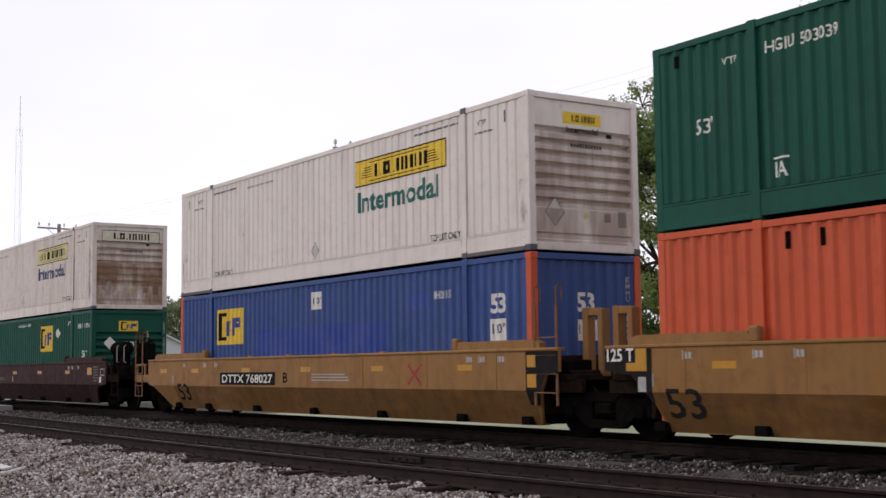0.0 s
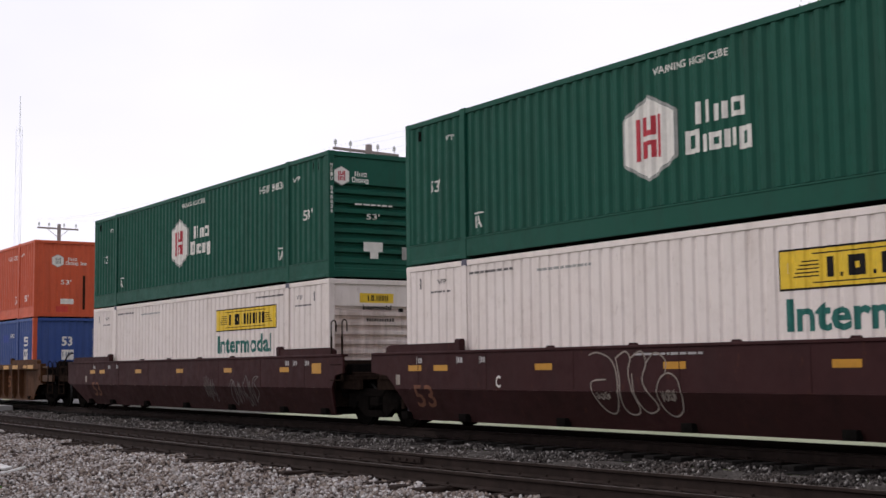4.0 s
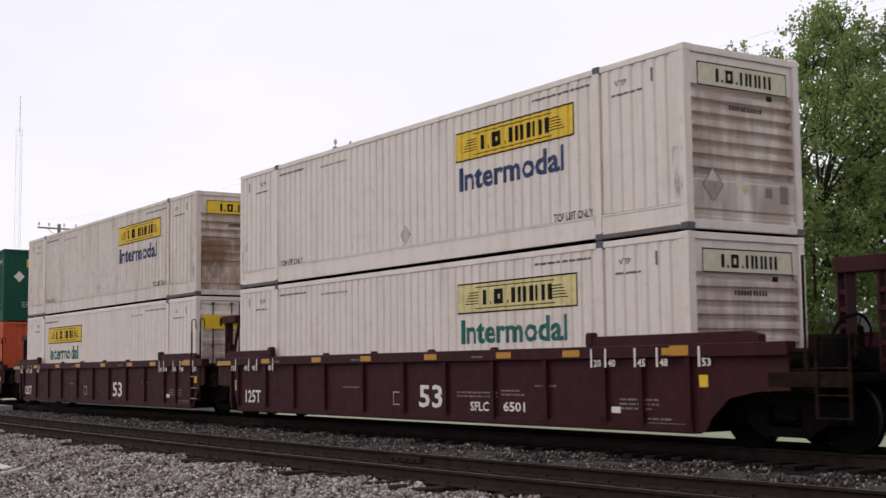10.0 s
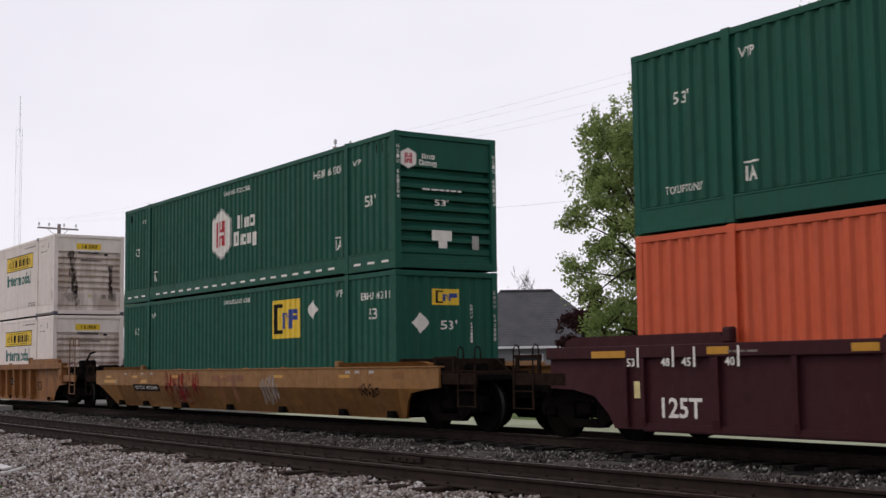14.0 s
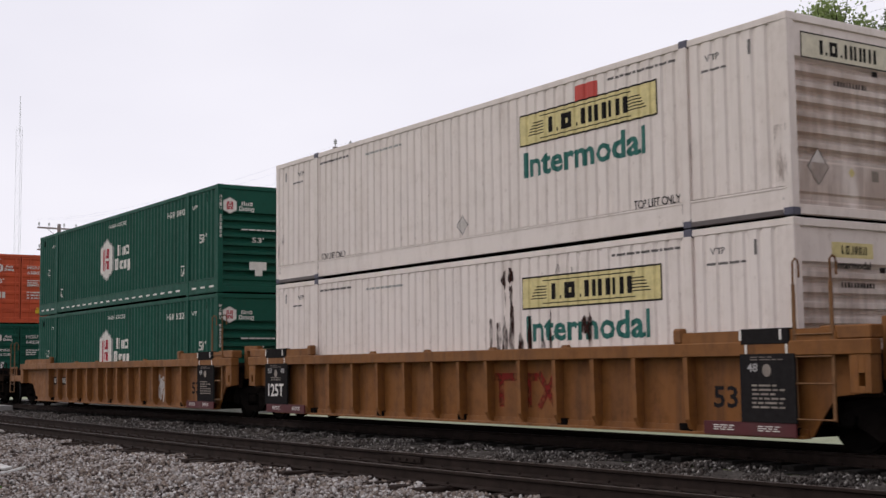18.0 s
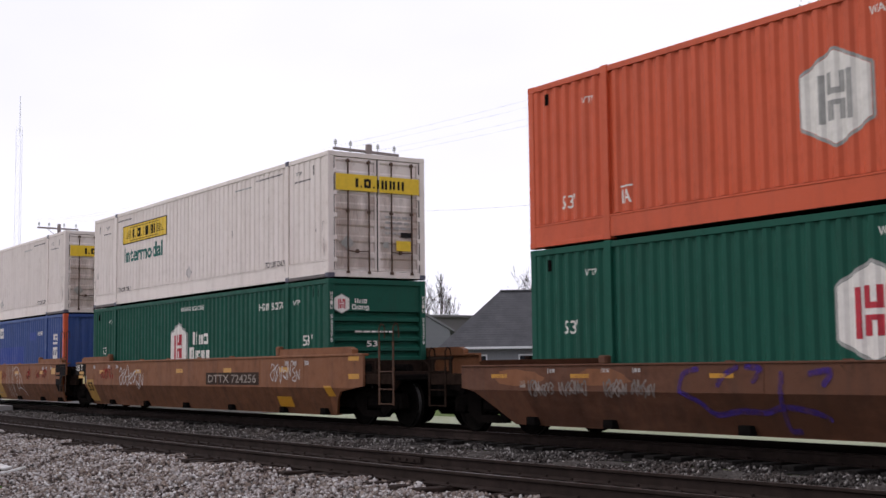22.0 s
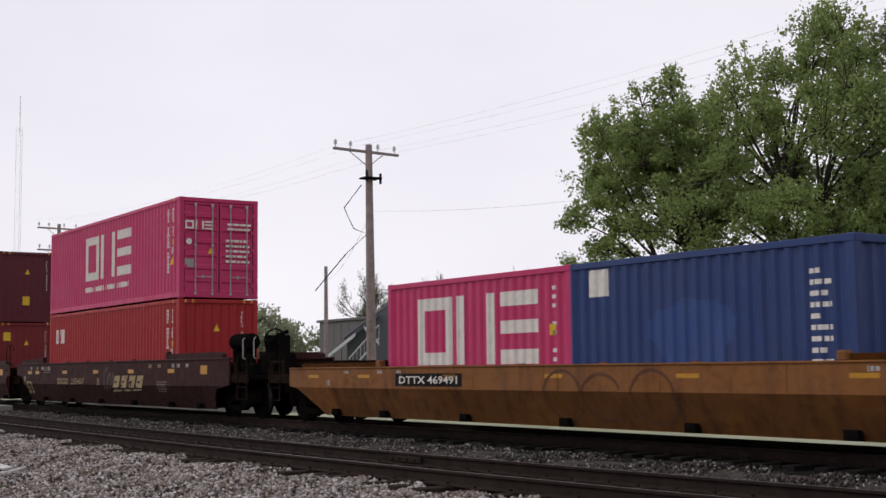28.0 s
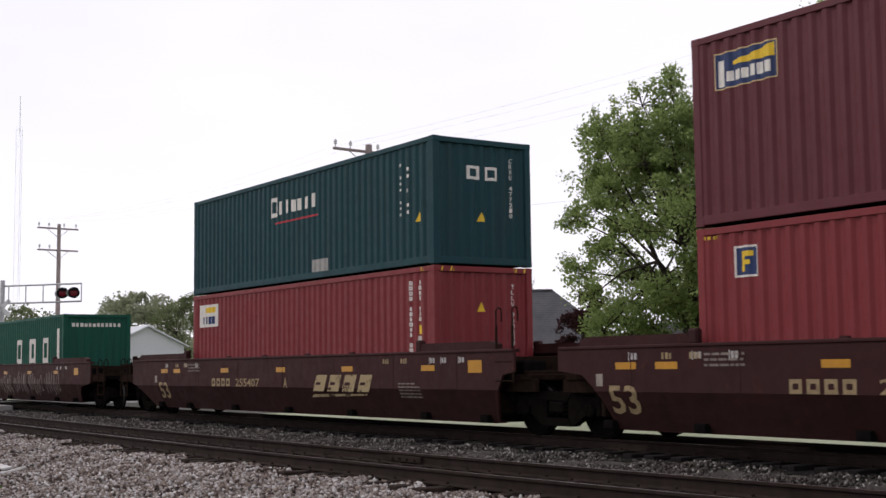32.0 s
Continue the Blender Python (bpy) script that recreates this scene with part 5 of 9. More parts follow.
        for s in (-1, 1):
            g_end = (b if s > 0 else -a) - (0.48 if (b if s > 0 else -a) > 9.5 else 0.55)
            out = 0.0 if squat == 1.0 else 0.10
            part("guide_rail", made(("guide_rail", s, g_end, out), lambda: guide_rail(s, g_end, out)), mat, car, at=mu)
            part("guide_pivot", made("guide_pivot", lambda: Geo().box(-0.10, -WIDE + 0.0, TOP + 0.005, 0.10, -WIDE + 0.14, TOP + 0.24, 0.03)), trim, car, at=mu @ Matrix.Translation((s * 5.94, 0, 0)))
        for x in (-3.2, -1.1, 1.1, 3.2):
            part("chord_lug", made("chord_lug", lambda: Geo().prism([(-0.09, TOP + 0.01), (-0.05, TOP + 0.055), (0.05, TOP + 0.055), (0.09, TOP + 0.01)], "y", -WIDE + 0.04, -WIDE + 0.12)), mat, car, at=mu @ Matrix.Translation((x, 0, 0)))
    for x in (-8.0, -5.95, -3.0, 0.0, 3.0, 5.95, 8.0):
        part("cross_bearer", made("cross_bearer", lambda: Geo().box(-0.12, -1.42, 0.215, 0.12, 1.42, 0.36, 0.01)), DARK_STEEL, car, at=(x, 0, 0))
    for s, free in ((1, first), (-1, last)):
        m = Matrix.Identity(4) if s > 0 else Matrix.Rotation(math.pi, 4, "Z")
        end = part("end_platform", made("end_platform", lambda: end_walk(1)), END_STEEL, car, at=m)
        if not free and s > 0:
            x0, x1, low, top, steps, sooty = {MAROON_CAR: (8.30, 8.88, 0.42, 2.62, (0.48, 0.76, 1.07, 1.38), True), BROWN_CAR: (8.55, 9.04, 0.95, 2.30, (0.98, 1.32), False), MUSTARD_CLEAN: (8.20, 8.84, 0.46, 2.66, (0.48, 0.96, 1.32, 1.62), False)}.get(mat, (8.42, 9.02, 0.56, 2.62, (0.78, 1.10, 1.42, 1.72), False))
            lad = part("ladder", made(("ladder", x0), lambda: ladder(x0, x1, low, top, () if sooty else steps)), rungs, car, "steel side ladder with looped rails", at=(0, -1.50, 0))
            if sooty:
                part("rung", made("white_rungs", lambda: functools.reduce(lambda g, z: g.tube([(x0, -0.02, z), (x1 - 0.14, -0.02, z)], 0.014, 5), steps, Geo())), SPRAY_WORN, lad, "worn white ladder rungs")
            if mat is OCHRE:
                for a, b in ((8.72, 9.26), (9.52, 10.02)):
                    part("stand", made(("stand", a), lambda: arch_stand(a, b, -0.6, 1.05, 2.24)), mat, car, "square-tube stand")
            if mat is MUSTARD_CLEAN:
                part("stand", made("wide_stand", lambda: arch_stand(9.30, 10.05, -1.0, 1.0, 1.84)), mat, car, "square-tube stand")
        if not free and s < 0 and mat is MAROON_CAR:
            part("brace_tower", made("brace_tower", lambda: brace_tower(-9.64, -0.9, 1.10, 2.66, 0.72)), mat, car, "braced post with a wide head plate")
        if free and s > 0 and mat is MAROON_CAR:
            part("ladder_tower", made("ladder_tower", lambda: ladder_tower(10.34, 11.02, -0.5, 1.10, 2.70)), mat, car, "tall ladder frame with a head plate")
            part("grab_iron", made("tall_grab", lambda: Geo().tube([(10.18, -1.2, 1.1), (10.18, -1.2, 2.72), (10.30, -1.1, 2.72), (10.30, -1.1, 2.1)], 0.022, 6)), END_STEEL, car)
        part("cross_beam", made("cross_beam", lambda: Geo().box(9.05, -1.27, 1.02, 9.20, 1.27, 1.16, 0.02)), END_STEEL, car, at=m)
        # Near-black mass that fills the gap between the wheels and the car floor.
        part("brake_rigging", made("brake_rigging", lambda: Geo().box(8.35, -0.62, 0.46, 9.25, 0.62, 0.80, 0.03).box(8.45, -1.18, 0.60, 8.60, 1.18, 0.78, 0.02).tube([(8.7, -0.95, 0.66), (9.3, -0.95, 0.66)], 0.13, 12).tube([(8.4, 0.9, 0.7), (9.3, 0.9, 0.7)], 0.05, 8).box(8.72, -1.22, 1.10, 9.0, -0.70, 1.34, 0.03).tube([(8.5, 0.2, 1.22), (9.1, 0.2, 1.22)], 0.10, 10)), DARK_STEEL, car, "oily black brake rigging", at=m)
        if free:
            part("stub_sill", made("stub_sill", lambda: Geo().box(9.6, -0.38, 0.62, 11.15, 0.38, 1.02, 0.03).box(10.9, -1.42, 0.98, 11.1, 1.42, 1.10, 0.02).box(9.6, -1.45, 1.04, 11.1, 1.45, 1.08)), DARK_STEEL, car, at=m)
            top = 2.38 if rungs is LADDER_TAN else (2.15 if mat is RUSTY_CAR else 1.62)

            step = Matrix.Identity(4) if s > 0 else Matrix.Translation((-21.72, 0, 0))
            steel = END_STEEL if mat in (MUSTARD, RUST_DARK) else rungs
            for x in (10.58, 11.14):
                part("ladder_rail", made(("step_rail", top), lambda: Geo().box(-0.03, -1.48, 0.48, 0.03, -1.46, top - 0.38, 0.004).tube([(0, -1.47, top - 0.43), (0, -1.47, top - 0.08), (0, -1.42, top), (0, -1.36, top - 0.03), (0, -1.34, top - 0.12), (0, -1.34, top - 0.30)], 0.016, 6)), steel, car, "looped rail of the end ladder", at=step @ Matrix.Translation((x, 0, 0)))
            for z in (0.50, 0.80, 1.16):
                part("rung", made("step_rung", lambda: Geo().tube([(10.58, -1.47, 0), (11.14, -1.47, 0)], 0.014, 5)), steel, car, at=step @ Matrix.Translation((0, 0, z)))
            part("side_sill", made("side_sill", lambda: Geo().box(9.70, -1.46, 0.90, 11.14, -1.40, 1.12, 0.015).box(9.72, -1.45, 1.12, 9.80, -1.41, 1.40).box(10.35, -1.45, 1.12, 10.42, -1.41, 1.40).box(9.70, -1.46, 1.38, 10.45, -1.40, 1.44, 0.01)), mat if rungs is LADDER_TAN else (RUSTY_STEEL if kind == "ribbed" and mat is not MAROON_CAR else END_STEEL), car, at=Matrix.Identity(4) if s > 0 else Matrix.Translation((-20.84, 0, 0)))
            if s > 0 and "tank" in gear:
                for x in (10.58, 11.22):
                    part("grab_iron", made(("white_grab", x), lambda: Geo().tube([(x, -1.25, 1.50), (x - 0.03, -1.30, 1.54), (x - 0.03, -1.30, 2.00), (x, -1.25, 2.04)], 0.018, 6)), DECAL_SILVER, car, "worn white grab iron")
                part("gear_case", made("gear_case", lambda: Geo().box(10.70, -0.90, 1.06, 11.02, 0.0, 1.66, 0.06).tube([(10.62, -0.75, 1.5), (10.70, -0.75, 1.62), (10.9, -0.75, 1.7)], 0.06, 8).box(11.02, -0.55, 1.06, 11.14, -0.25, 2.10, 0.03).tube([(10.9, -0.8, 1.9), (10.9, -0.5, 2.1), (11.1, -0.3, 2.2)], 0.05, 6).box(10.0, -1.1, 1.06, 10.7, 0.9, 1.40, 0.05)), DARK_STEEL, car, "sooty hand brake gear case")
            if kind == "ribbed":
                part("brake_valve", made("brake_valve", lambda: Geo().box(10.20, -1.05, 1.10, 10.62, -0.55, 1.62, 0.05).box(10.28, -0.40, 1.10, 10.55, 0.30, 1.45, 0.04).tube([(10.0, -0.8, 1.30), (10.8, -0.8, 1.34)], 0.12, 12).tube([(10.3, -0.8, 1.6), (10.4, -0.7, 1.85), (10.6, -0.6, 1.9)], 0.03, 6)), DARK_STEEL, car, "oily black brake valve", at=m)
            part("coupler", made("coupler", lambda: Geo().box(11.1, -0.10, 0.74, 11.5, 0.10, 0.92, 0.03).box(11.42, -0.17, 0.70, 11.68, 0.17, 0.96, 0.05).prism([(11.60, -0.16), (11.80, -0.10), (11.80, 0.02), (11.62, 0.02)], "z", 0.70, 0.96)), TRUCK_STEEL, car, at=m)
            part("air_hose", made("air_hose", lambda: Geo().tube([(11.15, 0.45, 0.85), (11.4, 0.47, 0.62), (11.65, 0.44, 0.45), (11.78, 0.30, 0.50)], 0.03, 6)), DARK_STEEL, car, at=m)
            if s > 0 and "tank" in gear:
                part("air_reservoir", made("air_reservoir", lambda: Geo().tube([(8.90, -0.75, 1.96), (8.95, -0.75, 1.96), (9.95, -0.75, 1.96), (10.0, -0.75, 1.96)], [0.12, 0.215, 0.215, 0.12], 18).box(9.05, -0.9, 1.06, 9.15, -0.6, 1.80).box(9.75, -0.9, 1.06, 9.85, -0.6, 1.80).tube([(9.3, -0.75, 1.735), (9.3, -0.75, 2.185)], 0.03, 6)), DARK_STEEL, car, "sooty brake air reservoir", at=m)
            if ("front" in gear and s > 0) or ("rear" in gear and s < 0):
                lift = 1.98 if "tank" in gear else 1.62
                part("brake_wheel", made(("brake_wheel", lift), lambda: functools.reduce(lambda g, a: g.tube([(10.34, -0.3, lift), (10.34, -0.3 + 0.29 * math.cos(a), lift + 0.29 * math.sin(a))], 0.012, 5), [2 * math.pi * k / 5 for k in range(5)], Geo().tube([(10.34, -0.3 + 0.30 * math.cos(a), lift + 0.30 * math.sin(a)) for a in np.linspace(0, 2 * math.pi, 21)], 0.02, 6).box(10.16, -0.50, 1.06, 10.32, -0.10, lift + 0.14, 0.03))), DARK_STEEL, car, "spoked hand brake wheel", at=m)
        else:
            part("joint_arm", made("joint_arm", lambda: Geo().box(9.3, -0.30, 0.74, 9.62, 0.30, 1.02, 0.03).tube([(9.6, 0, 0.70), (9.6, 0, 1.05)], 0.30, 16)), DARK_STEEL, car, at=m)
    truck(car, -half_r if not last else -9.67, centre)
    if first:
        truck(car, 9.67, centre)
    if kind == "smooth":
        decal("grime", t_poly([(-7.85, LOW + 0.01), (8.25, LOW + 0.01), (8.5, BEND - 0.01), (-8.1, BEND - 0.01)]), GRIME, car, lean=True, lift=0.003)
        for x in ((-7.42 if mat is BROWN_CAR else -8.75), -6.5, -3.3, -0.1, 3.1, 6.3):
            decal("reflector", t_rect(x - 0.24, up(1.17), x + 0.24, up(1.28)), REFLECT, car, "amber reflector strip")
        for x, w in ((-7.35, 0.12), (-5.95, 0.12), (-5.2, 0.10), (6.35, 0.12), (6.75, 0.12), (7.35, 0.12)):
            decal("gauge_mark", t_join(t_rect(x, up(1.30), x + 0.02, up(1.44)), t_bars(x + 0.04, up(1.32), x + w + 0.10, up(1.42), 2)), DECAL_GREY, car)
        if mat not in (OCHRE, RUSTY_CAR):
            x = 8.38 if shift else (7.68 if not first else 8.3)
            decal("end_plate", t_rect(x, up(1.13), x + 0.44, up(1.36)), END_AMBER if mat is not BROWN_CAR else REFLECT, car, "faded yellow end plate")
        decal("small_sticker", t_rect(-8.14, up(0.90), -7.98, up(1.10)), SPRAY_WORN, car, lean=True)
    elif mat not in (MUSTARD, MUSTARD_CLEAN):
        for x in (-6.1, -3.5, -1.3, 1.2, 3.6, 5.5, 7.9):
            decal("reflector", t_rect(x - 0.22, 1.38, x + 0.22, 1.49), REFLECT, car, "amber reflector strip", y=-WIDE - 0.01)
    return car


def end_paint(car, mat, front, x_in, profile, low=LOW + 0.01, lift=0.006):
    """The painted end of a plated side, from x_in out to the edge of the plate."""
    sg = 1 if front else -1
    edge = [(sg * (a - 0.012), min(b, TOP - 0.04)) for a, b in profile if a > abs(x_in) + 0.02 and b > low]
    z = edge[-1][1] if edge[-1][1] > low + 0.1 else low
    return decal("end_plate", t_poly([(x_in, TOP - 0.04)] + edge + [(x_in, z)]), mat, car, "black painted end of the side", lean=True, lift=lift)


def number_panel(car, words, x0=-4.85, x1=-1.65, z0=0.86, z1=1.17, worn=False):
    decal("number_panel", t_rect(x0, z0, x1, z1), PANEL_BROWN if worn else DECAL_BLACK, car, "worn brown panel with grey car number" if worn else "black panel with white car number", lean=True)
    decal("lettering", t_text(words, x0 + 0.15, z0 + 0.05, x1 - 0.15, z1 - 0.05, 0.015), SPRAY_WORN if worn else DECAL_WHITE, car, lift=0.008, lean=True)


# ---- the train: its way, and where each unit stands on it ----
TRACK_Y = 15.205
WAY = [(0, 0.0), (2, 27.49), (4, 54.77), (6, 81.85), (8, 108.86), (10, 135.79), (12, 162.66), (14, 189.43), (16, 216.10), (18, 242.67), (20, 269.21), (22, 295.76), (24, 322.33), (26, 348.90), (28, 375.25), (30, 401.36), (32, 427.23)]
# middle of each unit's well at the start
MID = [-6.88, -26.28, -50.10, -69.07, -88.52, -111.53, -134.67, -158.13, -177.16, -196.82, -220.30, -243.75, -262.95, -282.57, -305.90, -329.53, -348.83, -368.77, -392.48, -416.03, -435.31, -454.78, -478.62]
FIRST = {2, 5, 6, 7, 10, 11, 14, 15, 18, 19, 22}
RIDERS = []
GEAR = {2: "tank front", 6: "front", 7: "front", 10: "rear", 17: "rear", 19: "tank front", 4: "rear", 13: "rear"}
Z_LOW, Z_UP = 0.37, 3.29


def ride(ob, x, z):
    RIDERS.append((ob, x, z))
    ob.location = (x, TRACK_Y, z)
    return ob


def unit(k, kind, mat, label, low=None, up=None, trim=None):
    first, last = k in FIRST, (k + 1) in FIRST or k == len(MID) - 1
    hf = (MID[k - 1] - MID[k]) / 2 if k else 9.7
    hr = (MID[k] - MID[k + 1]) / 2 if k + 1 < len(MID) else 9.7
    car = well_car(kind, mat, MID[k], first, last, hf, hr, label, trim, gear=GEAR.get(k, ""), shift=0.4 if k in (2, 19) else 0.0, squat=0.61 if k in (10, 14, 18) else 1.0)
    ride(car, MID[k], 0.0)
    if low:
        ride(low, MID[k], Z_LOW)
    if up:
        ride(up, MID[k], Z_UP)
    return car


def scribbles(car, x0, x1, z0, z1, mat, seed, n=1, w=0.035, loops=5):
    for i in range(n):
        a = x0 + (x1 - x0) * i / n
        decal("graffiti", t_scribble(a, z0, a + (x1 - x0) / n * 0.85, z1, seed + i, w=w, loops=loops), mat, car, "sprayed graffiti line", lean=True, lift=0.006)


SPRAY_WHITE = plain("white_spray_paint", (0.45, 0.42, 0.40), 0.8, var=0.2)
SPRAY_FAINT = plain("worn_white_spray_paint", (0.17, 0.14, 0.125), 0.85, var=0.45, scale=4.0)
SPRAY_GREY = plain("worn_grey_spray_paint", (0.10, 0.085, 0.08), 0.85, var=0.4, scale=4.0)
VIOLET_MIST = stain("faded_violet_spray", (0.055, 0.028, 0.19), 0.8, 7.0, (1.0, 1.0, 1.0), 0.75)
RED_SPRAY = stain("red_spray_paint", (0.20, 0.012, 0.016), 0.62, 2.5, (1.0, 1.0, 0.6), 0.96)
RED_MIST = stain("faded_red_mark_paint", (0.19, 0.020, 0.016), 0.9, 6.0, (1.0, 1.0, 1.0), 0.82)
SPRAY_DRIP = plain("thin_white_paint", (0.30, 0.26, 0.23), 0.8, var=0.35, scale=4.0)
RUSTY_MARK = plain("faded_rust_numerals", (0.13, 0.050, 0.026), 0.8, var=0.3, scale=4.0)
DRIP = stain("dark_rust_drip", (0.075, 0.028, 0.014), 0.85, 5.0, (1.0, 1.0, 0.4), 0.85)
SPRAY_PALE = plain("pale_lilac_spray_paint", (0.42, 0.34, 0.37), 0.8, var=0.15)
FADED_YELLOW = plain("faded_yellow_sign_paint", (0.30, 0.165, 0.030), 0.65, var=0.22, scale=4.0)
DULL_RED = plain("dark_red_sign_paint", (0.115, 0.016, 0.016), 0.65, var=0.25)
SPRAY_RED = plain("dull_red_spray_paint", (0.30, 0.035, 0.03), 0.8, var=0.3)
SPRAY_BLUE = plain("sky_blue_spray_paint", (0.045, 0.16, 0.29), 0.8, var=0.25)
SPRAY_PINK = plain("pink_spray_paint", (0.48, 0.05, 0.17), 0.8, var=0.2)
SPRAY_MAGENTA = plain("dark_magenta_spray_paint", (0.20, 0.012, 0.055), 0.8, var=0.2)
SPRAY_BLACK = plain("black_spray_paint", (0.015, 0.012, 0.012), 0.8)
SPRAY_DARKBLUE = plain("dark_blue_spray_paint", (0.012, 0.03, 0.07), 0.8)

# unit 0 and 1: mustard plated pair
c = unit(0, "smooth", OCHRE, "mustard plated well car carrying green over orange containers",
         container("container", 16.154, 2.591, 2.896, ORANGE_BOX, "iso", "iso", "orange-red corrugated 53-foot container", marks=[("slot", t_rect(-5.5, 2.45, -5.42, 2.7), DARK_STEEL), ("slot", t_rect(-4.9, 2.45, -4.82, 2.7), DARK_STEEL)]),
         hub_box(number="", patch=[("lettering", t_text("HGIU 503039", -5.75, 2.36, -4.45, 2.54), DECAL_WHITE)]))
decal("lettering", t_text("53", -7.77, 0.42, -6.99, 0.88, 0.012), DECAL_BLACK, c, lean=True, lift=0.006)
end_paint(c, DECAL_BLACK, False, -8.02, end_profile("smooth", OCHRE, False, False))
numerals("125 T", -9.05, 1.29, -8.42, 1.50, DECAL_WHITE, c, y=-WIDE - 0.008)
decal("reflector", t_poly([(-8.60, 1.14), (-8.13, 1.14), (-8.13, 1.49), (-8.38, 1.49), (-8.38, 1.27), (-8.60, 1.27)]), REFLECT, c, "amber reflector corner", lift=0.010)
decal("small_sticker", t_rect(-8.33, 0.82, -8.15, 1.05), DECAL_GREY, c, lift=0.010)
c = unit(1, "smooth", OCHRE, "mustard plated well car with black number panel", emp_box("blue", "EMHU 211115"), white_box("sign2", tint=DECAL_TEAL, seed=3, pale=False))
number_panel(c, "DTTX 768027")
numerals("B", -1.25, 0.92, -1.0, 1.16, DECAL_BLACK, c)
decal("lettering", t_text("53", -7.77, 0.42, -6.99, 0.88, 0.012), DECAL_BLACK, c, lean=True, lift=0.006)
decal("small_print", t_lines(0.2, 0.95, 1.9, 1.14, 3, 4), DECAL_GREY, c)
decal("graffiti", t_join(t_stroke([(4.3, 0.9), (4.8, 1.3)], 0.06), t_stroke([(4.3, 1.3), (4.8, 0.9)], 0.06)), SPRAY_RED, c)
end_paint(c, DECAL_BLACK, True, 8.18, end_profile("smooth", OCHRE, False, True))
decal("end_sign", t_rect(8.22, 1.22, 8.46, 1.43), REFLECT, c, lift=0.010)
decal("end_sign", t_rect(8.22, 0.87, 8.48, 1.10), REFLECT, c, lift=0.010)

# units 2 to 4: brown articulated set
c = unit(2, "smooth", BROWN_CAR, "dull purple-brown plated well car", emp_box("green", "EMHU 641796", front="ribs"), white_box("sign", mat=WHITE_DIRTY, tint=DECAL_NAVY, seed=5, pale=True, end_pale=True, label="rust-stained white 53-foot container with faded yellow sign", extra=[("rust_drip", t_rect(x, z0, x + w, z1), DRIP, "dark brown rust drip", 0.02) for x, z0, z1, w in ((-7.86, 0.25, 1.7, 0.06), (-7.72, 2.3, 2.72, 0.06), (-7.45, 2.2, 2.66, 0.07), (-7.2, 2.25, 2.7, 0.08), (-6.98, 2.3, 2.66, 0.05), (-6.75, 0.3, 1.5, 0.06), (-6.12, 0.8, 1.7, 0.05), (6.1, 0.3, 1.9, 0.05), (7.75, 0.3, 2.0, 0.08))]))
decal("small_print", t_lines(-2.6, 0.95, -1.4, 1.06, 2, 3), SPRAY_FAINT, c)
numerals("B", -0.45, 0.90, -0.30, 1.08, DECAL_GREY, c)
decal("small_print", t_lines(9.0, 0.90, 9.5, 1.42, 6, 5), SPRAY_FAINT, c)
decal("lettering", t_text("53", -7.50, 0.46, -6.80, 0.90, 0.012), RUSTY_MARK, c, lean=True, lift=0.006)
decal("placard_frame", t_frame(9.67, 1.10, 10.05, 1.32, 0.03), DECAL_GREY, c)
decal("small_sticker", t_rect(9.58, 0.88, 9.76, 1.07), DECAL_WHITE, c)
c = unit(3, "smooth", BROWN_CAR, "dull purple-brown plated well car with looping white graffiti", white_box("small", seed=7), hub_box(number="HGIU 546127"))
for k, pts in enumerate(([(-2.08, 1.41), (-1.85, 1.44), (-1.51, 1.29), (-1.40, 0.87), (-1.58, 0.48), (-1.88, 0.56), (-2.05, 0.95), (-1.69, 1.01)], [(-1.43, 1.35), (-1.21, 1.45), (-1.09, 1.34), (-1.14, 1.09), (-1.0, 0.55), (-1.21, 0.46), (-1.37, 0.59), (-1.35, 0.98), (-1.43, 1.35)], [(-1.09, 1.34), (-0.84, 1.45), (-0.73, 1.26), (-0.82, 0.98), (-0.56, 0.61), (-0.80, 0.49), (-0.99, 0.66), (-1.06, 1.09)], [(-0.73, 1.26), (-0.53, 1.42), (-0.30, 1.31), (-0.30, 1.12)], [(-0.24 + 0.27 * math.cos(a), 0.78 + 0.33 * math.sin(a)) for a in np.linspace(0, 6.28, 9)])):
    decal("graffiti", t_curve(pts, 0.026), SPRAY_WORN, c, "thin white bubble outline", lean=True, lift=0.006 + 0.001 * k)
scribbles(c, -1.95, -1.55, 0.68, 0.82, SPRAY_WORN, 12, 1, 0.016, 4)
scribbles(c, -0.42, -0.05, 0.66, 0.86, SPRAY_WORN, 13, 1, 0.016, 4)
numerals("C", -4.7, 0.86, -4.55, 1.08, DECAL_WHITE, c)
decal("small_print", t_lines(-1.0, 1.36, 0.5, 1.44, 1, 6), DECAL_GREY, c)
decal("rust_blotch", t_disc(4.6, 0.95, 0.55, 0.40, 18, 0.2, 4), RUST_FAINT_BROWN, c, lean=True)
decal("lettering", t_text("53", -7.50, 0.46, -6.80, 0.90, 0.012), RUSTY_MARK, c, lean=True, lift=0.006)
c = unit(4, "smooth", BROWN_CAR, "dull purple-brown plated well car with faint graffiti", white_box("small", seed=9), hub_box(number="HGIU 548836"))
scribbles(c, 3.2, 5.2, 0.32, 1.1, SPRAY_GREY, 21, 1, 0.03, 4)
scribbles(c, 1.6, 2.4, 0.4, 1.1, SPRAY_GREY, 24, 1, 0.025, 3)
decal("lettering", t_text("53", -7.50, 0.46, -6.80, 0.90, 0.012), RUSTY_MARK, c, lean=True, lift=0.006)

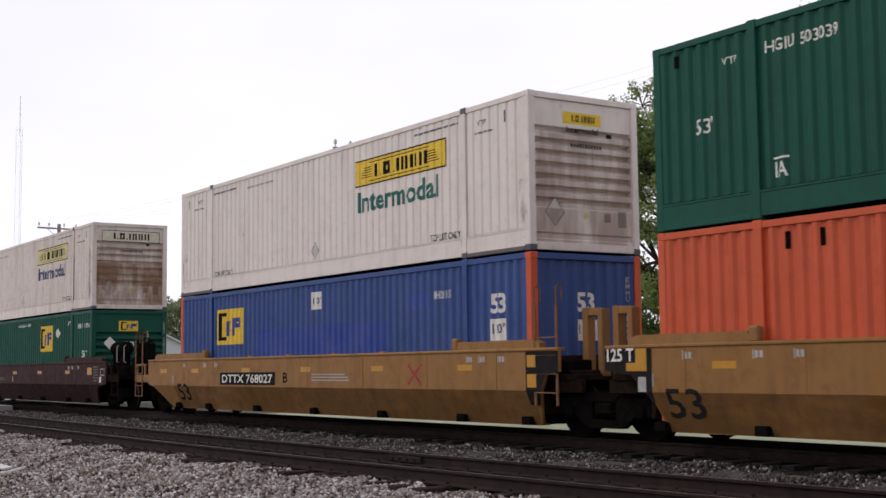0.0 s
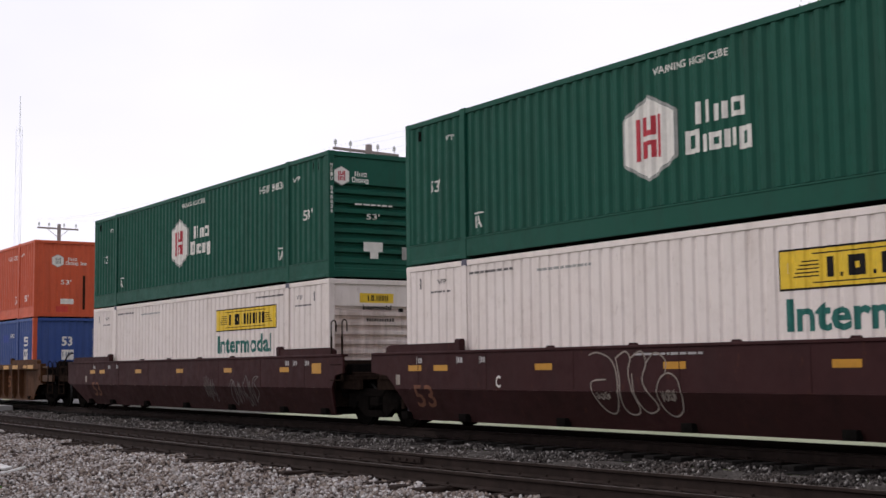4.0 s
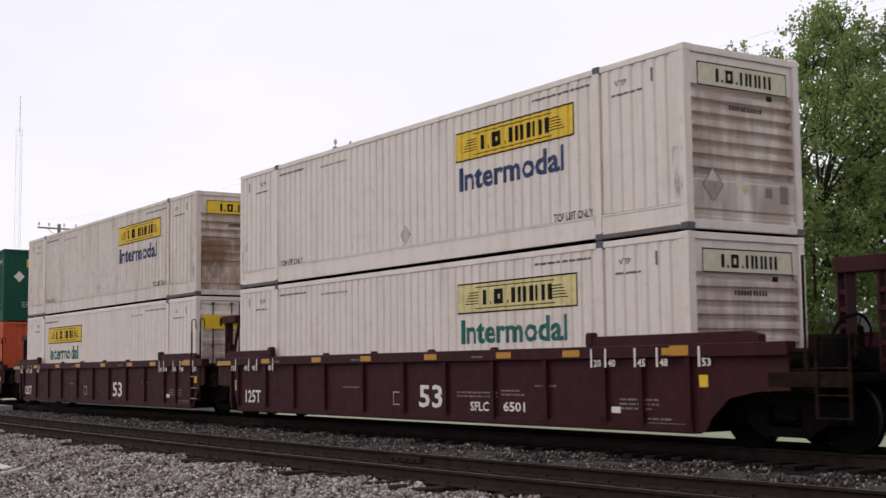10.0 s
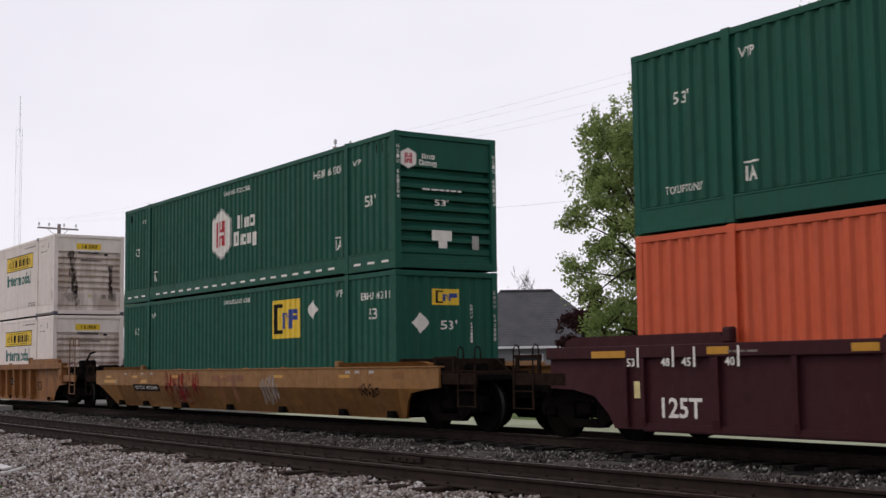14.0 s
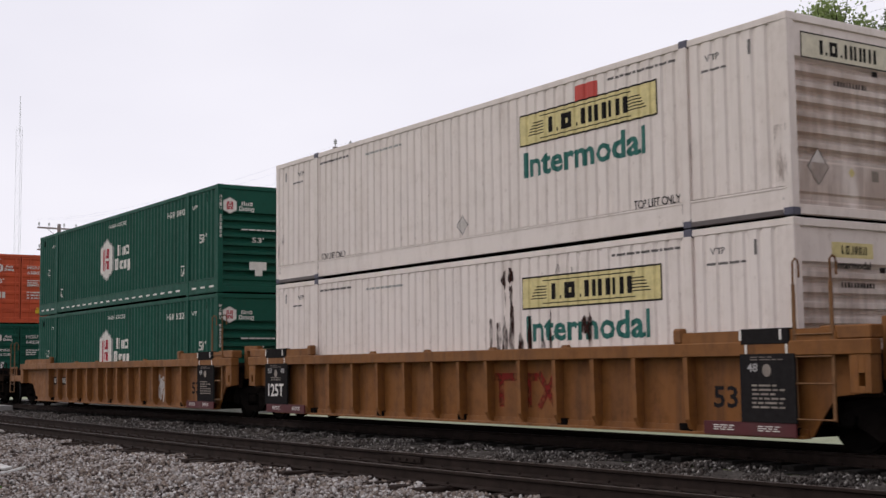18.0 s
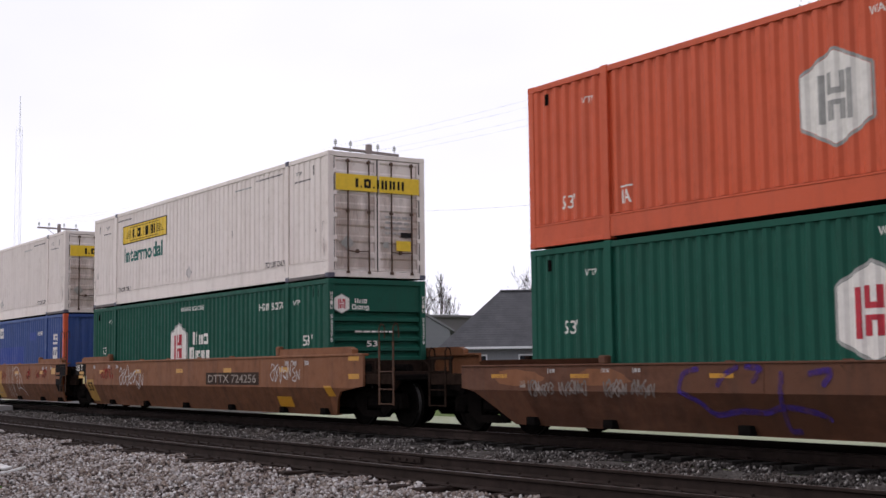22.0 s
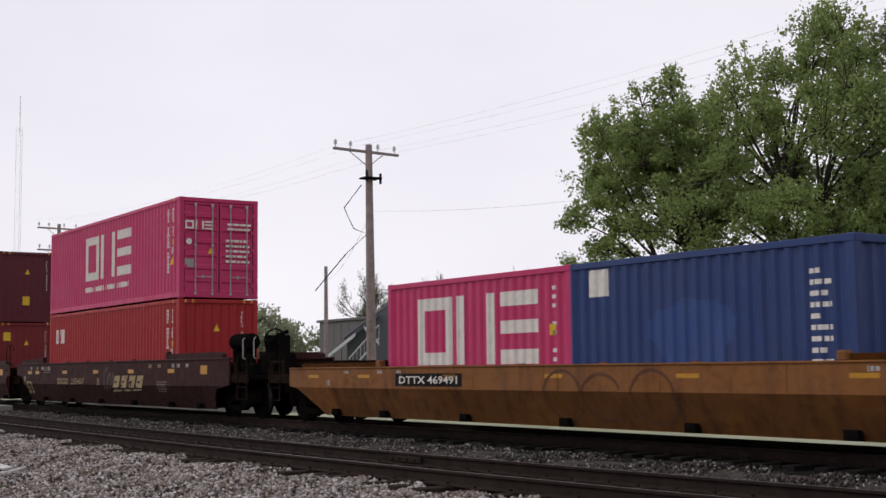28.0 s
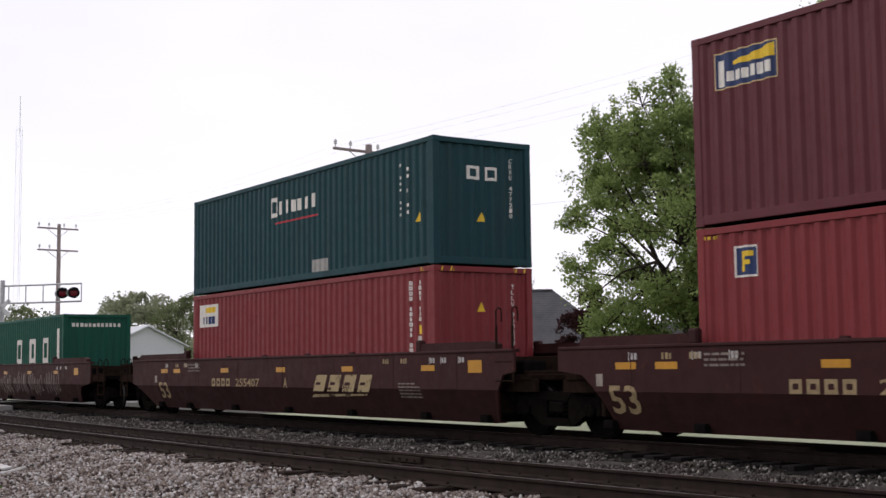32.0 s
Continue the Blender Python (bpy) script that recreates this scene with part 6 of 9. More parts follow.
# unit 5 and 6: single ribbed cars
c = unit(5, "ribbed", DIRTY_CAR, "soot-stained mustard ribbed well car", emp_box("blue", "EMHU 200017"), hub_box(ORANGE_BOX, "iso", "HGIU 637102", inc=True, label="orange-red 53-foot container with white hexagon emblem", patch=[("tag_scrawl", t_scribble(-5.6, 1.2, -3.2, 1.75, 5, w=0.02, loops=6), SOOT)]))
for x in (-8.0, -5.5, 0.0, 2.6, 5.3, 6.6, 8.6):
    decal("fresh_patch", t_rect(x - 0.35, 1.36, x + 0.35, 1.50), REFLECT, c, y=-WIDE - 0.012)
numerals("53", 4.95, 0.66, 5.85, 1.12, RUSTY_CAR, c, y=-WIDE + WEB)
for k, x in enumerate((-6.6, -4.6, -2.4, 1.4, 3.4)):
    decal("primer_patch", t_disc(x, 0.82, 0.34, 0.22, 12, 0.25, k), RUST_DARK, c, y=-WIDE + WEB)
GREEN_SOOT = stain("sooty_green_overpaint", (0.006, 0.022, 0.022), 0.9, 1.6, (1.0, 1.0, 1.0), 0.42)
dark = [("dark_patch", t_disc(-0.85, 0.50, 2.0, 0.66, 44, 0.16, 3), GREEN_SOOT, "dark overpainted patch"), ("tape", t_diamond(-3.31, 2.22, 0.40, 0.36), DECAL_SILVER)]
c = unit(6, "ribbed", MUSTARD, "mustard ribbed well car with stained panels", white_box("small", seed=12), emp_box("green", "EMHU 640711", extra=dark, film=DECAL_PALE))
decal("lettering", t_text("DTTX 656678", -5.9, 0.88, -4.3, 1.08), DECAL_DIM, c, y=-WIDE + WEB)
for k, x in enumerate((-5.5, -1.4, 3.0)):
    decal("patch", t_rect(x - 0.35, 0.42, x + 0.35, 0.58), REFLECT, c, y=-WIDE + WEB)

# units 7 to 9: maroon ribbed set
for k, low, up in ((7, white_box("sign", tint=DECAL_TEAL, seed=15, pale=True, end_pale=True), white_box("sign", tint=DECAL_NAVY, seed=16, end_pale=True)), (8, white_box("sign", front="doors", tint=DECAL_TEAL, seed=17, label="white 53-foot container with doors and yellow sign facing forward", reverse=True), white_box("sign", mat=WHITE_DIRTY, tint=DECAL_NAVY, seed=18)), (9, emp_box("orange", "211322"), emp_box("green", "EMHU 650592"))):
    c = unit(k, "ribbed", MAROON_CAR, "dark maroon ribbed well car with white lettering", low, up)
    numerals("53", 0.66 if k != 8 else 1.93, 0.46, 1.49 if k != 8 else 2.76, 0.90, DECAL_WHITE, c, y=-WIDE + 0.07)
    if k != 8:
        numerals("SFLC", 2.43, 0.43, 3.02, 0.60, DECAL_WHITE, c, y=-WIDE + 0.07)
    if k != 8:
        numerals("6501", 3.47, 0.44, 4.11, 0.61, DECAL_WHITE, c, y=-WIDE + 0.07)
    numerals("125T", -7.67 if k == 8 else -7.38, 0.43, -6.82 if k == 8 else -6.52, 0.74, DECAL_WHITE, c, y=-WIDE + 0.07)
    for x, s in ((6.0, "20"), (6.35, "40"), (7.05, "45"), (7.55, "48"), (8.45, "53")):
        decal("gauge_mark", t_rect(x, 1.20, x + 0.045, 1.50), DECAL_WHITE, c, y=-WIDE - 0.012)
        numerals(s, x + 0.08, 1.21, x + 0.26, 1.33, DECAL_WHITE, c, y=-WIDE - 0.012)
    for x, w in ((-7.83, "53"), (-7.05, "48"), (-6.60, "45"), (-5.72, "40")):
        decal("gauge_mark", t_rect(x, 1.20, x + 0.045, 1.50), DECAL_WHITE, c, y=-WIDE - 0.012)
        numerals(w, x - 0.24, 1.21, x - 0.05, 1.34, DECAL_WHITE, c, y=-WIDE - 0.012)
    decal("reflector", t_rect(-8.92, 1.35, -8.10, 1.46), REFLECT, c, "long amber reflector strip", y=-WIDE - 0.012, lift=0.006)
    decal("tag_plate", t_rect(-8.0, 0.72, -7.86, 0.98), DECAL_PALE, c, y=-WIDE + 0.07)
    for x, z, w, n in ((2.0, 0.66, 1.3, 2), (-2.4, 0.80, 0.7, 1), (4.4, 0.86, 0.6, 1), (3.4, 0.70, 0.7, 2), (6.6, 0.52, 0.9, 3), (7.25, 0.30, 0.8, 2), (-5.9, 1.38, 0.6, 1), (-1.9, 1.38, 0.6, 1), (2.6, 1.38, 0.6, 1)):
        if k == 8 and 1.5 < x < 3.5 and z < 1.0:
            continue
        decal("small_print", t_lines(x, z, x + w, z + 0.07 * n, n, int(x * 7) + k), SPRAY_FAINT, c, y=-WIDE + 0.07 if z < 1.3 else -WIDE - 0.012)
    decal("frame_mark", t_frame(-0.86 if k == 8 else -0.33, 0.49, -0.58 if k == 8 else -0.05, 0.76, 0.025), DECAL_GREY, c, y=-WIDE + 0.07)
    decal("end_plate", t_rect(7.85, 1.37, 8.25, 1.52), REFLECT, c, y=-WIDE - 0.012)
    decal("tag_plate", t_rect(8.38, 0.90, 8.56, 1.08), DECAL_YELLOW, c, y=-WIDE + 0.07)
    decal("tag_plate", t_rect(6.40, 0.48, 6.62, 0.58), DECAL_WHITE, c, y=-WIDE + 0.07)

# unit 10: yellow plated single car
c = unit(10, "smooth", YELLOW_CAR, "bright mustard-yellow plated well car with red graffiti", emp_box("green", "EMHU 643111"), hub_box(number="HGIU 661204", dashes=True))
number_panel(c, "DTTX 475345", -6.60, -4.54, 0.65, 0.85)
for k, (x, w) in enumerate(((-3.80, 0.34), (-3.16, 0.36), (-2.52, 0.36), (-1.92, 0.36))):
    decal("graffiti_letter", t_disc(x, 0.60, w, 0.30, 20, 0.10, 90 + k), RED_SPRAY, c, "fat red sprayed letter", lean=True, lift=0.005 + 0.001 * k)
for k, (x, w, h) in enumerate(((-3.95, 0.15, 0.24), (-3.62, 0.07, 0.20), (-3.36, 0.15, 0.25), (-3.02, 0.09, 0.17), (-2.78, 0.10, 0.20), (-2.38, 0.16, 0.24), (-2.02, 0.10, 0.18), (-1.74, 0.14, 0.22))):
    decal("graffiti_stroke", t_disc(x, 0.98, w, h, 16, 0.08, 100 + k), RED_SPRAY, c, lean=True, lift=0.010 + 0.0005 * k)
for x in (-3.25, -2.55):
    decal("graffiti_line", t_stroke([(x + 0.22 * math.cos(a), 0.60 + 0.20 * math.sin(a)) for a in np.linspace(0.3, 5.0, 16)], 0.03), SPRAY_FAINT, c, "pale sprayed line", lean=True, lift=0.016)
decal("trim_stripe", t_join(t_rect(-0.8, 0.94, 1.2, 1.10), t_rect(-0.4, 0.42, -0.15, 0.94), t_rect(0.45, 0.42, 0.70, 0.94)), RUSTY_CAR, c, lean=True)
scribbles(c, 2.1, 3.2, 0.34, 1.18, SPRAY_WORN, 73, 1, 0.05, 3)
scribbles(c, 6.9, 7.9, 0.62, 0.92, SPRAY_BLACK, 75, 1, 0.025, 4)
decal("fresh_patch", t_poly([(-9.16, 0.88), (-8.15, 0.88), (-8.05, 0.98), (-9.14, 0.97)]), REFLECT, c)
decal("fresh_patch", t_poly([(-6.0, 0.88), (-5.48, 0.88), (-5.50, 0.99), (-5.96, 0.97)]), REFLECT, c)
for x in (-7.9, -7.3, -6.75, -6.25, -5.1):
    decal("worn_patch", t_rect(x, 1.04, x + 0.14, 1.19), RUST_FAINT, c, "rubbed rusty patch")

# units 11 to 13: mustard ribbed set
soot = []
r = random.Random(3)
for k in range(9):
    z = 2.15 - 0.21 * k
    soot.append(("soot_run", t_disc(-0.66 + 0.02 * k + r.uniform(-0.03, 0.03), z, 0.10 + 0.05 * r.random(), 0.17, 14, 0.3, k), SOOT_STAIN))
for k in range(6):
    soot.append(("soot_run", t_disc(0.78 + r.uniform(-0.04, 0.04), 1.7 - 0.2 * k, 0.06 + 0.04 * r.random(), 0.14, 12, 0.3, 20 + k), SOOT_STAIN))
box = white_box("small", seed=21, label="white 53-foot container with black soot runs on its end")
for nm, sh, m, *_ in soot:
    part(nm, laid(sh, 16.154 / 2 - 0.043, facing="end"), m, box, "black soot run")
c = unit(11, "ribbed", MUSTARD_CLEAN, "mustard ribbed well car with rusty panels", white_box("small", seed=22), box)
decal("number_panel", t_rect(2.3, 0.76, 4.0, 1.02), DECAL_BLACK, c, y=-WIDE + WEB)
decal("lettering", t_text("TTAX 75504", 2.38, 0.80, 3.92, 0.98), DECAL_GREY, c, y=-WIDE + WEB, lift=0.008)
numerals("53", 6.50, 0.58, 7.0, 0.90, DECAL_BLACK, c, y=-WIDE + WEB)
c11 = c
# narrow rust runs down the troughs of the sheet: place, foot, head, half width
drips = [("rust_drip", t_disc(x, (z0 + z1) / 2, w, (z1 - z0) / 2, 18, 0.35, 200 + k), DRIP_RUST, "", 0.009) for k, (x, z0, z1, w) in enumerate((
    (0.82, 1.05, 1.79, 0.05), (1.06, 1.00, 1.71, 0.08), (1.24, 2.26, 2.62, 0.07), (1.27, 1.90, 2.24, 0.03), (1.25, 1.00, 1.78, 0.09), (1.44, 2.36, 2.63, 0.07), (1.44, 2.00, 2.34, 0.035), (1.46, 1.00, 1.97, 0.07),
    (1.73, 1.00, 1.42, 0.08), (1.98, 1.00, 1.70, 0.05), (2.36, 1.00, 1.36, 0.08), (2.57, 1.00, 1.80, 0.03), (2.81, 2.43, 2.60, 0.05), (3.21, 2.44, 2.54, 0.03), (3.50, 1.38, 1.68, 0.09), (3.64, 1.00, 1.76, 0.06), (2.37, 2.40, 2.52, 0.03)))]
c = unit(12, "ribbed", MUSTARD_CLEAN, "mustard ribbed well car with a black data panel", white_box("small", seed=23, extra=drips, label="white 53-foot container with dark rust drips and yellow sign", pale=True), white_box("sign", tint=DECAL_TEAL, seed=24, pale=True, end_pale=True, extra=[("primer_patch", t_rect(3.35, 2.44, 3.95, 2.70), PATCH_RED)]))
for k, sh in enumerate((t_join(t_rect(0.85, 0.98, 1.62, 1.12), t_rect(1.13, 0.52, 1.29, 0.98)), t_join(t_rect(1.64, 0.98, 2.28, 1.12), t_rect(1.96, 0.52, 2.10, 0.98)), t_stroke([(2.32, 0.52), (2.80, 1.12)], 0.13), t_stroke([(2.32, 1.12), (2.80, 0.52)], 0.13))):
    decal("faded_mark", sh, RED_MIST, c, "faded red block mark", y=-WIDE + WEB, lift=0.004 + 0.001 * k)
c2 = unit(13, "ribbed", MUSTARD_CLEAN, "mustard ribbed well car with a black data panel", hub_box(number="HGIU 562420", dashes=False), hub_box(number="HGIU 508108", dashes=True))
decal("graffiti", t_scribble(4.05, 0.36, 4.60, 1.20, 17, w=0.05, loops=3), SPRAY_WHITE, c2, "white sprayed scrawl", y=-WIDE + WEB)
decal("number_panel", t_rect(-6.0, 0.80, -4.15, 1.06), DECAL_BLACK, c2, y=-WIDE + WEB)
decal("lettering", t_text("DTTX 789216", -5.9, 0.84, -4.25, 1.02), DECAL_WHITE, c2, y=-WIDE + WEB, lift=0.008)
def data_panel(q, a, b, weight):
    """A black plate bolted over the side from the chord to the sill, with white print and gauge marks."""
    part("data_panel", Geo().box(a, -WIDE - 0.022, 0.42, b, -WIDE + 0.02, 1.37, 0.004), DECAL_BLACK, q, "black data panel with white print")
    part("chord_wrap", Geo().box(a + 0.02, -WIDE - 0.018, 1.50, b - 0.10, -WIDE + 0.12, 1.72, 0.01), DECAL_BLACK, q, "black painted chord")
    mid, front = (a + b) / 2, a > 0
    y = -WIDE - 0.022
    if weight:
        numerals(weight, a + 0.18, 0.60, b - 0.16, 0.90, DECAL_WHITE, q, y=y)
        numerals("53", a + 0.16, 1.14, a + 0.36, 1.26, DECAL_GREY, q, y=y)
        numerals("48", b - 0.32, 1.14, b - 0.12, 1.26, DECAL_GREY, q, y=y)
        decal("small_print", t_lines(mid - 0.25, 0.96, mid + 0.25, 1.06, 2, 7), SPRAY_WORN, q, y=y)
    else:
        numerals("48", a + 0.14, 1.12, a + 0.34, 1.24, DECAL_GREY, q, y=y)
        decal("small_print", t_lines(a + 0.22, 0.60, b - 0.18, 0.96, 6, 8), SPRAY_WORN, q, y=y)
    decal("round_seal", t_disc(mid, 1.14, 0.08, 0.09, 18), SPRAY_WORN, q, y=y)
    decal("small_print", t_lines(mid - 0.3, 1.27, mid + 0.3, 1.34, 2, 9), SPRAY_FAINT, q, y=y)
    for x in (a + 0.10, b - 0.16):
        decal("gauge_mark", t_rect(x, 1.37, x + 0.045, 1.50), DECAL_WHITE, q, y=-WIDE - 0.014)
        decal("gauge_mark", t_rect(x - 0.10, 1.56, x - 0.055, 1.70), DECAL_WHITE, q, y=-WIDE - 0.018)
    lo, hi = (a - 0.75, b - 0.02) if front else (a + 0.05, b + 0.85)
    part("red_sill", Geo().box(lo, -WIDE - 0.012, 0.23, hi, -WIDE + 0.02, 0.42, 0.004), RED_SILL, q, "dark red sill plate")
    for x in (mid, (a - 0.35) if front else (b + 0.45)):
        decal("small_print", t_lines(x - 0.2, 0.29, x + 0.2, 0.38, 3, 3), DECAL_WHITE, q, y=-WIDE - 0.012)


data_panel(c11, -7.95, -6.72, "125T")
data_panel(c, 7.22, 8.22, "")
data_panel(c, -8.15, -7.00, "125T")
data_panel(c2, 7.32, 8.40, "")
for q in (c, c2):
    numerals("53", 6.50, 0.60, 6.98, 0.92, DECAL_BLACK, q, y=-WIDE + WEB)

# unit 14: rust-brown plated single car
c = unit(14, "smooth", RUST_DARK, "rust-brown plated well car with faded violet graffiti", hub_box(front="doors", number="HGIU 642380", label="dark green 53-foot container with doors facing forward"), hub_box(ORANGE_BOX, "doors", "HGIU 638020", inc=True, label="orange-red 53-foot container with doors facing forward"))
for k, pts in enumerate(([(-4.17, 0.88), (-4.08, 1.09), (-3.79, 1.17)], [(-4.17, 0.83), (-3.81, 0.68), (-3.53, 0.50), (-3.04, 0.56), (-2.57, 0.55), (-2.19, 0.63), (-1.70, 0.57), (-1.47, 0.48)], [(-3.37, 0.94), (-3.24, 1.08), (-3.0, 1.18)], [(-2.81, 1.19), (-2.55, 1.16), (-2.69, 0.99)], [(-2.17, 1.09), (-2.23, 0.37), (-2.05, 0.30)], [(-1.67, 1.09), (-1.32, 1.13), (-1.44, 0.95)])):
    decal("graffiti", t_curve(pts, 0.085), VIOLET_MIST, c, "faded violet sprayed line", lean=True, lift=0.007 + 0.001 * k)
scribbles(c, -7.9, -6.2, 0.72, 1.02, SPRAY_FAINT, 43, 2, 0.03, 5)
scribbles(c, -5.9, -4.6, 0.72, 1.04, SPRAY_FAINT, 45, 2, 0.03, 4)
for k, x in enumerate((-8.2, -6.0, 0.4, 3.0, 4.6, 6.8)):
    decal("paint_patch", t_disc(x, 1.04, 0.7, 0.14, 16, 0.2, 60 + k), RUSTY_CAR, c)
decal("fresh_patch", t_poly([(1.62, 0.85), (2.58, 0.85), (2.44, 1.17), (2.16, 1.15), (2.05, 0.98)]), FADED_YELLOW, c, "patch of old yellow paint", lift=0.006)
decal("worn_patch", t_poly([(-0.98, 0.98), (-1.17, 1.21), (1.32, 1.21), (1.05, 0.98), (-0.20, 0.99)]), RUST_FAINT, c, "rubbed rusty patch", lift=0.007)
scribbles(c, 2.75, 5.0, 0.86, 1.18, SPRAY_FAINT, 47, 2, 0.03, 5)

# units 15 to 17: rust-orange plated set
c = unit(15, "smooth", RUSTY_CAR, "rust-orange plated well car with white graffiti", hub_box(number="HGIU 562378"), white_box("sign", front="doors", tint=DECAL_TEAL, seed=26, reverse=True))
number_panel(c, "DTTX 724256", 1.74, 4.95, worn=True)
scribbles(c, -4.9, -2.5, 0.72, 1.46, SPRAY_WHITE, 33, 1, 0.03, 5)
scribbles(c, -6.6, -5.2, 1.0, 1.36, RED_MIST, 94, 1, 0.05, 4)
scribbles(c, 5.6, 7.4, 0.90, 1.42, SPRAY_WHITE, 35, 1, 0.024, 5)
decal("data_patch", t_rect(5.75, 0.36, 6.5, 0.60), REFLECT, c, lean=True)
PLATES = [c]
for z in (1.40, 1.01):
    decal("reflector", t_rect(9.38, z, 9.84, z + 0.11), REFLECT, c, "amber reflector strip", lift=0.006)
decal("fresh_patch", t_poly([(8.25, 0.86), (8.60, 0.86), (8.70, 0.63), (8.36, 0.63)]), REFLECT, c, lean=True, lift=0.006)
c = unit(16, "smooth", RUSTY_CAR, "rust-orange plated well car with a faded yellow mark", emp_box("blue", "EMHU 218160"), white_box("sign", front="doors", tint=DECAL_NAVY, seed=27, reverse=True))
decal("sign_panel", t_poly([(-1.64, 0.27), (1.01, 0.27), (1.02, 1.30), (-1.68, 1.30)]), FADED_YELLOW, c, "faded yellow panel with dark red block mark", lean=True)
decal("sign_mark", t_join(t_rect(-1.62, 1.08, -0.38, 1.24), t_rect(-1.46, 0.64, -1.28, 1.08), t_rect(-0.89, 0.64, -0.71, 1.08), t_stroke([(-0.38, 1.22), (-0.19, 0.93), (-0.42, 0.65)], 0.13), t_stroke([(0.29, 1.22), (0.06, 0.93), (0.29, 0.65)], 0.22)), DULL_RED, c, "dark red block mark", lean=True, lift=0.008)
decal("sign_mark", t_stroke([(-0.22, 1.22), (-0.03, 0.93), (-0.26, 0.65)], 0.05), DECAL_BLACK, c, lean=True, lift=0.008)
scribbles(c, -2.5, -1.75, 0.95, 1.28, RED_MIST, 63, 1, 0.035, 3)
scribbles(c, 0.95, 1.70, 0.95, 1.32, RED_MIST, 65, 1, 0.035, 3)
decal("graffiti", t_join(t_stroke([(-1.2, 0.47), (-1.1, 0.44), (0.75, 0.46)], 0.022), t_stroke([(-0.8, 0.70), (-0.8, 0.45)], 0.018), t_stroke([(-0.35, 0.75), (-0.30, 0.45)], 0.018), t_stroke([(0.3, 0.85), (0.5, 0.40)], 0.022)), SPRAY_FAINT, c, "thin white scrawl", lean=True, lift=0.010)
for x, dx in ((1.80, 0.10), (2.02, 0.15), (2.22, -0.06), (2.50, 0.10)):
    decal("graffiti", t_curve([(x, 1.46), (x - 0.06, 1.0), (x, 0.6), (x + dx, 0.32)], 0.03), SPRAY_DRIP, c, "white paint drip", lean=True, lift=0.007)
for k, pts in enumerate(([(2.55, 1.46), (2.62, 0.95), (2.50, 0.35)], [(2.62, 1.30), (3.05, 1.44), (3.42, 1.30), (3.55, 0.98), (3.46, 0.62)], [(2.90, 1.10), (3.10, 1.20), (3.22, 1.02), (3.16, 0.55)], [(3.22, 0.62), (3.60, 0.66), (3.95, 0.52), (4.02, 0.38)], [(3.62, 1.20), (3.86, 0.92), (3.94, 0.66)])):
    decal("graffiti", t_curve(pts, 0.028), SPRAY_WHITE, c, "thin white sprayed outline", lean=True, lift=0.008 + 0.001 * k)
for k, x in enumerate((4.4, 5.6, 6.4)):
    scribbles(c, x, x + 0.6, 0.98, 1.36, RED_MIST, 91 + k, 1, 0.05, 2)
scribbles(c, -6.6, -5.2, 0.9, 1.4, SPRAY_WHITE, 38, 1, 0.022, 4)
PLATES.append(c)
decal("end_plate", t_rect(7.47, 1.16, 7.92, 1.37), REFLECT, c, "amber reflector plate", lift=0.006)
end_paint(c, DECAL_BLACK, True, 7.98, end_profile("smooth", RUSTY_CAR, False, True))
decal("reflector", t_join(t_rect(8.02, 1.14, 8.44, 1.22), t_rect(8.02, 1.00, 8.44, 1.09)), RUSTY_CAR, c, lift=0.010)
c = unit(17, "smooth", RUSTY_CAR, "rust-orange plated well car with large pink and white graffiti", hub_box(LIME_BOX, "doors", "", label="light green 53-foot container with dark green doors and hexagon emblem"), hub_box(number="HGIU 650759"))
number_panel(c, "DTTX 724256", -4.95, -1.78, 0.80, 1.10, worn=True)
scribbles(c, -5.1, 0.6, 1.12, 1.46, SPRAY_FAINT, 41, 4, 0.025, 5)
for k, (x, z, rx, rz) in enumerate(((0.62, 0.82, 0.42, 0.30), (0.70, 1.24, 0.26, 0.14), (5.75, 1.22, 0.42, 0.30), (6.15, 1.02, 0.50, 0.24), (6.62, 0.62, 0.26, 0.28))):
    decal("graffiti_cloud", t_disc(x, z, rx, rz, 22, 0.14, 70 + k), SPRAY_BLUE, c, "sky blue sprayed cloud", lean=True, lift=0.004 + 0.0008 * k)
for k, (x, z, rr) in enumerate(((0.03, 0.74, 0.21), (7.07, 0.74, 0.22), (0.64, 1.28, 0.09), (6.17, 1.17, 0.10))):
    decal("graffiti_dot", t_disc(x, z, rr, rr * 0.8, 18, 0.06, 80 + k), SPRAY_DARKBLUE, c, lean=True, lift=0.009)
LETTER_B = [[(1.56, 1.24), (1.62, 1.34), (2.00, 1.38), (2.20, 1.28), (2.10, 1.13), (1.88, 1.04), (2.22, 0.92), (2.26, 0.64), (2.03, 0.46), (1.68, 0.58), (1.35, 0.76), (1.02, 0.80), (0.98, 0.60), (1.12, 0.44)], [(1.66, 1.20), (1.80, 0.66)]]
LETTER_U = [[(2.60, 1.34), (2.74, 0.70), (2.93, 0.46), (3.16, 0.60), (3.20, 1.34)]]
LETTER_E = [[(4.18, 1.36), (3.68, 1.34), (3.72, 0.78), (3.95, 0.50), (4.26, 0.49), (4.38, 0.68)], [(3.78, 0.95), (4.18, 1.00)]]
LETTER_R = [[(4.64, 1.34), (4.76, 0.88), (4.82, 0.46)], [(4.64, 1.36), (5.02, 1.38), (5.14, 1.18), (5.00, 0.97), (4.82, 0.90)], [(4.98, 0.88), (5.40, 0.56), (5.77, 0.45), (6.10, 0.48), (6.18, 0.64), (6.02, 0.72)]]
z_lift = 0.011
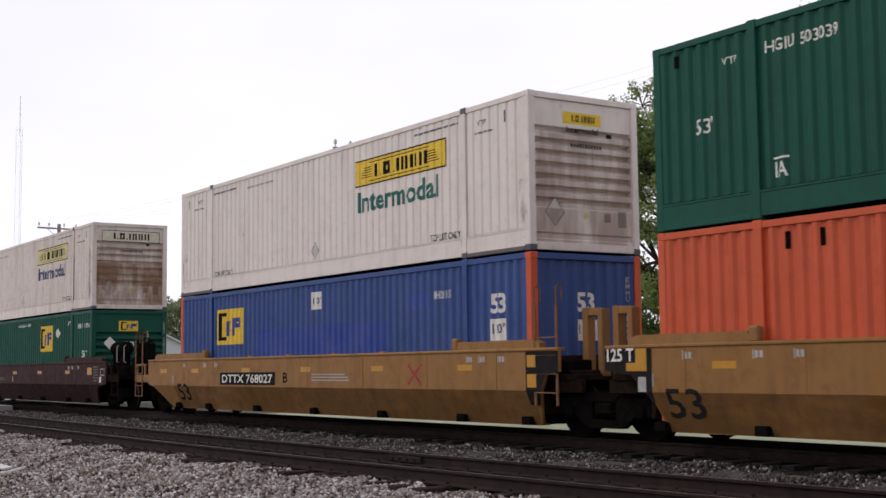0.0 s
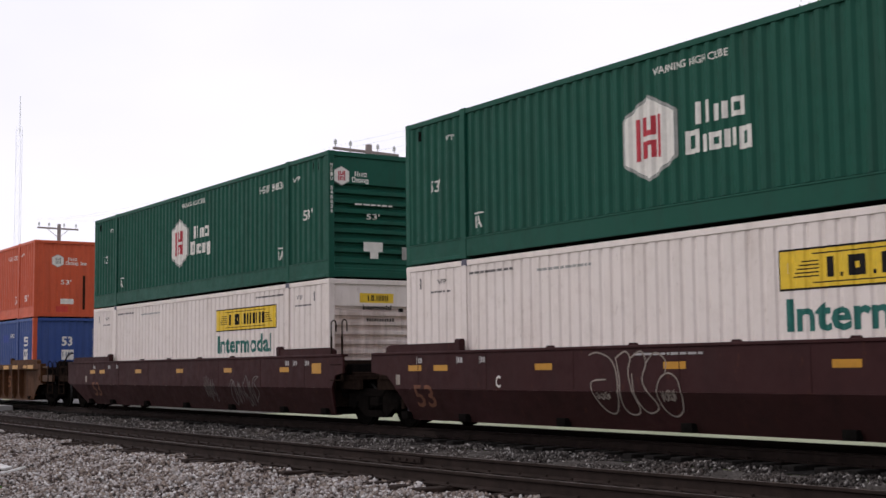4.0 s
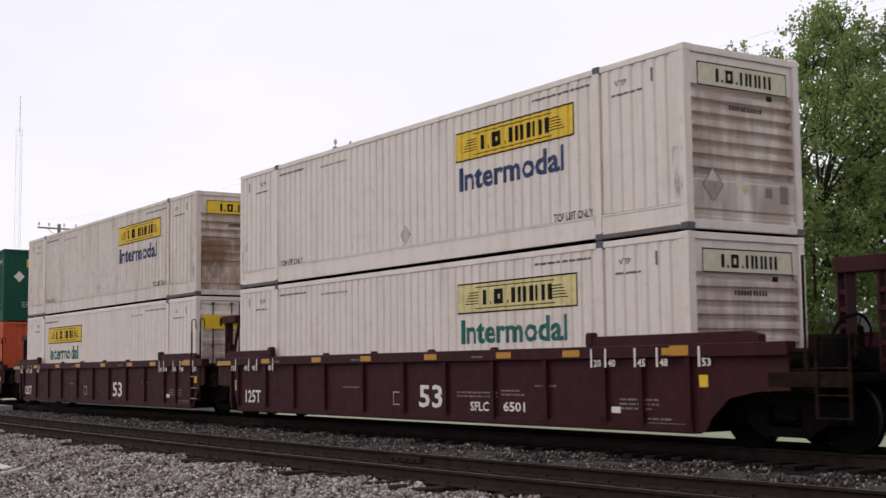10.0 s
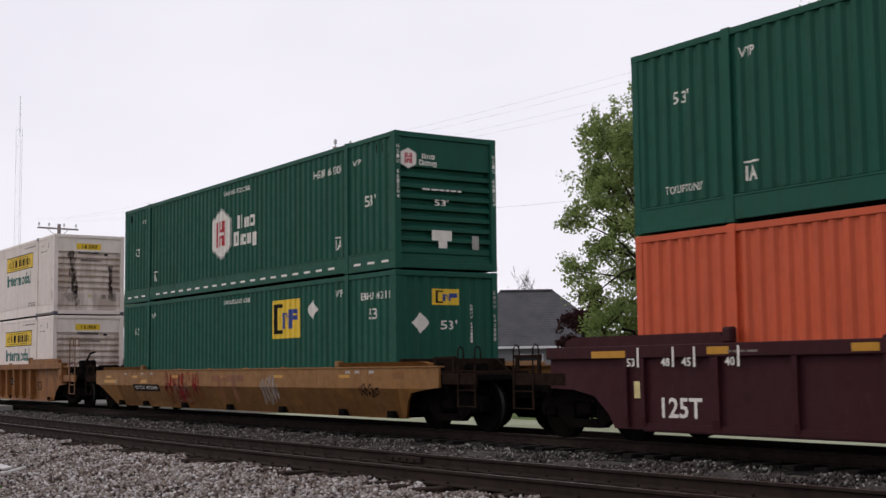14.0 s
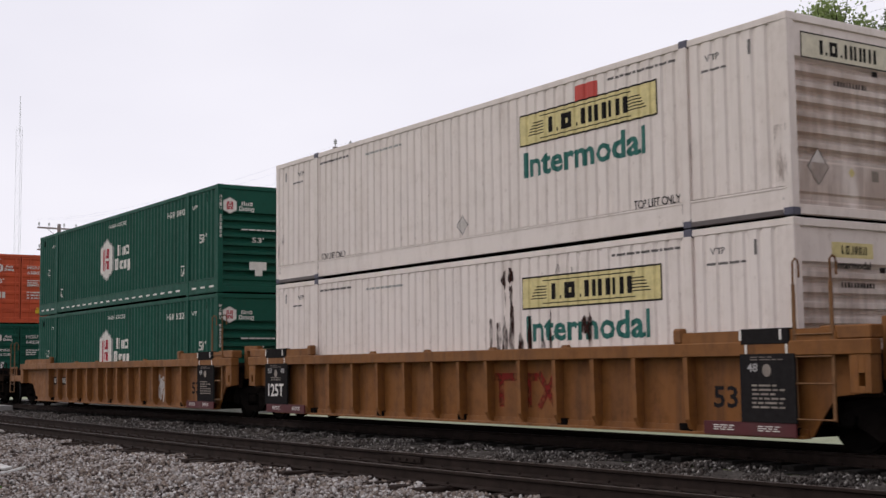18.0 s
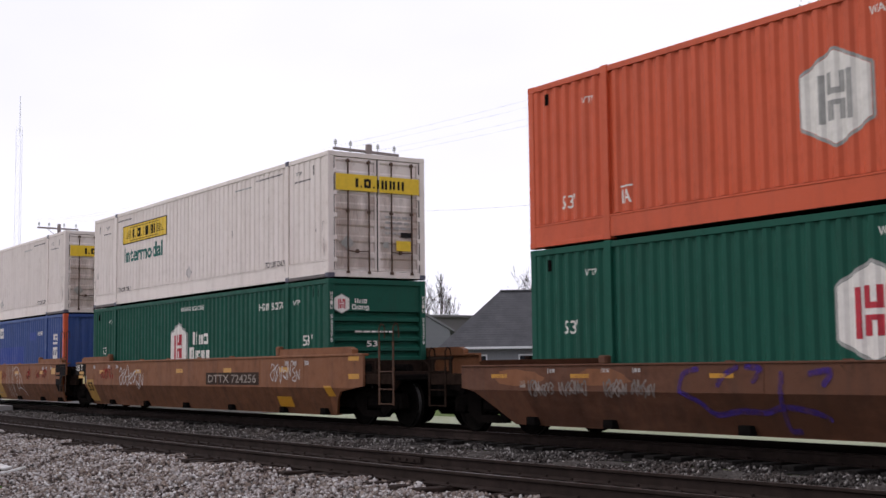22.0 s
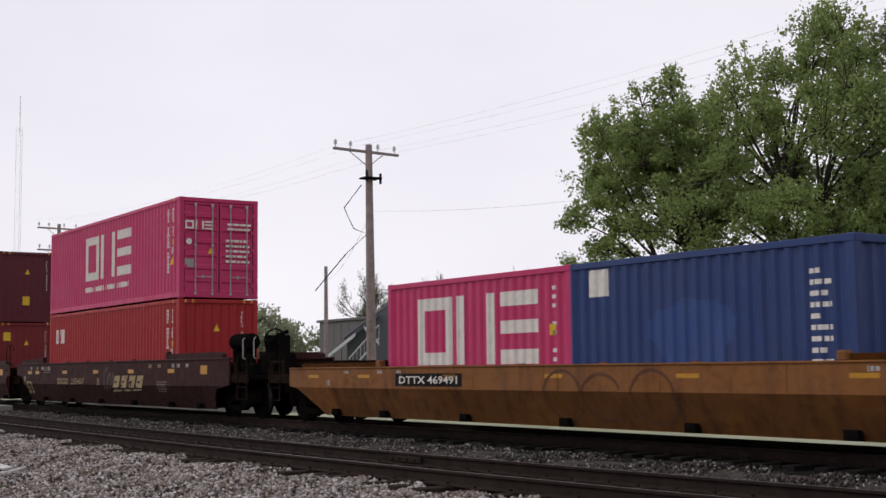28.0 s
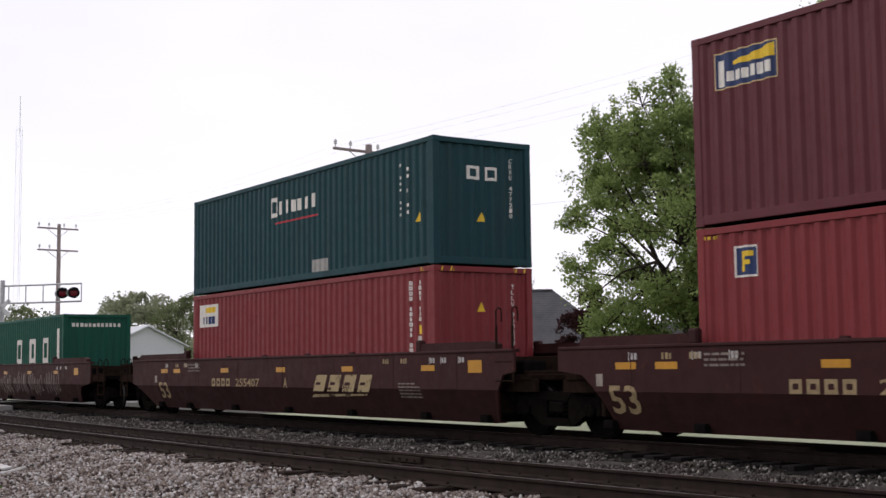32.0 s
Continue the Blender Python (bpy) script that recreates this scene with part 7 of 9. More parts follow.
for strokes, fill in ((LETTER_B, SPRAY_MAGENTA), (LETTER_U, SPRAY_MAGENTA), (LETTER_E, SPRAY_MAGENTA), (LETTER_R, SPRAY_MAGENTA)):
    for layer, (w, m, nm, lab) in enumerate(((0.40, SPRAY_BLACK, "graffiti_outline", "black sprayed outline"), (0.27, SPRAY_PALE, "graffiti_letter", "fat white sprayed letter stroke"), (0.235, fill, "graffiti_fill", "magenta lower half of the letter"))):
        for i, pts in enumerate(strokes):
            sh = t_curve(pts, w)
            decal(nm, t_below(sh, 0.80) if layer == 2 else sh, m, c, lab, lean=True, lift=z_lift)
            z_lift += 0.0012
for k, (x, z) in enumerate(((1.62, 1.30), (1.58, 1.18), (2.66, 1.30), (3.72, 1.36), (3.82, 1.24), (4.12, 1.32), (4.86, 1.38), (5.08, 1.26), (5.10, 1.12), (4.72, 1.12))):
    decal("graffiti_dot", t_disc(x, z, 0.055, 0.04, 10), SPRAY_PINK, c, lean=True, lift=z_lift + 0.001)
end_paint(c, DECAL_BLACK, True, 8.02, end_profile("smooth", RUSTY_CAR, False, True))
decal("reflector", t_rect(8.05, 1.12, 8.46, 1.22), DECAL_YELLOW, c, lift=0.010)
decal("reflector", t_rect(8.05, 0.99, 8.46, 1.09), DECAL_YELLOW, c, lift=0.010)

for q in PLATES:
    end_paint(q, DECAL_BLACK, False, -8.06, end_profile("smooth", RUSTY_CAR, False, False))
    decal("lettering", t_text("125 T", -9.02, 1.27, -8.40, 1.46, 0.02), DECAL_WHITE, q, lift=0.010)
    decal("reflector", t_join(t_rect(-8.72, 1.15, -8.27, 1.24), t_rect(-8.78, 1.02, -8.32, 1.11)), REFLECT, q, lift=0.010)
    decal("small_sticker", t_rect(-8.32, 0.84, -8.16, 1.07), DECAL_PALE, q, lift=0.010)
    decal("sign_panel", t_poly([(-7.95, 0.30), (-7.20, 0.30), (-7.30, 0.98), (-7.98, 0.98)]), FADED_YELLOW, q, "yellow panel with black numerals", lean=True, lift=0.006)
    decal("lettering", t_text("53", -7.84, 0.62, -7.40, 0.90, 0.03), DECAL_BLACK, q, lean=True, lift=0.010)

# unit 18: single car with two short containers
letters = lambda x0, z0, h, u: t_join(t_frame(x0, z0, x0 + 1.32 * u, z0 + h, 0.26 * u), t_rect(x0 + 1.52 * u, z0, x0 + 1.80 * u, z0 + h), t_rect(x0 + 2.58 * u, z0, x0 + 2.86 * u, z0 + h), t_rect(x0 + 3.00 * u, z0, x0 + 4.26 * u, z0 + 0.20 * h), t_rect(x0 + 3.00 * u, z0 + 0.42 * h, x0 + 4.26 * u, z0 + 0.60 * h), t_rect(x0 + 3.00 * u, z0 + 0.80 * h, x0 + 4.26 * u, z0 + h))
c = unit(18, "smooth", WEB_CLEAN, "mustard-brown plated well car with faded looping graffiti")
ride(sea_box(PINK_BOX, 6.058, 2.591, "doors", "magenta 20-foot container with large white blocks", [("wordmark", letters(-1.92, 0.91, 1.32, 0.94), DECAL_WHITE, "large pale grey block marks"), ("small_print", t_lines(2.45, 0.9, 2.6, 2.3, 9, 3), DECAL_WHITE), ("sticker", t_rect(2.4, 1.4, 2.55, 1.6), DECAL_YELLOW)], []), -395.47, Z_LOW)
ride(sea_box(NAVY_BOX, 6.058, 2.591, "iso", "blue 20-foot container with rusty front posts", [("sticker", t_rect(-2.5, 2.0, -2.0, 2.45), DECAL_WHITE), ("small_print", t_lines(2.2, 0.8, 2.6, 2.2, 9, 4), DECAL_WHITE), ("faded_patch", t_disc(-0.1, 1.3, 0.9, 0.6, 18, 0.2, 2), BLUE_BOX)], [("small_print", t_lines(0.55, 1.0, 0.62, 2.1, 9, 4), DECAL_WHITE)]), -389.52, Z_LOW)
number_panel(c, "DTTX 469491", -5.23, -2.85, 0.87, 1.12)
decal("graffiti", t_join(t_stroke([(0.1 + 0.5 * math.cos(a), 0.74 + 0.42 * math.sin(a)) for a in np.linspace(0, 6.3, 24)], 0.055), t_stroke([(1.1 + 0.5 * math.cos(a), 0.72 + 0.38 * math.sin(a)) for a in np.linspace(0.4, 5.2, 22)], 0.055), t_stroke([(2.3 + 0.5 * math.cos(a), 0.74 + 0.42 * math.sin(a)) for a in np.linspace(0, 6.3, 24)], 0.055)), RUST_DARK, c, "faded dark sprayed loops", lean=True, lift=0.006)

# units 19 to 21: brown plated set with sea containers, and 22
def brown_marks(c, k):
    for i, x in enumerate((-4.10, -3.80, -3.50, -3.20)):
        decal("mark_block", t_frame(x, 0.82, x + 0.22, 1.02, 0.06), FADED_CREAM, c)
    numerals("255407", -2.62, 0.82, -1.25, 1.02, FADED_CREAM, c, fat=0.015)
    numerals("ABC"[k], 0.05, 0.80, 0.25, 1.04, FADED_CREAM, c)
    decal("lettering", t_text("53", -7.86, 0.46, -7.18, 0.92, 0.02), FADED_CREAM, c, lean=True, lift=0.006)
    for i in range(4):
        x = 1.55 + 0.66 * i
        decal("emblem_mark", t_poly([(x, 0.74), (x + 0.50, 0.74), (x + 0.66, 1.10), (x + 0.16, 1.10)]), EMBLEM_CREAM, c, "slanted cream emblem block", lift=0.007)
        decal("emblem_gap", t_poly([(x + 0.12, 0.88), (x + 0.34, 0.88), (x + 0.37, 0.94), (x + 0.15, 0.94)]), BROWN_CAR, c, lift=0.010)
    decal("emblem_line", t_poly([(1.30, 0.60), (3.85, 0.66), (3.90, 0.70), (1.50, 0.67)]), EMBLEM_CREAM, c, lean=True, lift=0.007)
    decal("small_print", t_lines(5.2, 0.62, 6.0, 0.95, 5, k + 3), SPRAY_FAINT, c, lean=True)
    for x in (-6.6, -6.0, 4.6, 5.3):
        decal("small_print", t_bars(x, 1.32, x + 0.25, 1.42, 3, k), FADED_CREAM, c)
    decal("small_print", t_lines(-5.7, 1.18, -4.9, 1.42, 3, k + 9), SPRAY_FAINT, c)


def digit_column(x, z0, z1, seed, cell=0.105, wide=0.045):
    """A column of small painted characters, one below the other, with a gap after the owner's code."""
    r = random.Random(seed)
    out, z, n = [], z1, 0
    while z - cell * 0.8 > z0:
        if n not in (4, 11):
            w = wide * r.uniform(0.7, 1.0)
            out.append(t_frame(x - w, z - cell * 0.78, x + w, z, 0.03) if r.random() < 0.6 else t_rect(x - 0.02, z - cell * 0.78, x + 0.02, z))
        z -= cell
        n += 1
    return t_join(*out)


def hazard(x0, x1, z0, z1, n):
    """Slanting yellow bars on a top rail."""
    w = (x1 - x0) / n
    return t_join(*[t_poly([(x0 + i * w, z0), (x0 + (i + 0.5) * w, z0), (x0 + (i + 0.9) * w, z1), (x0 + (i + 0.4) * w, z1)]) for i in range(n)])


def sea_marks(n):
    return [("small_print", digit_column(5.17, 0.75, 2.62, n), DECAL_WHITE), ("small_print", digit_column(5.49, 1.78, 2.62, n + 1), DECAL_WHITE), ("sticker", t_rect(5.43, 1.30, 5.57, 1.50), PLACARD), ("warning_sticker", t_poly([(5.36, 0.98), (5.58, 0.98), (5.50, 1.26)]), DECAL_YELLOW), ("warning_sticker", t_rect(5.46, 1.54, 5.60, 1.72), DECAL_YELLOW), ("striped_edge", hazard(5.45, 5.88, 2.80, 2.88, 6), DECAL_YELLOW, "yellow slanting bars", 0.018)]


def sea_end(n, sticker=True):
    out = [("lettering", stacked("TLLU 900254", 0.74, 2.55, 0.115, 0.06), DECAL_WHITE), ("warning_sticker", t_poly([(-0.14, 1.98), (0.04, 1.98), (-0.05, 2.18)]), DECAL_YELLOW), ("striped_edge", t_join(hazard(-1.06, -0.62, 2.79, 2.88, 6), hazard(0.62, 1.06, 2.79, 2.88, 6)), DECAL_YELLOW, "yellow slanting bars", 0.046)]
    if sticker:
        out.append(("sticker", t_rect(-0.24, 0.70, 0.05, 1.06), DECAL_YELLOW, "yellow notice sticker"))
    return out


c = unit(19, "smooth", BROWN_CAR, "brown plated well car with cream emblem blocks",
         sea_box(RED_BOX, 12.192, 2.896, "iso", "bright red 40-foot container with white mark", [("wordmark", t_join(t_frame(-5.36, 1.86, -5.08, 2.34, 0.07), t_poly([(-5.02, 1.86), (-4.94, 1.86), (-4.80, 2.34), (-4.88, 2.34)]), t_rect(-4.80, 1.86, -4.72, 2.34), t_rect(-4.60, 1.86, -4.50, 2.34)), DECAL_WHITE)] + sea_marks(4), sea_end(2, False)),
         sea_box(PINK_BOX, 12.192, 2.896, "doors", "magenta 40-foot container with doors facing forward and large pale blocks", [("wordmark", letters(-2.2, 0.96, 1.44, 1.0), DECAL_WHITE, "large pale grey block marks"), ("lettering", t_bars(-2.2, 0.58, 2.05, 0.74, 20, 4), DECAL_WHITE)] + sea_marks(6), [("wordmark", letters(-1.06, 1.98, 0.24, 0.20), DECAL_WHITE, "", 0.04), ("small_print", t_lines(0.24, 1.95, 0.98, 2.22, 2, 5), DECAL_WHITE, "", 0.04), ("small_print", t_lines(0.2, 1.0, 0.95, 1.75, 5, 7), DECAL_WHITE, "", 0.012), ("warning_sticker", t_poly([(-0.36, 1.28), (-0.16, 1.28), (-0.26, 1.46)]), DECAL_YELLOW, "", 0.012), ("emblem", t_disc(-0.93, 1.62, 0.09, 0.09), DECAL_WHITE, "", 0.012), ("sticker", t_rect(-1.06, 0.88, -0.78, 1.12), DECAL_SILVER, "", 0.012)]))
brown_marks(c, 1)
scribbles(c, 0.6, 2.0, 0.6, 1.4, SPRAY_GREY, 51, 1, 0.04, 3)


def beacon(x, z, k=1.0, small=False):
    return [("sign", t_rect(x, z, x + 1.2 * k, z + 0.56 * k), DECAL_NAVY, "navy company sign with yellow flag and white blocks"), ("sign_flag", t_poly([(x + 0.35 * k, z + 0.34 * k), (x + 1.15 * k, z + 0.32 * k), (x + 1.15 * k, z + 0.52 * k), (x + 0.75 * k, z + 0.44 * k), (x + 0.35 * k, z + 0.40 * k)]), DECAL_YELLOW, "", 0.008), ("sign_mark", t_join(t_rect(x + 0.06 * k, z + 0.04 * k, x + 0.18 * k, z + 0.44 * k), t_bars(x + 0.24 * k, z + 0.10 * k, x + 1.12 * k, z + 0.27 * k, 6, 3, 0.25)), DECAL_WHITE, "", 0.008), ("sign_border", t_frame(x, z, x + 1.2 * k, z + 0.56 * k, 0.02), CREAM, "", 0.007)]


c = unit(20, "smooth", BROWN_CAR, "brown plated well car with cream emblem blocks",
         sea_box(BRICK_BOX, 12.192, 2.896, "iso", "brick red 40-foot container with small blue emblem", [("sign", t_rect(-5.32, 2.14, -4.92, 2.56), DECAL_NAVY, "small navy emblem"), ("sign_mark", t_join(t_rect(-5.22, 2.20, -5.14, 2.50), t_rect(-5.14, 2.42, -5.0, 2.50), t_rect(-5.14, 2.30, -5.05, 2.37)), DECAL_YELLOW, "", 0.008), ("sign_border", t_frame(-5.34, 2.12, -4.90, 2.58, 0.03), DECAL_WHITE, "", 0.007), ("striped_edge", t_join(*[t_rect(-5.95 + 0.08 * i, 2.72, -5.91 + 0.08 * i, 2.77) for i in range(4)]), DECAL_YELLOW)] + sea_marks(8), sea_end(3, False) + [("sticker", t_rect(-0.98, 2.16, -0.68, 2.50), DECAL_YELLOW)]),
         sea_box(MAROON_BOX, 12.192, 2.896, "iso", "maroon 40-foot container with navy company sign", beacon(-5.62, 2.02) + sea_marks(9) + [("sticker", t_rect(5.30, 0.76, 5.62, 1.10), DECAL_YELLOW)], sea_end(4)))
brown_marks(c, 2)
scribbles(c, 0.4, 3.6, 0.95, 1.46, SPRAY_GREY, 53, 2, 0.035, 6)
c = unit(21, "smooth", BROWN_CAR, "brown plated well car with cream emblem blocks",
         sea_box(BRICK_BOX, 12.192, 2.896, "iso", "brick red 40-foot container with white sticker", [("sign", t_rect(-5.70, 2.02, -4.50, 2.62), DECAL_WHITE), ("sign_mark", t_join(t_bars(-5.5, 2.1, -4.65, 2.3, 4)), DECAL_NAVY, "", 0.008), ("sign_flag", t_rect(-5.3, 2.40, -4.6, 2.55), DECAL_YELLOW, "", 0.008)] + sea_marks(11), sea_end(5, False)),
         sea_box(TEAL_BOX, 12.192, 2.591, "iso", "dark blue-green 40-foot container with white blocks", [("wordmark", t_join(t_frame(-1.32, 1.66, -0.92, 2.14, 0.10), t_bars(-0.85, 1.70, 1.15, 2.02, 6, 7, 0.55)), DECAL_WHITE), ("red_line", t_rect(-1.1, 1.48, 1.2, 1.52), DECAL_RED), ("repair_patch", t_rect(0.90, 0.10, 1.60, 0.46), DECAL_SILVER), ("small_print", t_lines(4.75, 0.9, 4.85, 2.2, 10, 2), DECAL_WHITE), ("small_print", t_lines(5.05, 0.9, 5.15, 2.1, 8, 3), DECAL_WHITE), ("warning_sticker", t_poly([(5.4, 0.9), (5.6, 0.9), (5.5, 1.1)]), DECAL_YELLOW)],
                 [("wordmark", t_join(t_frame(-0.36, 1.76, -0.06, 2.04, 0.06), t_frame(0.10, 1.76, 0.40, 2.04, 0.06)), DECAL_WHITE), ("warning_sticker", t_poly([(-0.12, 0.90), (0.08, 0.90), (-0.02, 1.10)]), DECAL_YELLOW), ("lettering", stacked("CRXU 477210", 0.73, 2.25, 0.115, 0.06), DECAL_WHITE)]))
brown_marks(c, 0)
c = unit(22, "smooth", BROWN_CAR, "brown plated well car with white spray tags",
         sea_box(GREEN_BOX, 12.192, 2.896, "iso", "dark green 40-foot container with large white blocks", [("wordmark", t_join(t_frame(0.2, 1.2, 0.9, 2.1, 0.18), t_frame(1.9, 1.2, 2.7, 2.1, 0.18), t_frame(3.6, 1.2, 4.3, 2.1, 0.18)), DECAL_WHITE), ("mark_column", t_rect(5.3, 1.0, 5.5, 2.4), DECAL_WHITE)], [("lettering", t_bars(-0.9, 2.45, 0.9, 2.58, 12, 4), DECAL_WHITE)]))
scribbles(c, -3.0, 7.0, 0.4, 1.3, SPRAY_FAINT, 61, 5, 0.05, 4)


def motions():
    """The train passes at about thirteen metres a second; the wheels roll with it."""
    for ob, x, z in RIDERS:
        walk(ob, [(t, pose(x + s, TRACK_Y, z)) for t, s in WAY])
    ts, ss = np.array([w[0] for w in WAY]), np.array([w[1] for w in WAY])
    for w, dx, x in WHEELS:
        rows = [(0, 0.0)]
        inside = [k for k in range(1, 32 * FPS) if -66 < x + np.interp(k / FPS, ts, ss) < -4]
        turn = 0.0
        last = None
        for k in inside:
            s = float(np.interp(k / FPS, ts, ss))
            if last is not None:
                turn += math.degrees((s - last) / WHEEL_R)
            last = s
            rows.append((k / FPS, turn))
        rows.append((32, turn))
        walk(w, [(t, pose(dx, 0, WHEEL_R, 0, a, 0)) for t, a in rows])


# ---- ground, ballast and tracks ----
def ground_material(name, stops, scale, bump=0.4, fine=60.0, rough=0.95):
    m, n, l, b = nodes_of(name)
    tc = n.new("ShaderNodeTexCoord").outputs["Object"]
    big = noise_node(n, l, scale, 6, 0.65, tc)
    small = noise_node(n, l, fine, 4, 0.7, tc)
    col = ramp(n, l, big, stops)
    col = mixed(n, l, 0.55, col, ramp(n, l, small, [(0.3, 0.35), (0.7, 1.5)]), "MULTIPLY")
    l.new(col, b.inputs["Base Color"])
    b.inputs["Roughness"].default_value = rough
    b.inputs["Specular IOR Level"].default_value = 0.2
    bumped(n, l, b, small, bump, 0.03)
    return m


def stone_material(name, stops):
    m, n, l, b = nodes_of(name)
    isl = n.new("ShaderNodeNewGeometry").outputs["Random Per Island"]
    tc = n.new("ShaderNodeTexCoord").outputs["Object"]
    f = noise_node(n, l, 45.0, 4, 0.6, tc)
    col = mixed(n, l, 0.5, ramp(n, l, isl, stops), ramp(n, l, f, [(0.3, 0.5), (0.75, 1.3)]), "MULTIPLY")
    patch = noise_node(n, l, 0.7, 4, 0.6, tc)
    col = mixed(n, l, ramp(n, l, patch, [(0.45, 0.0), (0.75, 0.45)]), col, (0.085, 0.062, 0.050))
    l.new(col, b.inputs["Base Color"])
    b.inputs["Roughness"].default_value = 0.95
    b.inputs["Specular IOR Level"].default_value = 0.25
    bumped(n, l, b, f, 0.35, 0.006)
    return m


GRASS = ground_material("spring_grass", [(0.25, (0.055, 0.085, 0.022)), (0.5, (0.10, 0.145, 0.035)), (0.75, (0.17, 0.18, 0.07))], 0.5)
GRAVEL_ROAD = ground_material("pale_gravel_road", [(0.3, (0.29, 0.31, 0.20)), (0.7, (0.40, 0.42, 0.30))], 0.6, 0.2)
CROSSING = ground_material("worn_crossing_asphalt", [(0.3, (0.22, 0.21, 0.20)), (0.7, (0.34, 0.33, 0.31))], 0.8, 0.15)
BED = ground_material("crushed_stone_bed", [(0.25, (0.035, 0.029, 0.025)), (0.5, (0.075, 0.066, 0.06)), (0.75, (0.12, 0.11, 0.10))], 3.0, 0.9, 24.0)
# Near-black stone: the shade beneath the train is put into its colour.
BED_SHADED = ground_material("oily_dark_stone_bed", [(0.3, (0.006, 0.005, 0.0045)), (0.7, (0.016, 0.013, 0.011))], 2.0, 0.9, 24.0)
STONES = stone_material("limestone_ballast", [(0.0, (0.055, 0.040, 0.036)), (0.2, (0.17, 0.13, 0.112)), (0.4, (0.285, 0.23, 0.185)), (0.6, (0.31, 0.28, 0.262)), (0.85, (0.47, 0.435, 0.415)), (1.0, (0.66, 0.64, 0.62))])
STONES_DARK = stone_material("dusty_grey_ballast", [(0.0, (0.018, 0.014, 0.013)), (0.4, (0.050, 0.042, 0.038)), (0.8, (0.105, 0.095, 0.088)), (1.0, (0.36, 0.34, 0.32))])
RAIL_STEEL = plain("rusty_rail_steel", (0.026, 0.018, 0.015), 0.85, 0.0, 0.35, 5.0)
RAIL_HEAD = plain("worn_rail_head", (0.12, 0.095, 0.085), 0.45, 0.5, 0.25, 5.0)
TIE_WOOD = plain("creosoted_tie_wood", (0.030, 0.021, 0.017), 0.9, 0.0, 0.45, 7.0)


def bed_height(y):
    return float(np.interp(y, [-60, 2, 4.5, 6.5, 7.9, 10.6, 11.6, 12.8, 13.7, 16.7, 18.0, 20.5, 400], [-0.75, -0.72, -0.55, -0.36, -0.245, -0.245, -0.33, -0.33, -0.25, -0.25, -0.55, -0.62, -0.62]))


def near_y(x):
    """Middle of the near track, which bends slightly."""
    if x > -20:
        q = min(x, -4.0)
        return 9.28 + 0.003 * (q + 20) ** 2 + 0.096 * max(0.0, x + 4.0)
    return 9.28 + (0.001 * (max(x, -60) + 22) ** 2 if x < -22 else 0.0)


ys = [-2500, -300, -60, 2, 4.5, 6.5, 7.9, 10.6, 11.6, 12.8, 13.7, 16.7, 18.0, 20.5, 60, 400, 2500]
ground = Geo()
for i in range(len(ys) - 1):
    ground.add([(-3000, ys[i], bed_height(ys[i]) - 0.02), (3000, ys[i], bed_height(ys[i]) - 0.02), (3000, ys[i + 1], bed_height(ys[i + 1]) - 0.02), (-3000, ys[i + 1], bed_height(ys[i + 1]) - 0.02)], [(0, 1, 2, 3)])
tagged(part("ground", ground, GRASS, None), "spring grass and earth beside the railway", "ground", kind="structure")


def strip(name, x0, x1, y0, y1, lift, mat, label, category, cols=1, jitter=0.0, seed=0):
    """A sheet that follows the ground's section."""
    r = random.Random(seed)
    cuts = sorted({y0, y1, *[y for y in ys if y0 < y < y1]})
    g = Geo()
    xs = np.linspace(x0, x1, cols + 1)
    v = [(float(x), y + (r.uniform(-jitter, jitter) if y in (y0, y1) else 0.0), bed_height(y) + lift) for x in xs for y in cuts]
    n = len(cuts)
    f = [(i * n + j, (i + 1) * n + j, (i + 1) * n + j + 1, i * n + j + 1) for i in range(cols) for j in range(n - 1)]
    return tagged(part(name, g.add(v, f), mat, None), label, category, kind="structure")


strip("ballast_bed", -140, 60, 4.1, 13.6, 0.0, BED, "crushed grey limestone bed of the near track", "ballast", 120, 0.25, 3)
strip("ballast_bed", -140, 60, 13.6, 18.0, 0.004, BED_SHADED, "dark oily stone bed under the train", "ballast", 60, 0.1, 4)
strip("gravel_road", -300, 120, 22.9, 27.5, 0.012, GRAVEL_ROAD, "pale gravel road behind the railway", "road", 80, 0.25, 5)
strip("grass_verge", -45, 60, 20.6, 22.4, 0.02, GRASS, "strip of short spring grass", "grass", 60, 0.2, 6)
crossing = Geo().box(-62, 10.9, -0.5, -50.5, 13.7, -0.015, 0.01).box(-62, 16.6, -0.7, -50.5, 60, -0.02, 0.01).box(-62, -40, -0.9, -50.5, 7.6, -0.03, 0.01).box(-62, 8.75, -0.5, -50.5, 9.85, -0.02, 0.01).box(-62, 14.62, -0.5, -50.5, 15.8, -0.02, 0.01)
tagged(part("road", crossing, CROSSING, None), "worn pale asphalt road crossing the tracks", "road", kind="structure")


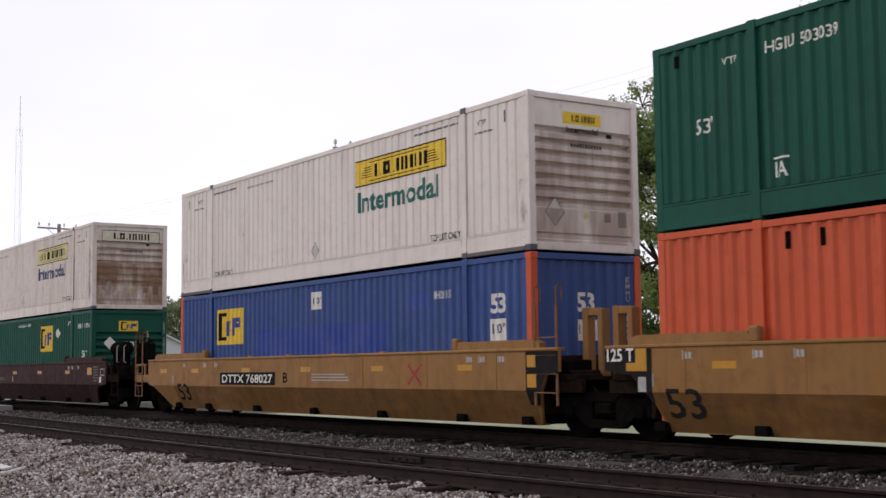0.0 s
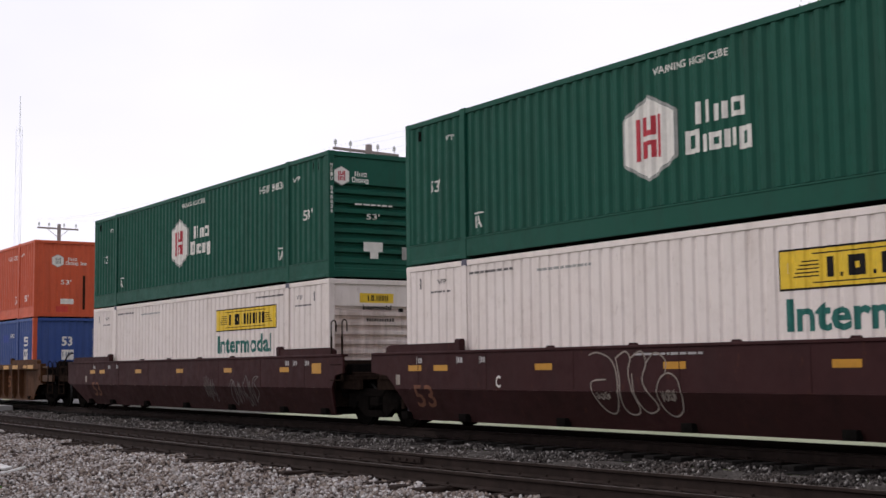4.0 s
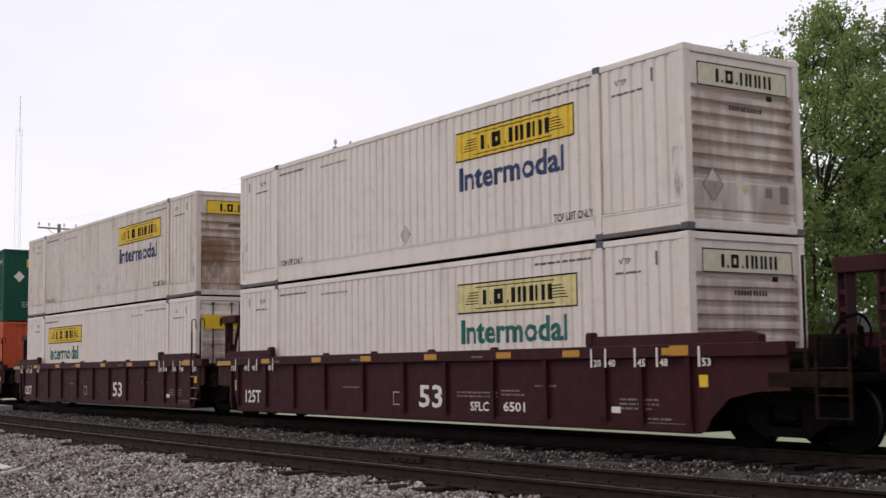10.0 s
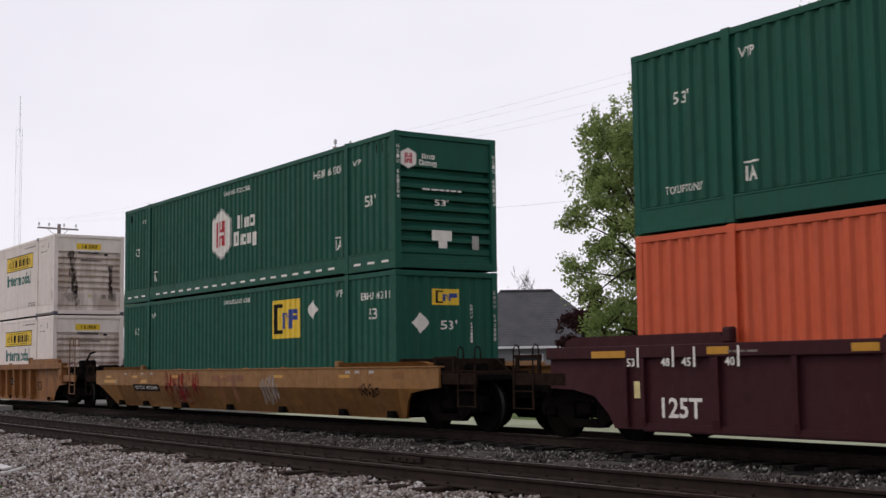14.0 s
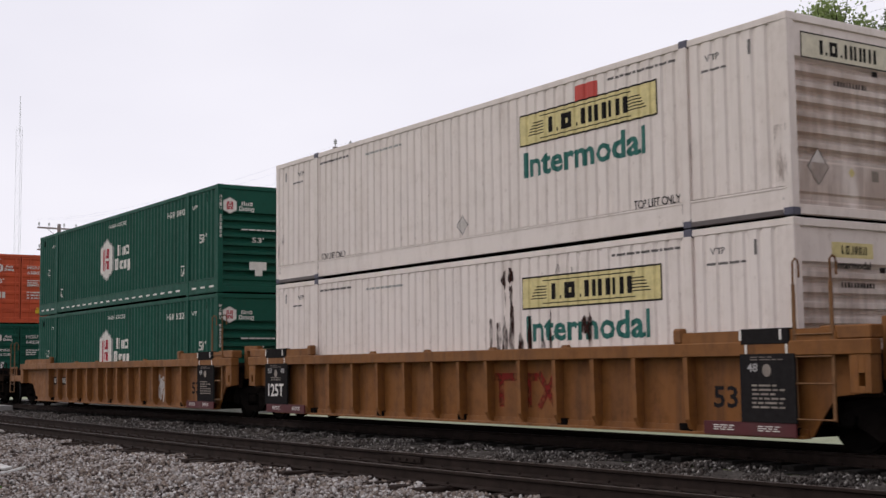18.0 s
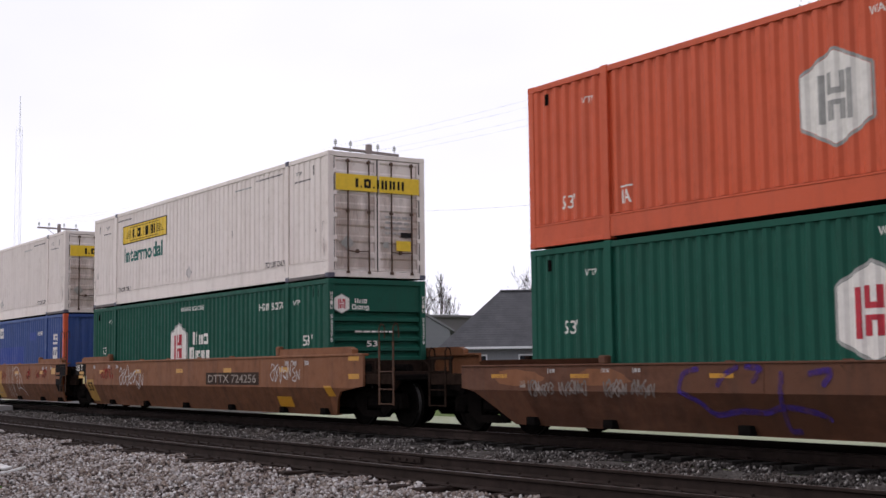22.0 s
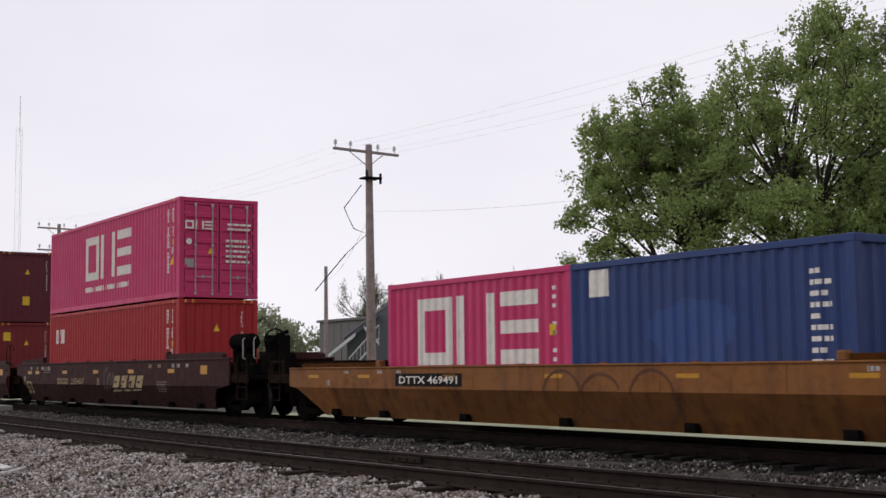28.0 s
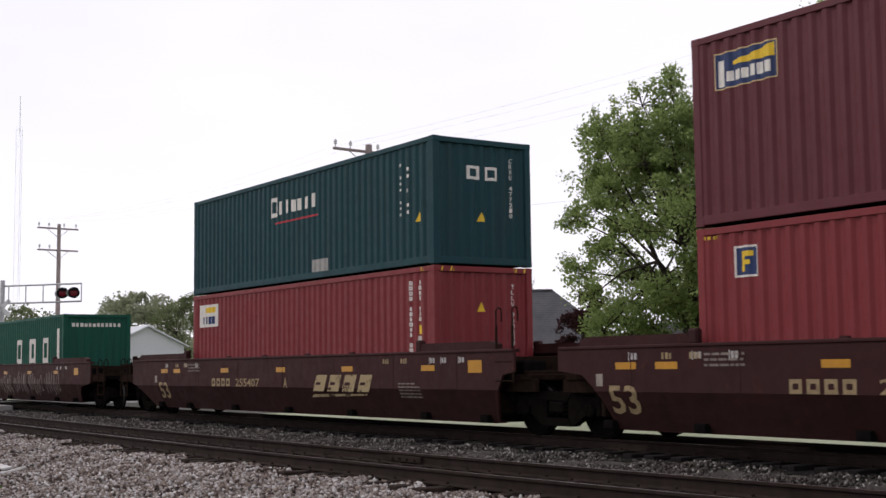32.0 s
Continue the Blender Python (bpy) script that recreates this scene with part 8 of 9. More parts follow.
def stones(name, pts, size, mat, label, seed, facets=20):
    """Loose angular stones at the places given."""
    rng = np.random.default_rng(seed)
    if facets == 20:
        p = (1 + 5 ** 0.5) / 2
        base = np.array([(-1, p, 0), (1, p, 0), (-1, -p, 0), (1, -p, 0), (0, -1, p), (0, 1, p), (0, -1, -p), (0, 1, -p), (p, 0, -1), (p, 0, 1), (-p, 0, -1), (-p, 0, 1)]) / 1.9
        tri = np.array([(0, 11, 5), (0, 5, 1), (0, 1, 7), (0, 7, 10), (0, 10, 11), (1, 5, 9), (5, 11, 4), (11, 10, 2), (10, 7, 6), (7, 1, 8), (3, 9, 4), (3, 4, 2), (3, 2, 6), (3, 6, 8), (3, 8, 9), (4, 9, 5), (2, 4, 11), (6, 2, 10), (8, 6, 7), (9, 8, 1)])
    else:
        base = np.array([(1, 0, 0), (-1, 0, 0), (0, 1, 0), (0, -1, 0), (0, 0, 1), (0, 0, -1)], float)
        tri = np.array([(0, 2, 4), (2, 1, 4), (1, 3, 4), (3, 0, 4), (2, 0, 5), (1, 2, 5), (3, 1, 5), (0, 3, 5)])
    n, k = len(pts), len(base)
    s = rng.uniform(0.55, 1.25, (n, 1, 1)) * rng.uniform(0.7, 1.25, (n, 1, 3)) * size / 2
    v = base[None] * s * rng.uniform(0.72, 1.2, (n, k, 1))
    q = rng.normal(size=(n, 4))
    q /= np.linalg.norm(q, axis=1, keepdims=True)
    w, x, y, z = q.T
    rot = np.stack([1 - 2 * (y * y + z * z), 2 * (x * y - z * w), 2 * (x * z + y * w), 2 * (x * y + z * w), 1 - 2 * (x * x + z * z), 2 * (y * z - x * w), 2 * (x * z - y * w), 2 * (y * z + x * w), 1 - 2 * (x * x + y * y)], 1).reshape(n, 3, 3)
    v = np.einsum("nij,nkj->nki", rot, v) + pts[:, None, :]
    f = (tri[None] + (np.arange(n) * k)[:, None, None]).reshape(-1, 3)
    me = bpy.data.meshes.new(name)
    me.vertices.add(n * k)
    me.vertices.foreach_set("co", v.astype(np.float32).ravel())
    me.loops.add(len(f) * 3)
    me.loops.foreach_set("vertex_index", f.astype(np.int32).ravel())
    me.polygons.add(len(f))
    me.polygons.foreach_set("loop_start", np.arange(0, len(f) * 3, 3, dtype=np.int32))
    me.polygons.foreach_set("loop_total", np.full(len(f), 3, dtype=np.int32))
    me.update(calc_edges=True)
    me.materials.append(None)
    return tagged(part(name, me, mat, None), label, "ballast", kind="stuff")


def scatter(n, x0, x1, y0, y1, keep, seed, lift=0.0, heap=0.02):
    rng = np.random.default_rng(seed)
    p = np.stack([rng.uniform(x0, x1, n), rng.uniform(y0, y1, n)], 1)
    p = p[keep(p[:, 0], p[:, 1])]
    z = np.array([bed_height(y) for y in p[:, 1]])
    wave_z = 0.03 * np.sin(p[:, 0] * 2.1 + 1.3 * np.sin(p[:, 1] * 2.6)) + 0.02 * np.sin(p[:, 0] * 5.3 + p[:, 1] * 4.1)
    return np.stack([p[:, 0], p[:, 1], z + lift + wave_z + rng.uniform(0, heap, len(p))], 1)


near_mid = np.vectorize(near_y)
shoulder = scatter(92000, -42, -9, 4.0, 9.0, lambda x, y: (y < near_mid(x) - 0.98 + 0.16 * np.sin(x * 3.1) * np.sin(x * 1.3)) & (-x < 4.4 * y + 2) & (-x > 1.30 * y), 7, 0.008, 0.05)
stones("ballast_stones", shoulder, 0.052, STONES, "loose grey and tan crushed limestone ballast", 8)
between = scatter(60000, -58, -6, 10.1, 13.9, lambda x, y: (y > near_mid(x) + 0.80) & (-x < 4.2 * y + 2) & (-x > 0.62 * y), 9, 0.0, 0.03)
stones("ballast_stones", between, 0.062, STONES_DARK, "dusty grey ballast between the two tracks", 10, 8)
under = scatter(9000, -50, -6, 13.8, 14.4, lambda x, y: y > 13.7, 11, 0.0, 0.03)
stones("ballast_stones", under, 0.06, BED_SHADED, "dark oily ballast at the edge of the train's track", 12, 8)

RAIL_SECTION = [(-0.07, -0.172), (0.07, -0.172), (0.07, -0.160), (0.014, -0.140), (0.010, -0.045), (0.036, -0.030), (0.036, -0.004), (0.028, 0.0), (-0.028, 0.0), (-0.036, -0.004), (-0.036, -0.030), (-0.010, -0.045), (-0.014, -0.140), (-0.07, -0.160)]


def rail(path):
    g = Geo()
    n = len(RAIL_SECTION)
    v = [(x, y + dy, dz) for x, y in path for dy, dz in RAIL_SECTION]
    g.add(v, [(i * n + k, i * n + (k + 1) % n, (i + 1) * n + (k + 1) % n, (i + 1) * n + k) for i in range(len(path) - 1) for k in range(n)])
    return g


def head(path):
    return Geo().add([(x, y + dy, 0.0015) for x, y in path for dy in (-0.020, 0.020)], [(2 * i, 2 * i + 1, 2 * i + 3, 2 * i + 2) for i in range(len(path) - 1)])


def railway(name, mid, label, x0, x1, ties, head_mat):
    tr = tagged(new(name), label, "railway track", kind="structure")
    xs = [x0 + i * 2.0 for i in range(int((x1 - x0) / 2) + 1)]
    for s in (-0.752, 0.752):
        path = [(x, mid(x) + s) for x in xs]
        rl = part("rail", rail(path), RAIL_STEEL, tr, "rust-brown steel rail")
        part("rail_head", head(path), head_mat, rl, "worn running surface")
    r = random.Random(4)
    for i in range(int((ties[1] - ties[0]) / 0.56)):
        x = ties[0] + i * 0.56 + r.uniform(-0.03, 0.03)
        a = math.atan2(mid(x + 0.5) - mid(x - 0.5), 1.0)
        m = Matrix.Translation((x, mid(x) + r.uniform(-0.05, 0.05), -0.172)) @ Matrix.Rotation(a + r.uniform(-0.03, 0.03), 4, "Z")
        # Ties beneath the train take the same shade-darkened colour as their bed.
        tie = part("tie", made("tie", lambda: Geo().box(-0.115, -1.30, -0.17, 0.115, 1.30, 0.0, 0.012)), TIE_WOOD if name == "near_track" else BED_SHADED, tr, at=m)
        for s in (-0.752, 0.752):
            part("tie_plate", made("tie_plate", lambda: Geo().box(-0.09, -0.15, 0.0, 0.09, 0.15, 0.014, 0.003).box(-0.05, -0.10, 0.01, -0.02, -0.07, 0.045).box(0.02, 0.07, 0.01, 0.05, 0.10, 0.045)), RAIL_STEEL, tie, at=(0, s, 0))
    return tr


near_track = railway("near_track", near_y, "empty near track with rusty rails and worn ties", -120, 20, (-46, -7), RAIL_HEAD)
railway("train_track", lambda x: TRACK_Y, "track under the passing train", -140, 20, (-50, -6), RAIL_HEAD)
joint = part("joint_bar", Geo().box(-0.45, -0.052, -0.135, 0.45, -0.012, -0.045, 0.006), RAIL_STEEL, near_track, "bolted rail joint bar", at=(-16.25, near_y(-16.25) + 0.752, 0))
for i in range(4):
    part("joint_bolt", made("joint_bolt", lambda: Geo().tube([(0, -0.05, 0), (0, -0.085, 0)], 0.018, 6)), RAIL_STEEL, joint, at=(-0.3 + 0.2 * i, 0, -0.09))

# pale broken board and a weed clump at the foot of the ballast
BOARD = plain("weathered_pale_board", (0.55, 0.54, 0.52), 0.8)
tagged(part("board", Geo().box(-0.26, -0.03, -0.02, 0.26, 0.03, 0.02, 0.006), BOARD, None, at=Matrix.Translation((-21.15, 5.72, -0.33)) @ Euler((0.1, -0.25, 0.9)).to_matrix().to_4x4()), "pale broken board lying on the ballast", "board")
tagged(part("board", Geo().box(-0.22, -0.08, -0.02, 0.22, 0.08, 0.02, 0.008), BOARD, None, at=Matrix.Translation((-22.0, 5.80, -0.31)) @ Euler((0.1, 0.1, 0.3)).to_matrix().to_4x4()), "short pale board lying on the ballast", "board")
WEED = plain("bright_weed_leaf", (0.10, 0.22, 0.03), 0.6, var=0.3)
weed = Geo()
r = random.Random(9)
for _ in range(260):
    a, l0, x, y = r.uniform(0, 6.3), r.uniform(0.10, 0.30), r.gauss(0, 0.22), r.gauss(0, 0.22)
    d = (math.cos(a), math.sin(a))
    w = 0.018
    weed.add([(x - d[1] * w, y + d[0] * w, 0), (x + d[1] * w, y - d[0] * w, 0), (x + d[0] * l0 * 0.5 + d[1] * w, y + d[1] * l0 * 0.5 - d[0] * w, l0 * 0.8), (x + d[0] * l0, y + d[1] * l0, l0 * 0.9)], [(0, 1, 2, 3)])
tagged(part("weed", weed, WEED, None, at=Matrix.Translation((-19.55, 4.98, -0.56)) @ Matrix.Scale(0.5, 4)), "bright green weed clump at the ballast's edge", "plant")


# ---- trees ----
def leaf_material(name, c0, c1, c2):
    m, n, l, b = nodes_of(name)
    isl = n.new("ShaderNodeNewGeometry").outputs["Random Per Island"]
    tc = n.new("ShaderNodeTexCoord").outputs["Object"]
    f = noise_node(n, l, 0.45, 3, 0.6, tc)
    col = mixed(n, l, ramp(n, l, f, [(0.35, 0.0), (0.7, 0.6)]), ramp(n, l, isl, [(0.0, c0), (0.5, c1), (1.0, c2)]), c2)
    l.new(col, b.inputs["Base Color"])
    b.inputs["Roughness"].default_value = 0.7
    b.inputs["Specular IOR Level"].default_value = 0.1
    tr = n.new("ShaderNodeBsdfTranslucent")
    l.new(col, tr.inputs["Color"])
    mx = n.new("ShaderNodeMixShader")
    mx.inputs[0].default_value = 0.55
    l.new(b.outputs[0], mx.inputs[1])
    l.new(tr.outputs[0], mx.inputs[2])
    l.new(mx.outputs[0], n["Material Output"].inputs["Surface"])
    return m


LEAF = leaf_material("spring_green_leaf", (0.150, 0.205, 0.066), (0.225, 0.295, 0.100), (0.310, 0.385, 0.148))
LEAF_PALE = leaf_material("pale_budding_leaf", (0.09, 0.12, 0.05), (0.14, 0.18, 0.08), (0.22, 0.24, 0.14))
LEAF_BUSH = leaf_material("evergreen_leaf", (0.035, 0.06, 0.02), (0.06, 0.095, 0.03), (0.09, 0.13, 0.045))
# Leaf colour of the far trees, paled to carry the haze of distance.
LEAF_HAZED = leaf_material("far_spring_leaf", (0.21, 0.235, 0.15), (0.27, 0.295, 0.19), (0.33, 0.35, 0.23))
LEAF_PURPLE = leaf_material("purple_plum_leaf", (0.022, 0.010, 0.012), (0.045, 0.018, 0.02), (0.07, 0.03, 0.03))
BARK = plain("grey_brown_bark", (0.055, 0.045, 0.038), 0.95, 0.0, 0.4, 6.0)


def leaf_mesh(c, leaf, rng):
    """Small kite-shaped leaves at the places c, each turned at random."""
    leaves = len(c)
    a = rng.normal(size=(leaves, 3))
    a /= np.linalg.norm(a, axis=1, keepdims=True)
    b = np.cross(a, rng.normal(size=(leaves, 3)))
    b /= np.linalg.norm(b, axis=1, keepdims=True)
    s = rng.uniform(0.5, 1.2, (leaves, 1)) * leaf
    verts = np.stack([c - a * s * 0.5, c + b * s * 0.36 - a * s * 0.05, c + a * s * 0.55, c - b * s * 0.36], 1).reshape(-1, 3)
    me = bpy.data.meshes.new("crown")
    me.vertices.add(len(verts))
    me.vertices.foreach_set("co", verts.astype(np.float32).ravel())
    me.loops.add(len(verts))
    me.loops.foreach_set("vertex_index", np.arange(len(verts), dtype=np.int32))
    me.polygons.add(leaves)
    me.polygons.foreach_set("loop_start", np.arange(0, len(verts), 4, dtype=np.int32))
    me.polygons.foreach_set("loop_total", np.full(leaves, 4, dtype=np.int32))
    me.update(calc_edges=True)
    me.materials.append(None)
    return me


def tree(base, height, spread, leaf_mat, label, seed, leaf=0.13, leaves=9000, low=0.16, name="tree", lobes=26, shape=1.0, trunk_r=None, crown_at=(0.0, 0.0), gaps=(), lobe=(0.22, 0.34), twigs=11):
    """Tapered trunk that forks into limbs; each limb ends in a loose lobe of leafy twigs, with gaps between the lobes."""
    r = random.Random(seed)
    rng = np.random.default_rng(seed)
    th = tagged(new(name), label, "tree")
    th.location = base
    g = Geo()
    r0 = trunk_r or height * 0.015
    zc, zr = height * (1 + low) / 2, height * (1 - low) / 2
    cl = []
    taken = []
    while len(cl) < lobes:
        best, gap = None, -1.0
        for _ in range(12):
            u = Vector((r.uniform(-1, 1), r.uniform(-1, 1), r.uniform(-1, 1)))
            if 0.35 < u.length < 0.88:
                d = min([(u - q).length for q in taken] or [9.0])
                if d > gap:
                    best, gap = u, d
        if best is not None:
            u = best
            taken.append(u)
            wide = 1.0 if u.z < 0.1 else 1.0 - 0.35 * shape * u.z
            cl.append((Vector((u.x * spread * wide + crown_at[0], u.y * spread * wide + crown_at[1], zc + u.z * zr)), r.uniform(*lobe) * spread))
    cl.append((Vector((r.uniform(-0.1, 0.1) * spread + crown_at[0], crown_at[1], height * 0.93)), spread * 0.18))
    cl = [(c, rad) for c, rad in cl if all((c - Vector(g0)).length > g1 + 0.5 * rad for g0, g1 in gaps)]
    stem_top = height * (low + 0.10)
    forks = [Vector((0.5 * crown_at[0] + 0.25 * spread * math.cos(a), 0.5 * crown_at[1] + 0.25 * spread * math.sin(a), height * r.uniform(0.38, 0.55))) for a in (0.4, 1.9, 3.3, 4.6, 5.6)]
    g.tube([(0, 0, -0.1), (0.03, 0, 0.3), (0, 0.04, stem_top * 0.6), (0, 0, stem_top)], [r0 * 1.6, r0 * 1.15, r0, r0 * 0.9], 10, cap=False)
    for f in forks:
        m = Vector((f.x * 0.35, f.y * 0.35, stem_top + (f.z - stem_top) * 0.5))
        g.tube([(0, 0, stem_top * 0.9), m, f], [r0 * 0.7, r0 * 0.55, r0 * 0.4], 7, cap=False)
    pts = []
    for c, rad in cl:
        f = min(forks, key=lambda q: (q - c).length + (0 if q.z < c.z else 1.5))
        m = f.lerp(c, 0.5) + Vector((r.uniform(-0.3, 0.3), r.uniform(-0.3, 0.3), r.uniform(0, 0.5)))
        g.tube([f, m, c], [r0 * 0.32, r0 * 0.2, r0 * 0.1], 5, cap=False)
        for _ in range(twigs):
            d = Vector((r.gauss(0, 1), r.gauss(0, 1), r.gauss(0.25, 1))).normalized() * rad * r.uniform(0.7, 1.15)
            d.z *= 0.8
            e = c + d
            k = c.lerp(e, 0.55) + Vector((r.uniform(-0.1, 0.1), r.uniform(-0.1, 0.1), r.uniform(-0.05, 0.15))) * rad
            g.tube([c, k, e], [r0 * 0.09, r0 * 0.06, r0 * 0.025], 3, cap=False)
            pts += [(k, rad * 0.16), (e, rad * 0.19), (e, rad * 0.22)]
    tips = []
    if height > 10 and base[1] < 50:
        for c, rad in cl:
            if c.z < height * 0.55:
                continue
            for _ in range(2):
                e = c + Vector((r.uniform(-0.55, 0.55) * rad, r.uniform(-0.55, 0.55) * rad, rad * r.uniform(0.9, 1.5)))
                e.z = min(e.z, height * r.uniform(0.96, 1.02))
                g.tube([c, c.lerp(e, 0.5) + Vector((r.uniform(-0.08, 0.08), 0, 0)), e], [r0 * 0.10, r0 * 0.08, r0 * 0.045], 3, cap=False)
                for q in (0.6, 0.85, 1.0):
                    tips.append((c.lerp(e, q), 0.10))
    pts += tips
    part("trunk", g, BARK, th, "grey-brown trunk with forking limbs")
    if leaves:
        at = np.array([tuple(p) for p, _ in pts])
        sd = np.array([s for _, s in pts])
        i = rng.integers(0, len(at), leaves)
        c = at[i] + np.clip(rng.normal(0, 1, (leaves, 3)), -1.7, 1.7) * sd[i][:, None] * np.array([1.0, 1.0, 0.8])
        if base[1] < 38:
            keep = rng.random(len(c)) > 0.35 * np.clip((c[:, 2] / height - 0.84) / 0.2, 0, 1)
            for g0, g1 in gaps:
                keep &= np.linalg.norm(c - np.array(g0), axis=1) > g1 * rng.uniform(0.8, 1.0, len(c))
            c = c[keep]
            leaves = len(c)
        part("crown", leaf_mesh(c, leaf, rng), leaf_mat, th, "loose crown of small leaves")
    return th


def bare_tree(base, height, lean, label, seed, buds=0, leaf=0.12, stem=0.2, levels=6, wide=0.5):
    """A tree in early spring: the trunk forks again and again into thin rising twigs; a few have buds."""
    r = random.Random(seed)
    rng = np.random.default_rng(seed)
    th = tagged(new("tree"), label, "tree")
    th.location = base
    g = Geo()
    tips = []

    def grow(p, d, length, rad, level):
        bend = Vector((r.gauss(0, 1), r.gauss(0, 1), r.gauss(0.3, 0.6))) * 0.10 * length
        mid = p + d * length * 0.5 + bend
        e = p + d * length + 0.6 * bend
        g.tube([p, mid, e], [rad, rad * 0.85, rad * 0.68], 6 if level < 2 else 3, cap=False)
        if level >= 3:
            tips.append(e)
        if level == levels:
            return
        for k in range(3 if level else 4):
            turn = Vector((r.gauss(0, 1), r.gauss(0, 1), r.gauss(0.15, 0.7)))
            q = (d + turn * (wide if k else 0.22)).normalized()
            q = (q + Vector((0, 0, 0.16))).normalized()
            grow(mid.lerp(e, r.uniform(0.0, 0.9)) if k else e, q, length * r.uniform(0.58, 0.84), max(rad * 0.60, 0.014), level + 1)
    grow(Vector((0, 0, -0.1)), Vector((lean, 0, 1)).normalized(), height * stem, height * 0.013, 0)
    top = max(t.z for t in tips)
    part("trunk", g, BARK, th, "grey-brown trunk with forking limbs", at=Matrix.Diagonal((1, 1, height / top, 1)))
    if buds:
        at = np.array([tuple(t) for t in tips])
        c = at[rng.integers(0, len(at), buds)] + rng.normal(0, 0.16, (buds, 3))
        c[:, 2] *= height / top
        part("crown", leaf_mesh(c, leaf, rng), LEAF_PALE, th, "scattered pale buds")
    return th


G0 = -0.62
tree((-32.5, 32.0, G0), 12.6, 4.1, LEAF, "large green spring maple in full leaf", 3, 0.135, 80000, low=0.07, lobes=92, shape=0.4, crown_at=(-1.35, 0.0), gaps=[((2.2, 0.4, 7.8), 1.1)], lobe=(0.14, 0.23), twigs=15)
tree((-28.6, 32.8, G0), 13.6, 5.0, LEAF, "tall green spring tree in full leaf beside the maple", 8, 0.135, 92000, low=0.07, lobes=106, shape=0.9, crown_at=(1.3, 0.0), gaps=[((-1.4, 0.0, 7.7), 1.0)], lobe=(0.13, 0.22), twigs=15)
tree((-29.6, 42.0, G0), 17.0, 3.8, LEAF_PALE, "tall pale green budding tree behind", 12, 0.16, 18000, low=0.22, lobes=30)
tree((-46.5, 39.0, G0), 5.8, 1.8, LEAF_PURPLE, "dark purple-leaved plum tree", 15, 0.15, 12000, low=0.10, lobes=20, shape=0.3)
bare_tree((-113.6, 75.0, G0), 12.0, 0.05, "bare spring tree with few buds", 18, 300)
bare_tree((-120.8, 70.0, G0), 12.6, -0.05, "thin budding tree behind the houses", 21, 3200, 0.18)
bare_tree((-107.4, 80.0, G0), 12.4, 0.0, "bare twiggy tree behind the house", 22, 150, stem=0.22, wide=0.75)
tree((-271, 100.0, G0), 18.4, 10.5, LEAF_HAZED, "round pale green tree far off", 24, 0.75, 14000, low=0.06, lobes=34, shape=0.4)
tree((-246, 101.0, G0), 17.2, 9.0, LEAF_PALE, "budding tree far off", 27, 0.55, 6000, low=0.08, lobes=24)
tree((-191, 90.0, G0), 10.6, 10.0, LEAF_HAZED, "green tree far off", 30, 0.6, 11000, low=0.04, lobes=30, shape=0.3)
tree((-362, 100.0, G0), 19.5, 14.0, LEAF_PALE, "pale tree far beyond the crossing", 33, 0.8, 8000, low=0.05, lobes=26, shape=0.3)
tree((-300, 130.0, G0), 14.0, 15.0, LEAF_HAZED, "low green tree belt far off", 36, 0.9, 9000, low=0.02, lobes=34, shape=0.2)


tree((-74.9, 46.2, G0), 5.15, 0.62, LEAF_BUSH, "small dark evergreen bush beside the house", 39, 0.16, 5000, low=0.05, lobes=14, shape=0.9, name="bush")


# ---- poles, wires and the level crossing ----
POLE_WOOD = plain("weathered_pole_wood", (0.30, 0.245, 0.235), 0.9, 0.0, 0.25, 4.0)
GLASS_WHITE = plain("white_porcelain", (0.6, 0.6, 0.6), 0.3)
WIRE = plain("grey_wire", (0.22, 0.22, 0.23), 0.7)
ALUMINIUM = plain("dull_aluminium", (0.42, 0.42, 0.43), 0.45, 0.5)
LENS_RED = plain("dark_red_lens", (0.16, 0.006, 0.014), 0.25)
HOOD_BLACK = plain("black_lamp_hood", (0.012, 0.012, 0.012), 0.6)
SIGN_WHITE = plain("white_crossing_board", (0.62, 0.62, 0.62), 0.6)


def utility_pole(base, top, arms, label, radius=0.15, lean=(0.0, 0.0)):
    """A wooden pole with crossarms; arms: (height, half length, insulator places, heading)."""
    p = tagged(new("utility_pole"), label, "pole")
    p.location = base
    h = top - base[2]
    part("pole", Geo().tube([(0, 0, 0), (lean[0] * 0.5, lean[1] * 0.5, h * 0.5), (lean[0], lean[1], h)], [radius * 1.15, radius, radius * 0.75], 12), POLE_WOOD, p, "weathered grey-brown wooden pole")
    for z, half, pins, turn in arms:
        m = Matrix.Translation((lean[0] * z / h, lean[1] * z / h, z)) @ Matrix.Rotation(turn, 4, "Z")
        a = part("crossarm", Geo().box(-0.05, -half, -0.05, 0.05, half, 0.05, 0.01), POLE_WOOD, p, at=m @ Matrix.Translation((-0.16, 0, 0)))
        for y in pins:
            part("insulator", made("insulator", lambda: Geo().lathe([(0.02, 0.0), (0.02, 0.10), (0.075, 0.12), (0.05, 0.18), (0.075, 0.20), (0.045, 0.27), (0.02, 0.30)], "z", 10)), GLASS_WHITE, a, at=(0, y, 0.06))
        for y in (-half * 0.55, half * 0.55):
            part("brace", Geo().tube([(0.0, y, -0.02), (0.10, y * 0.1, -0.55)], 0.018, 5), POLE_WOOD, a)
    return p


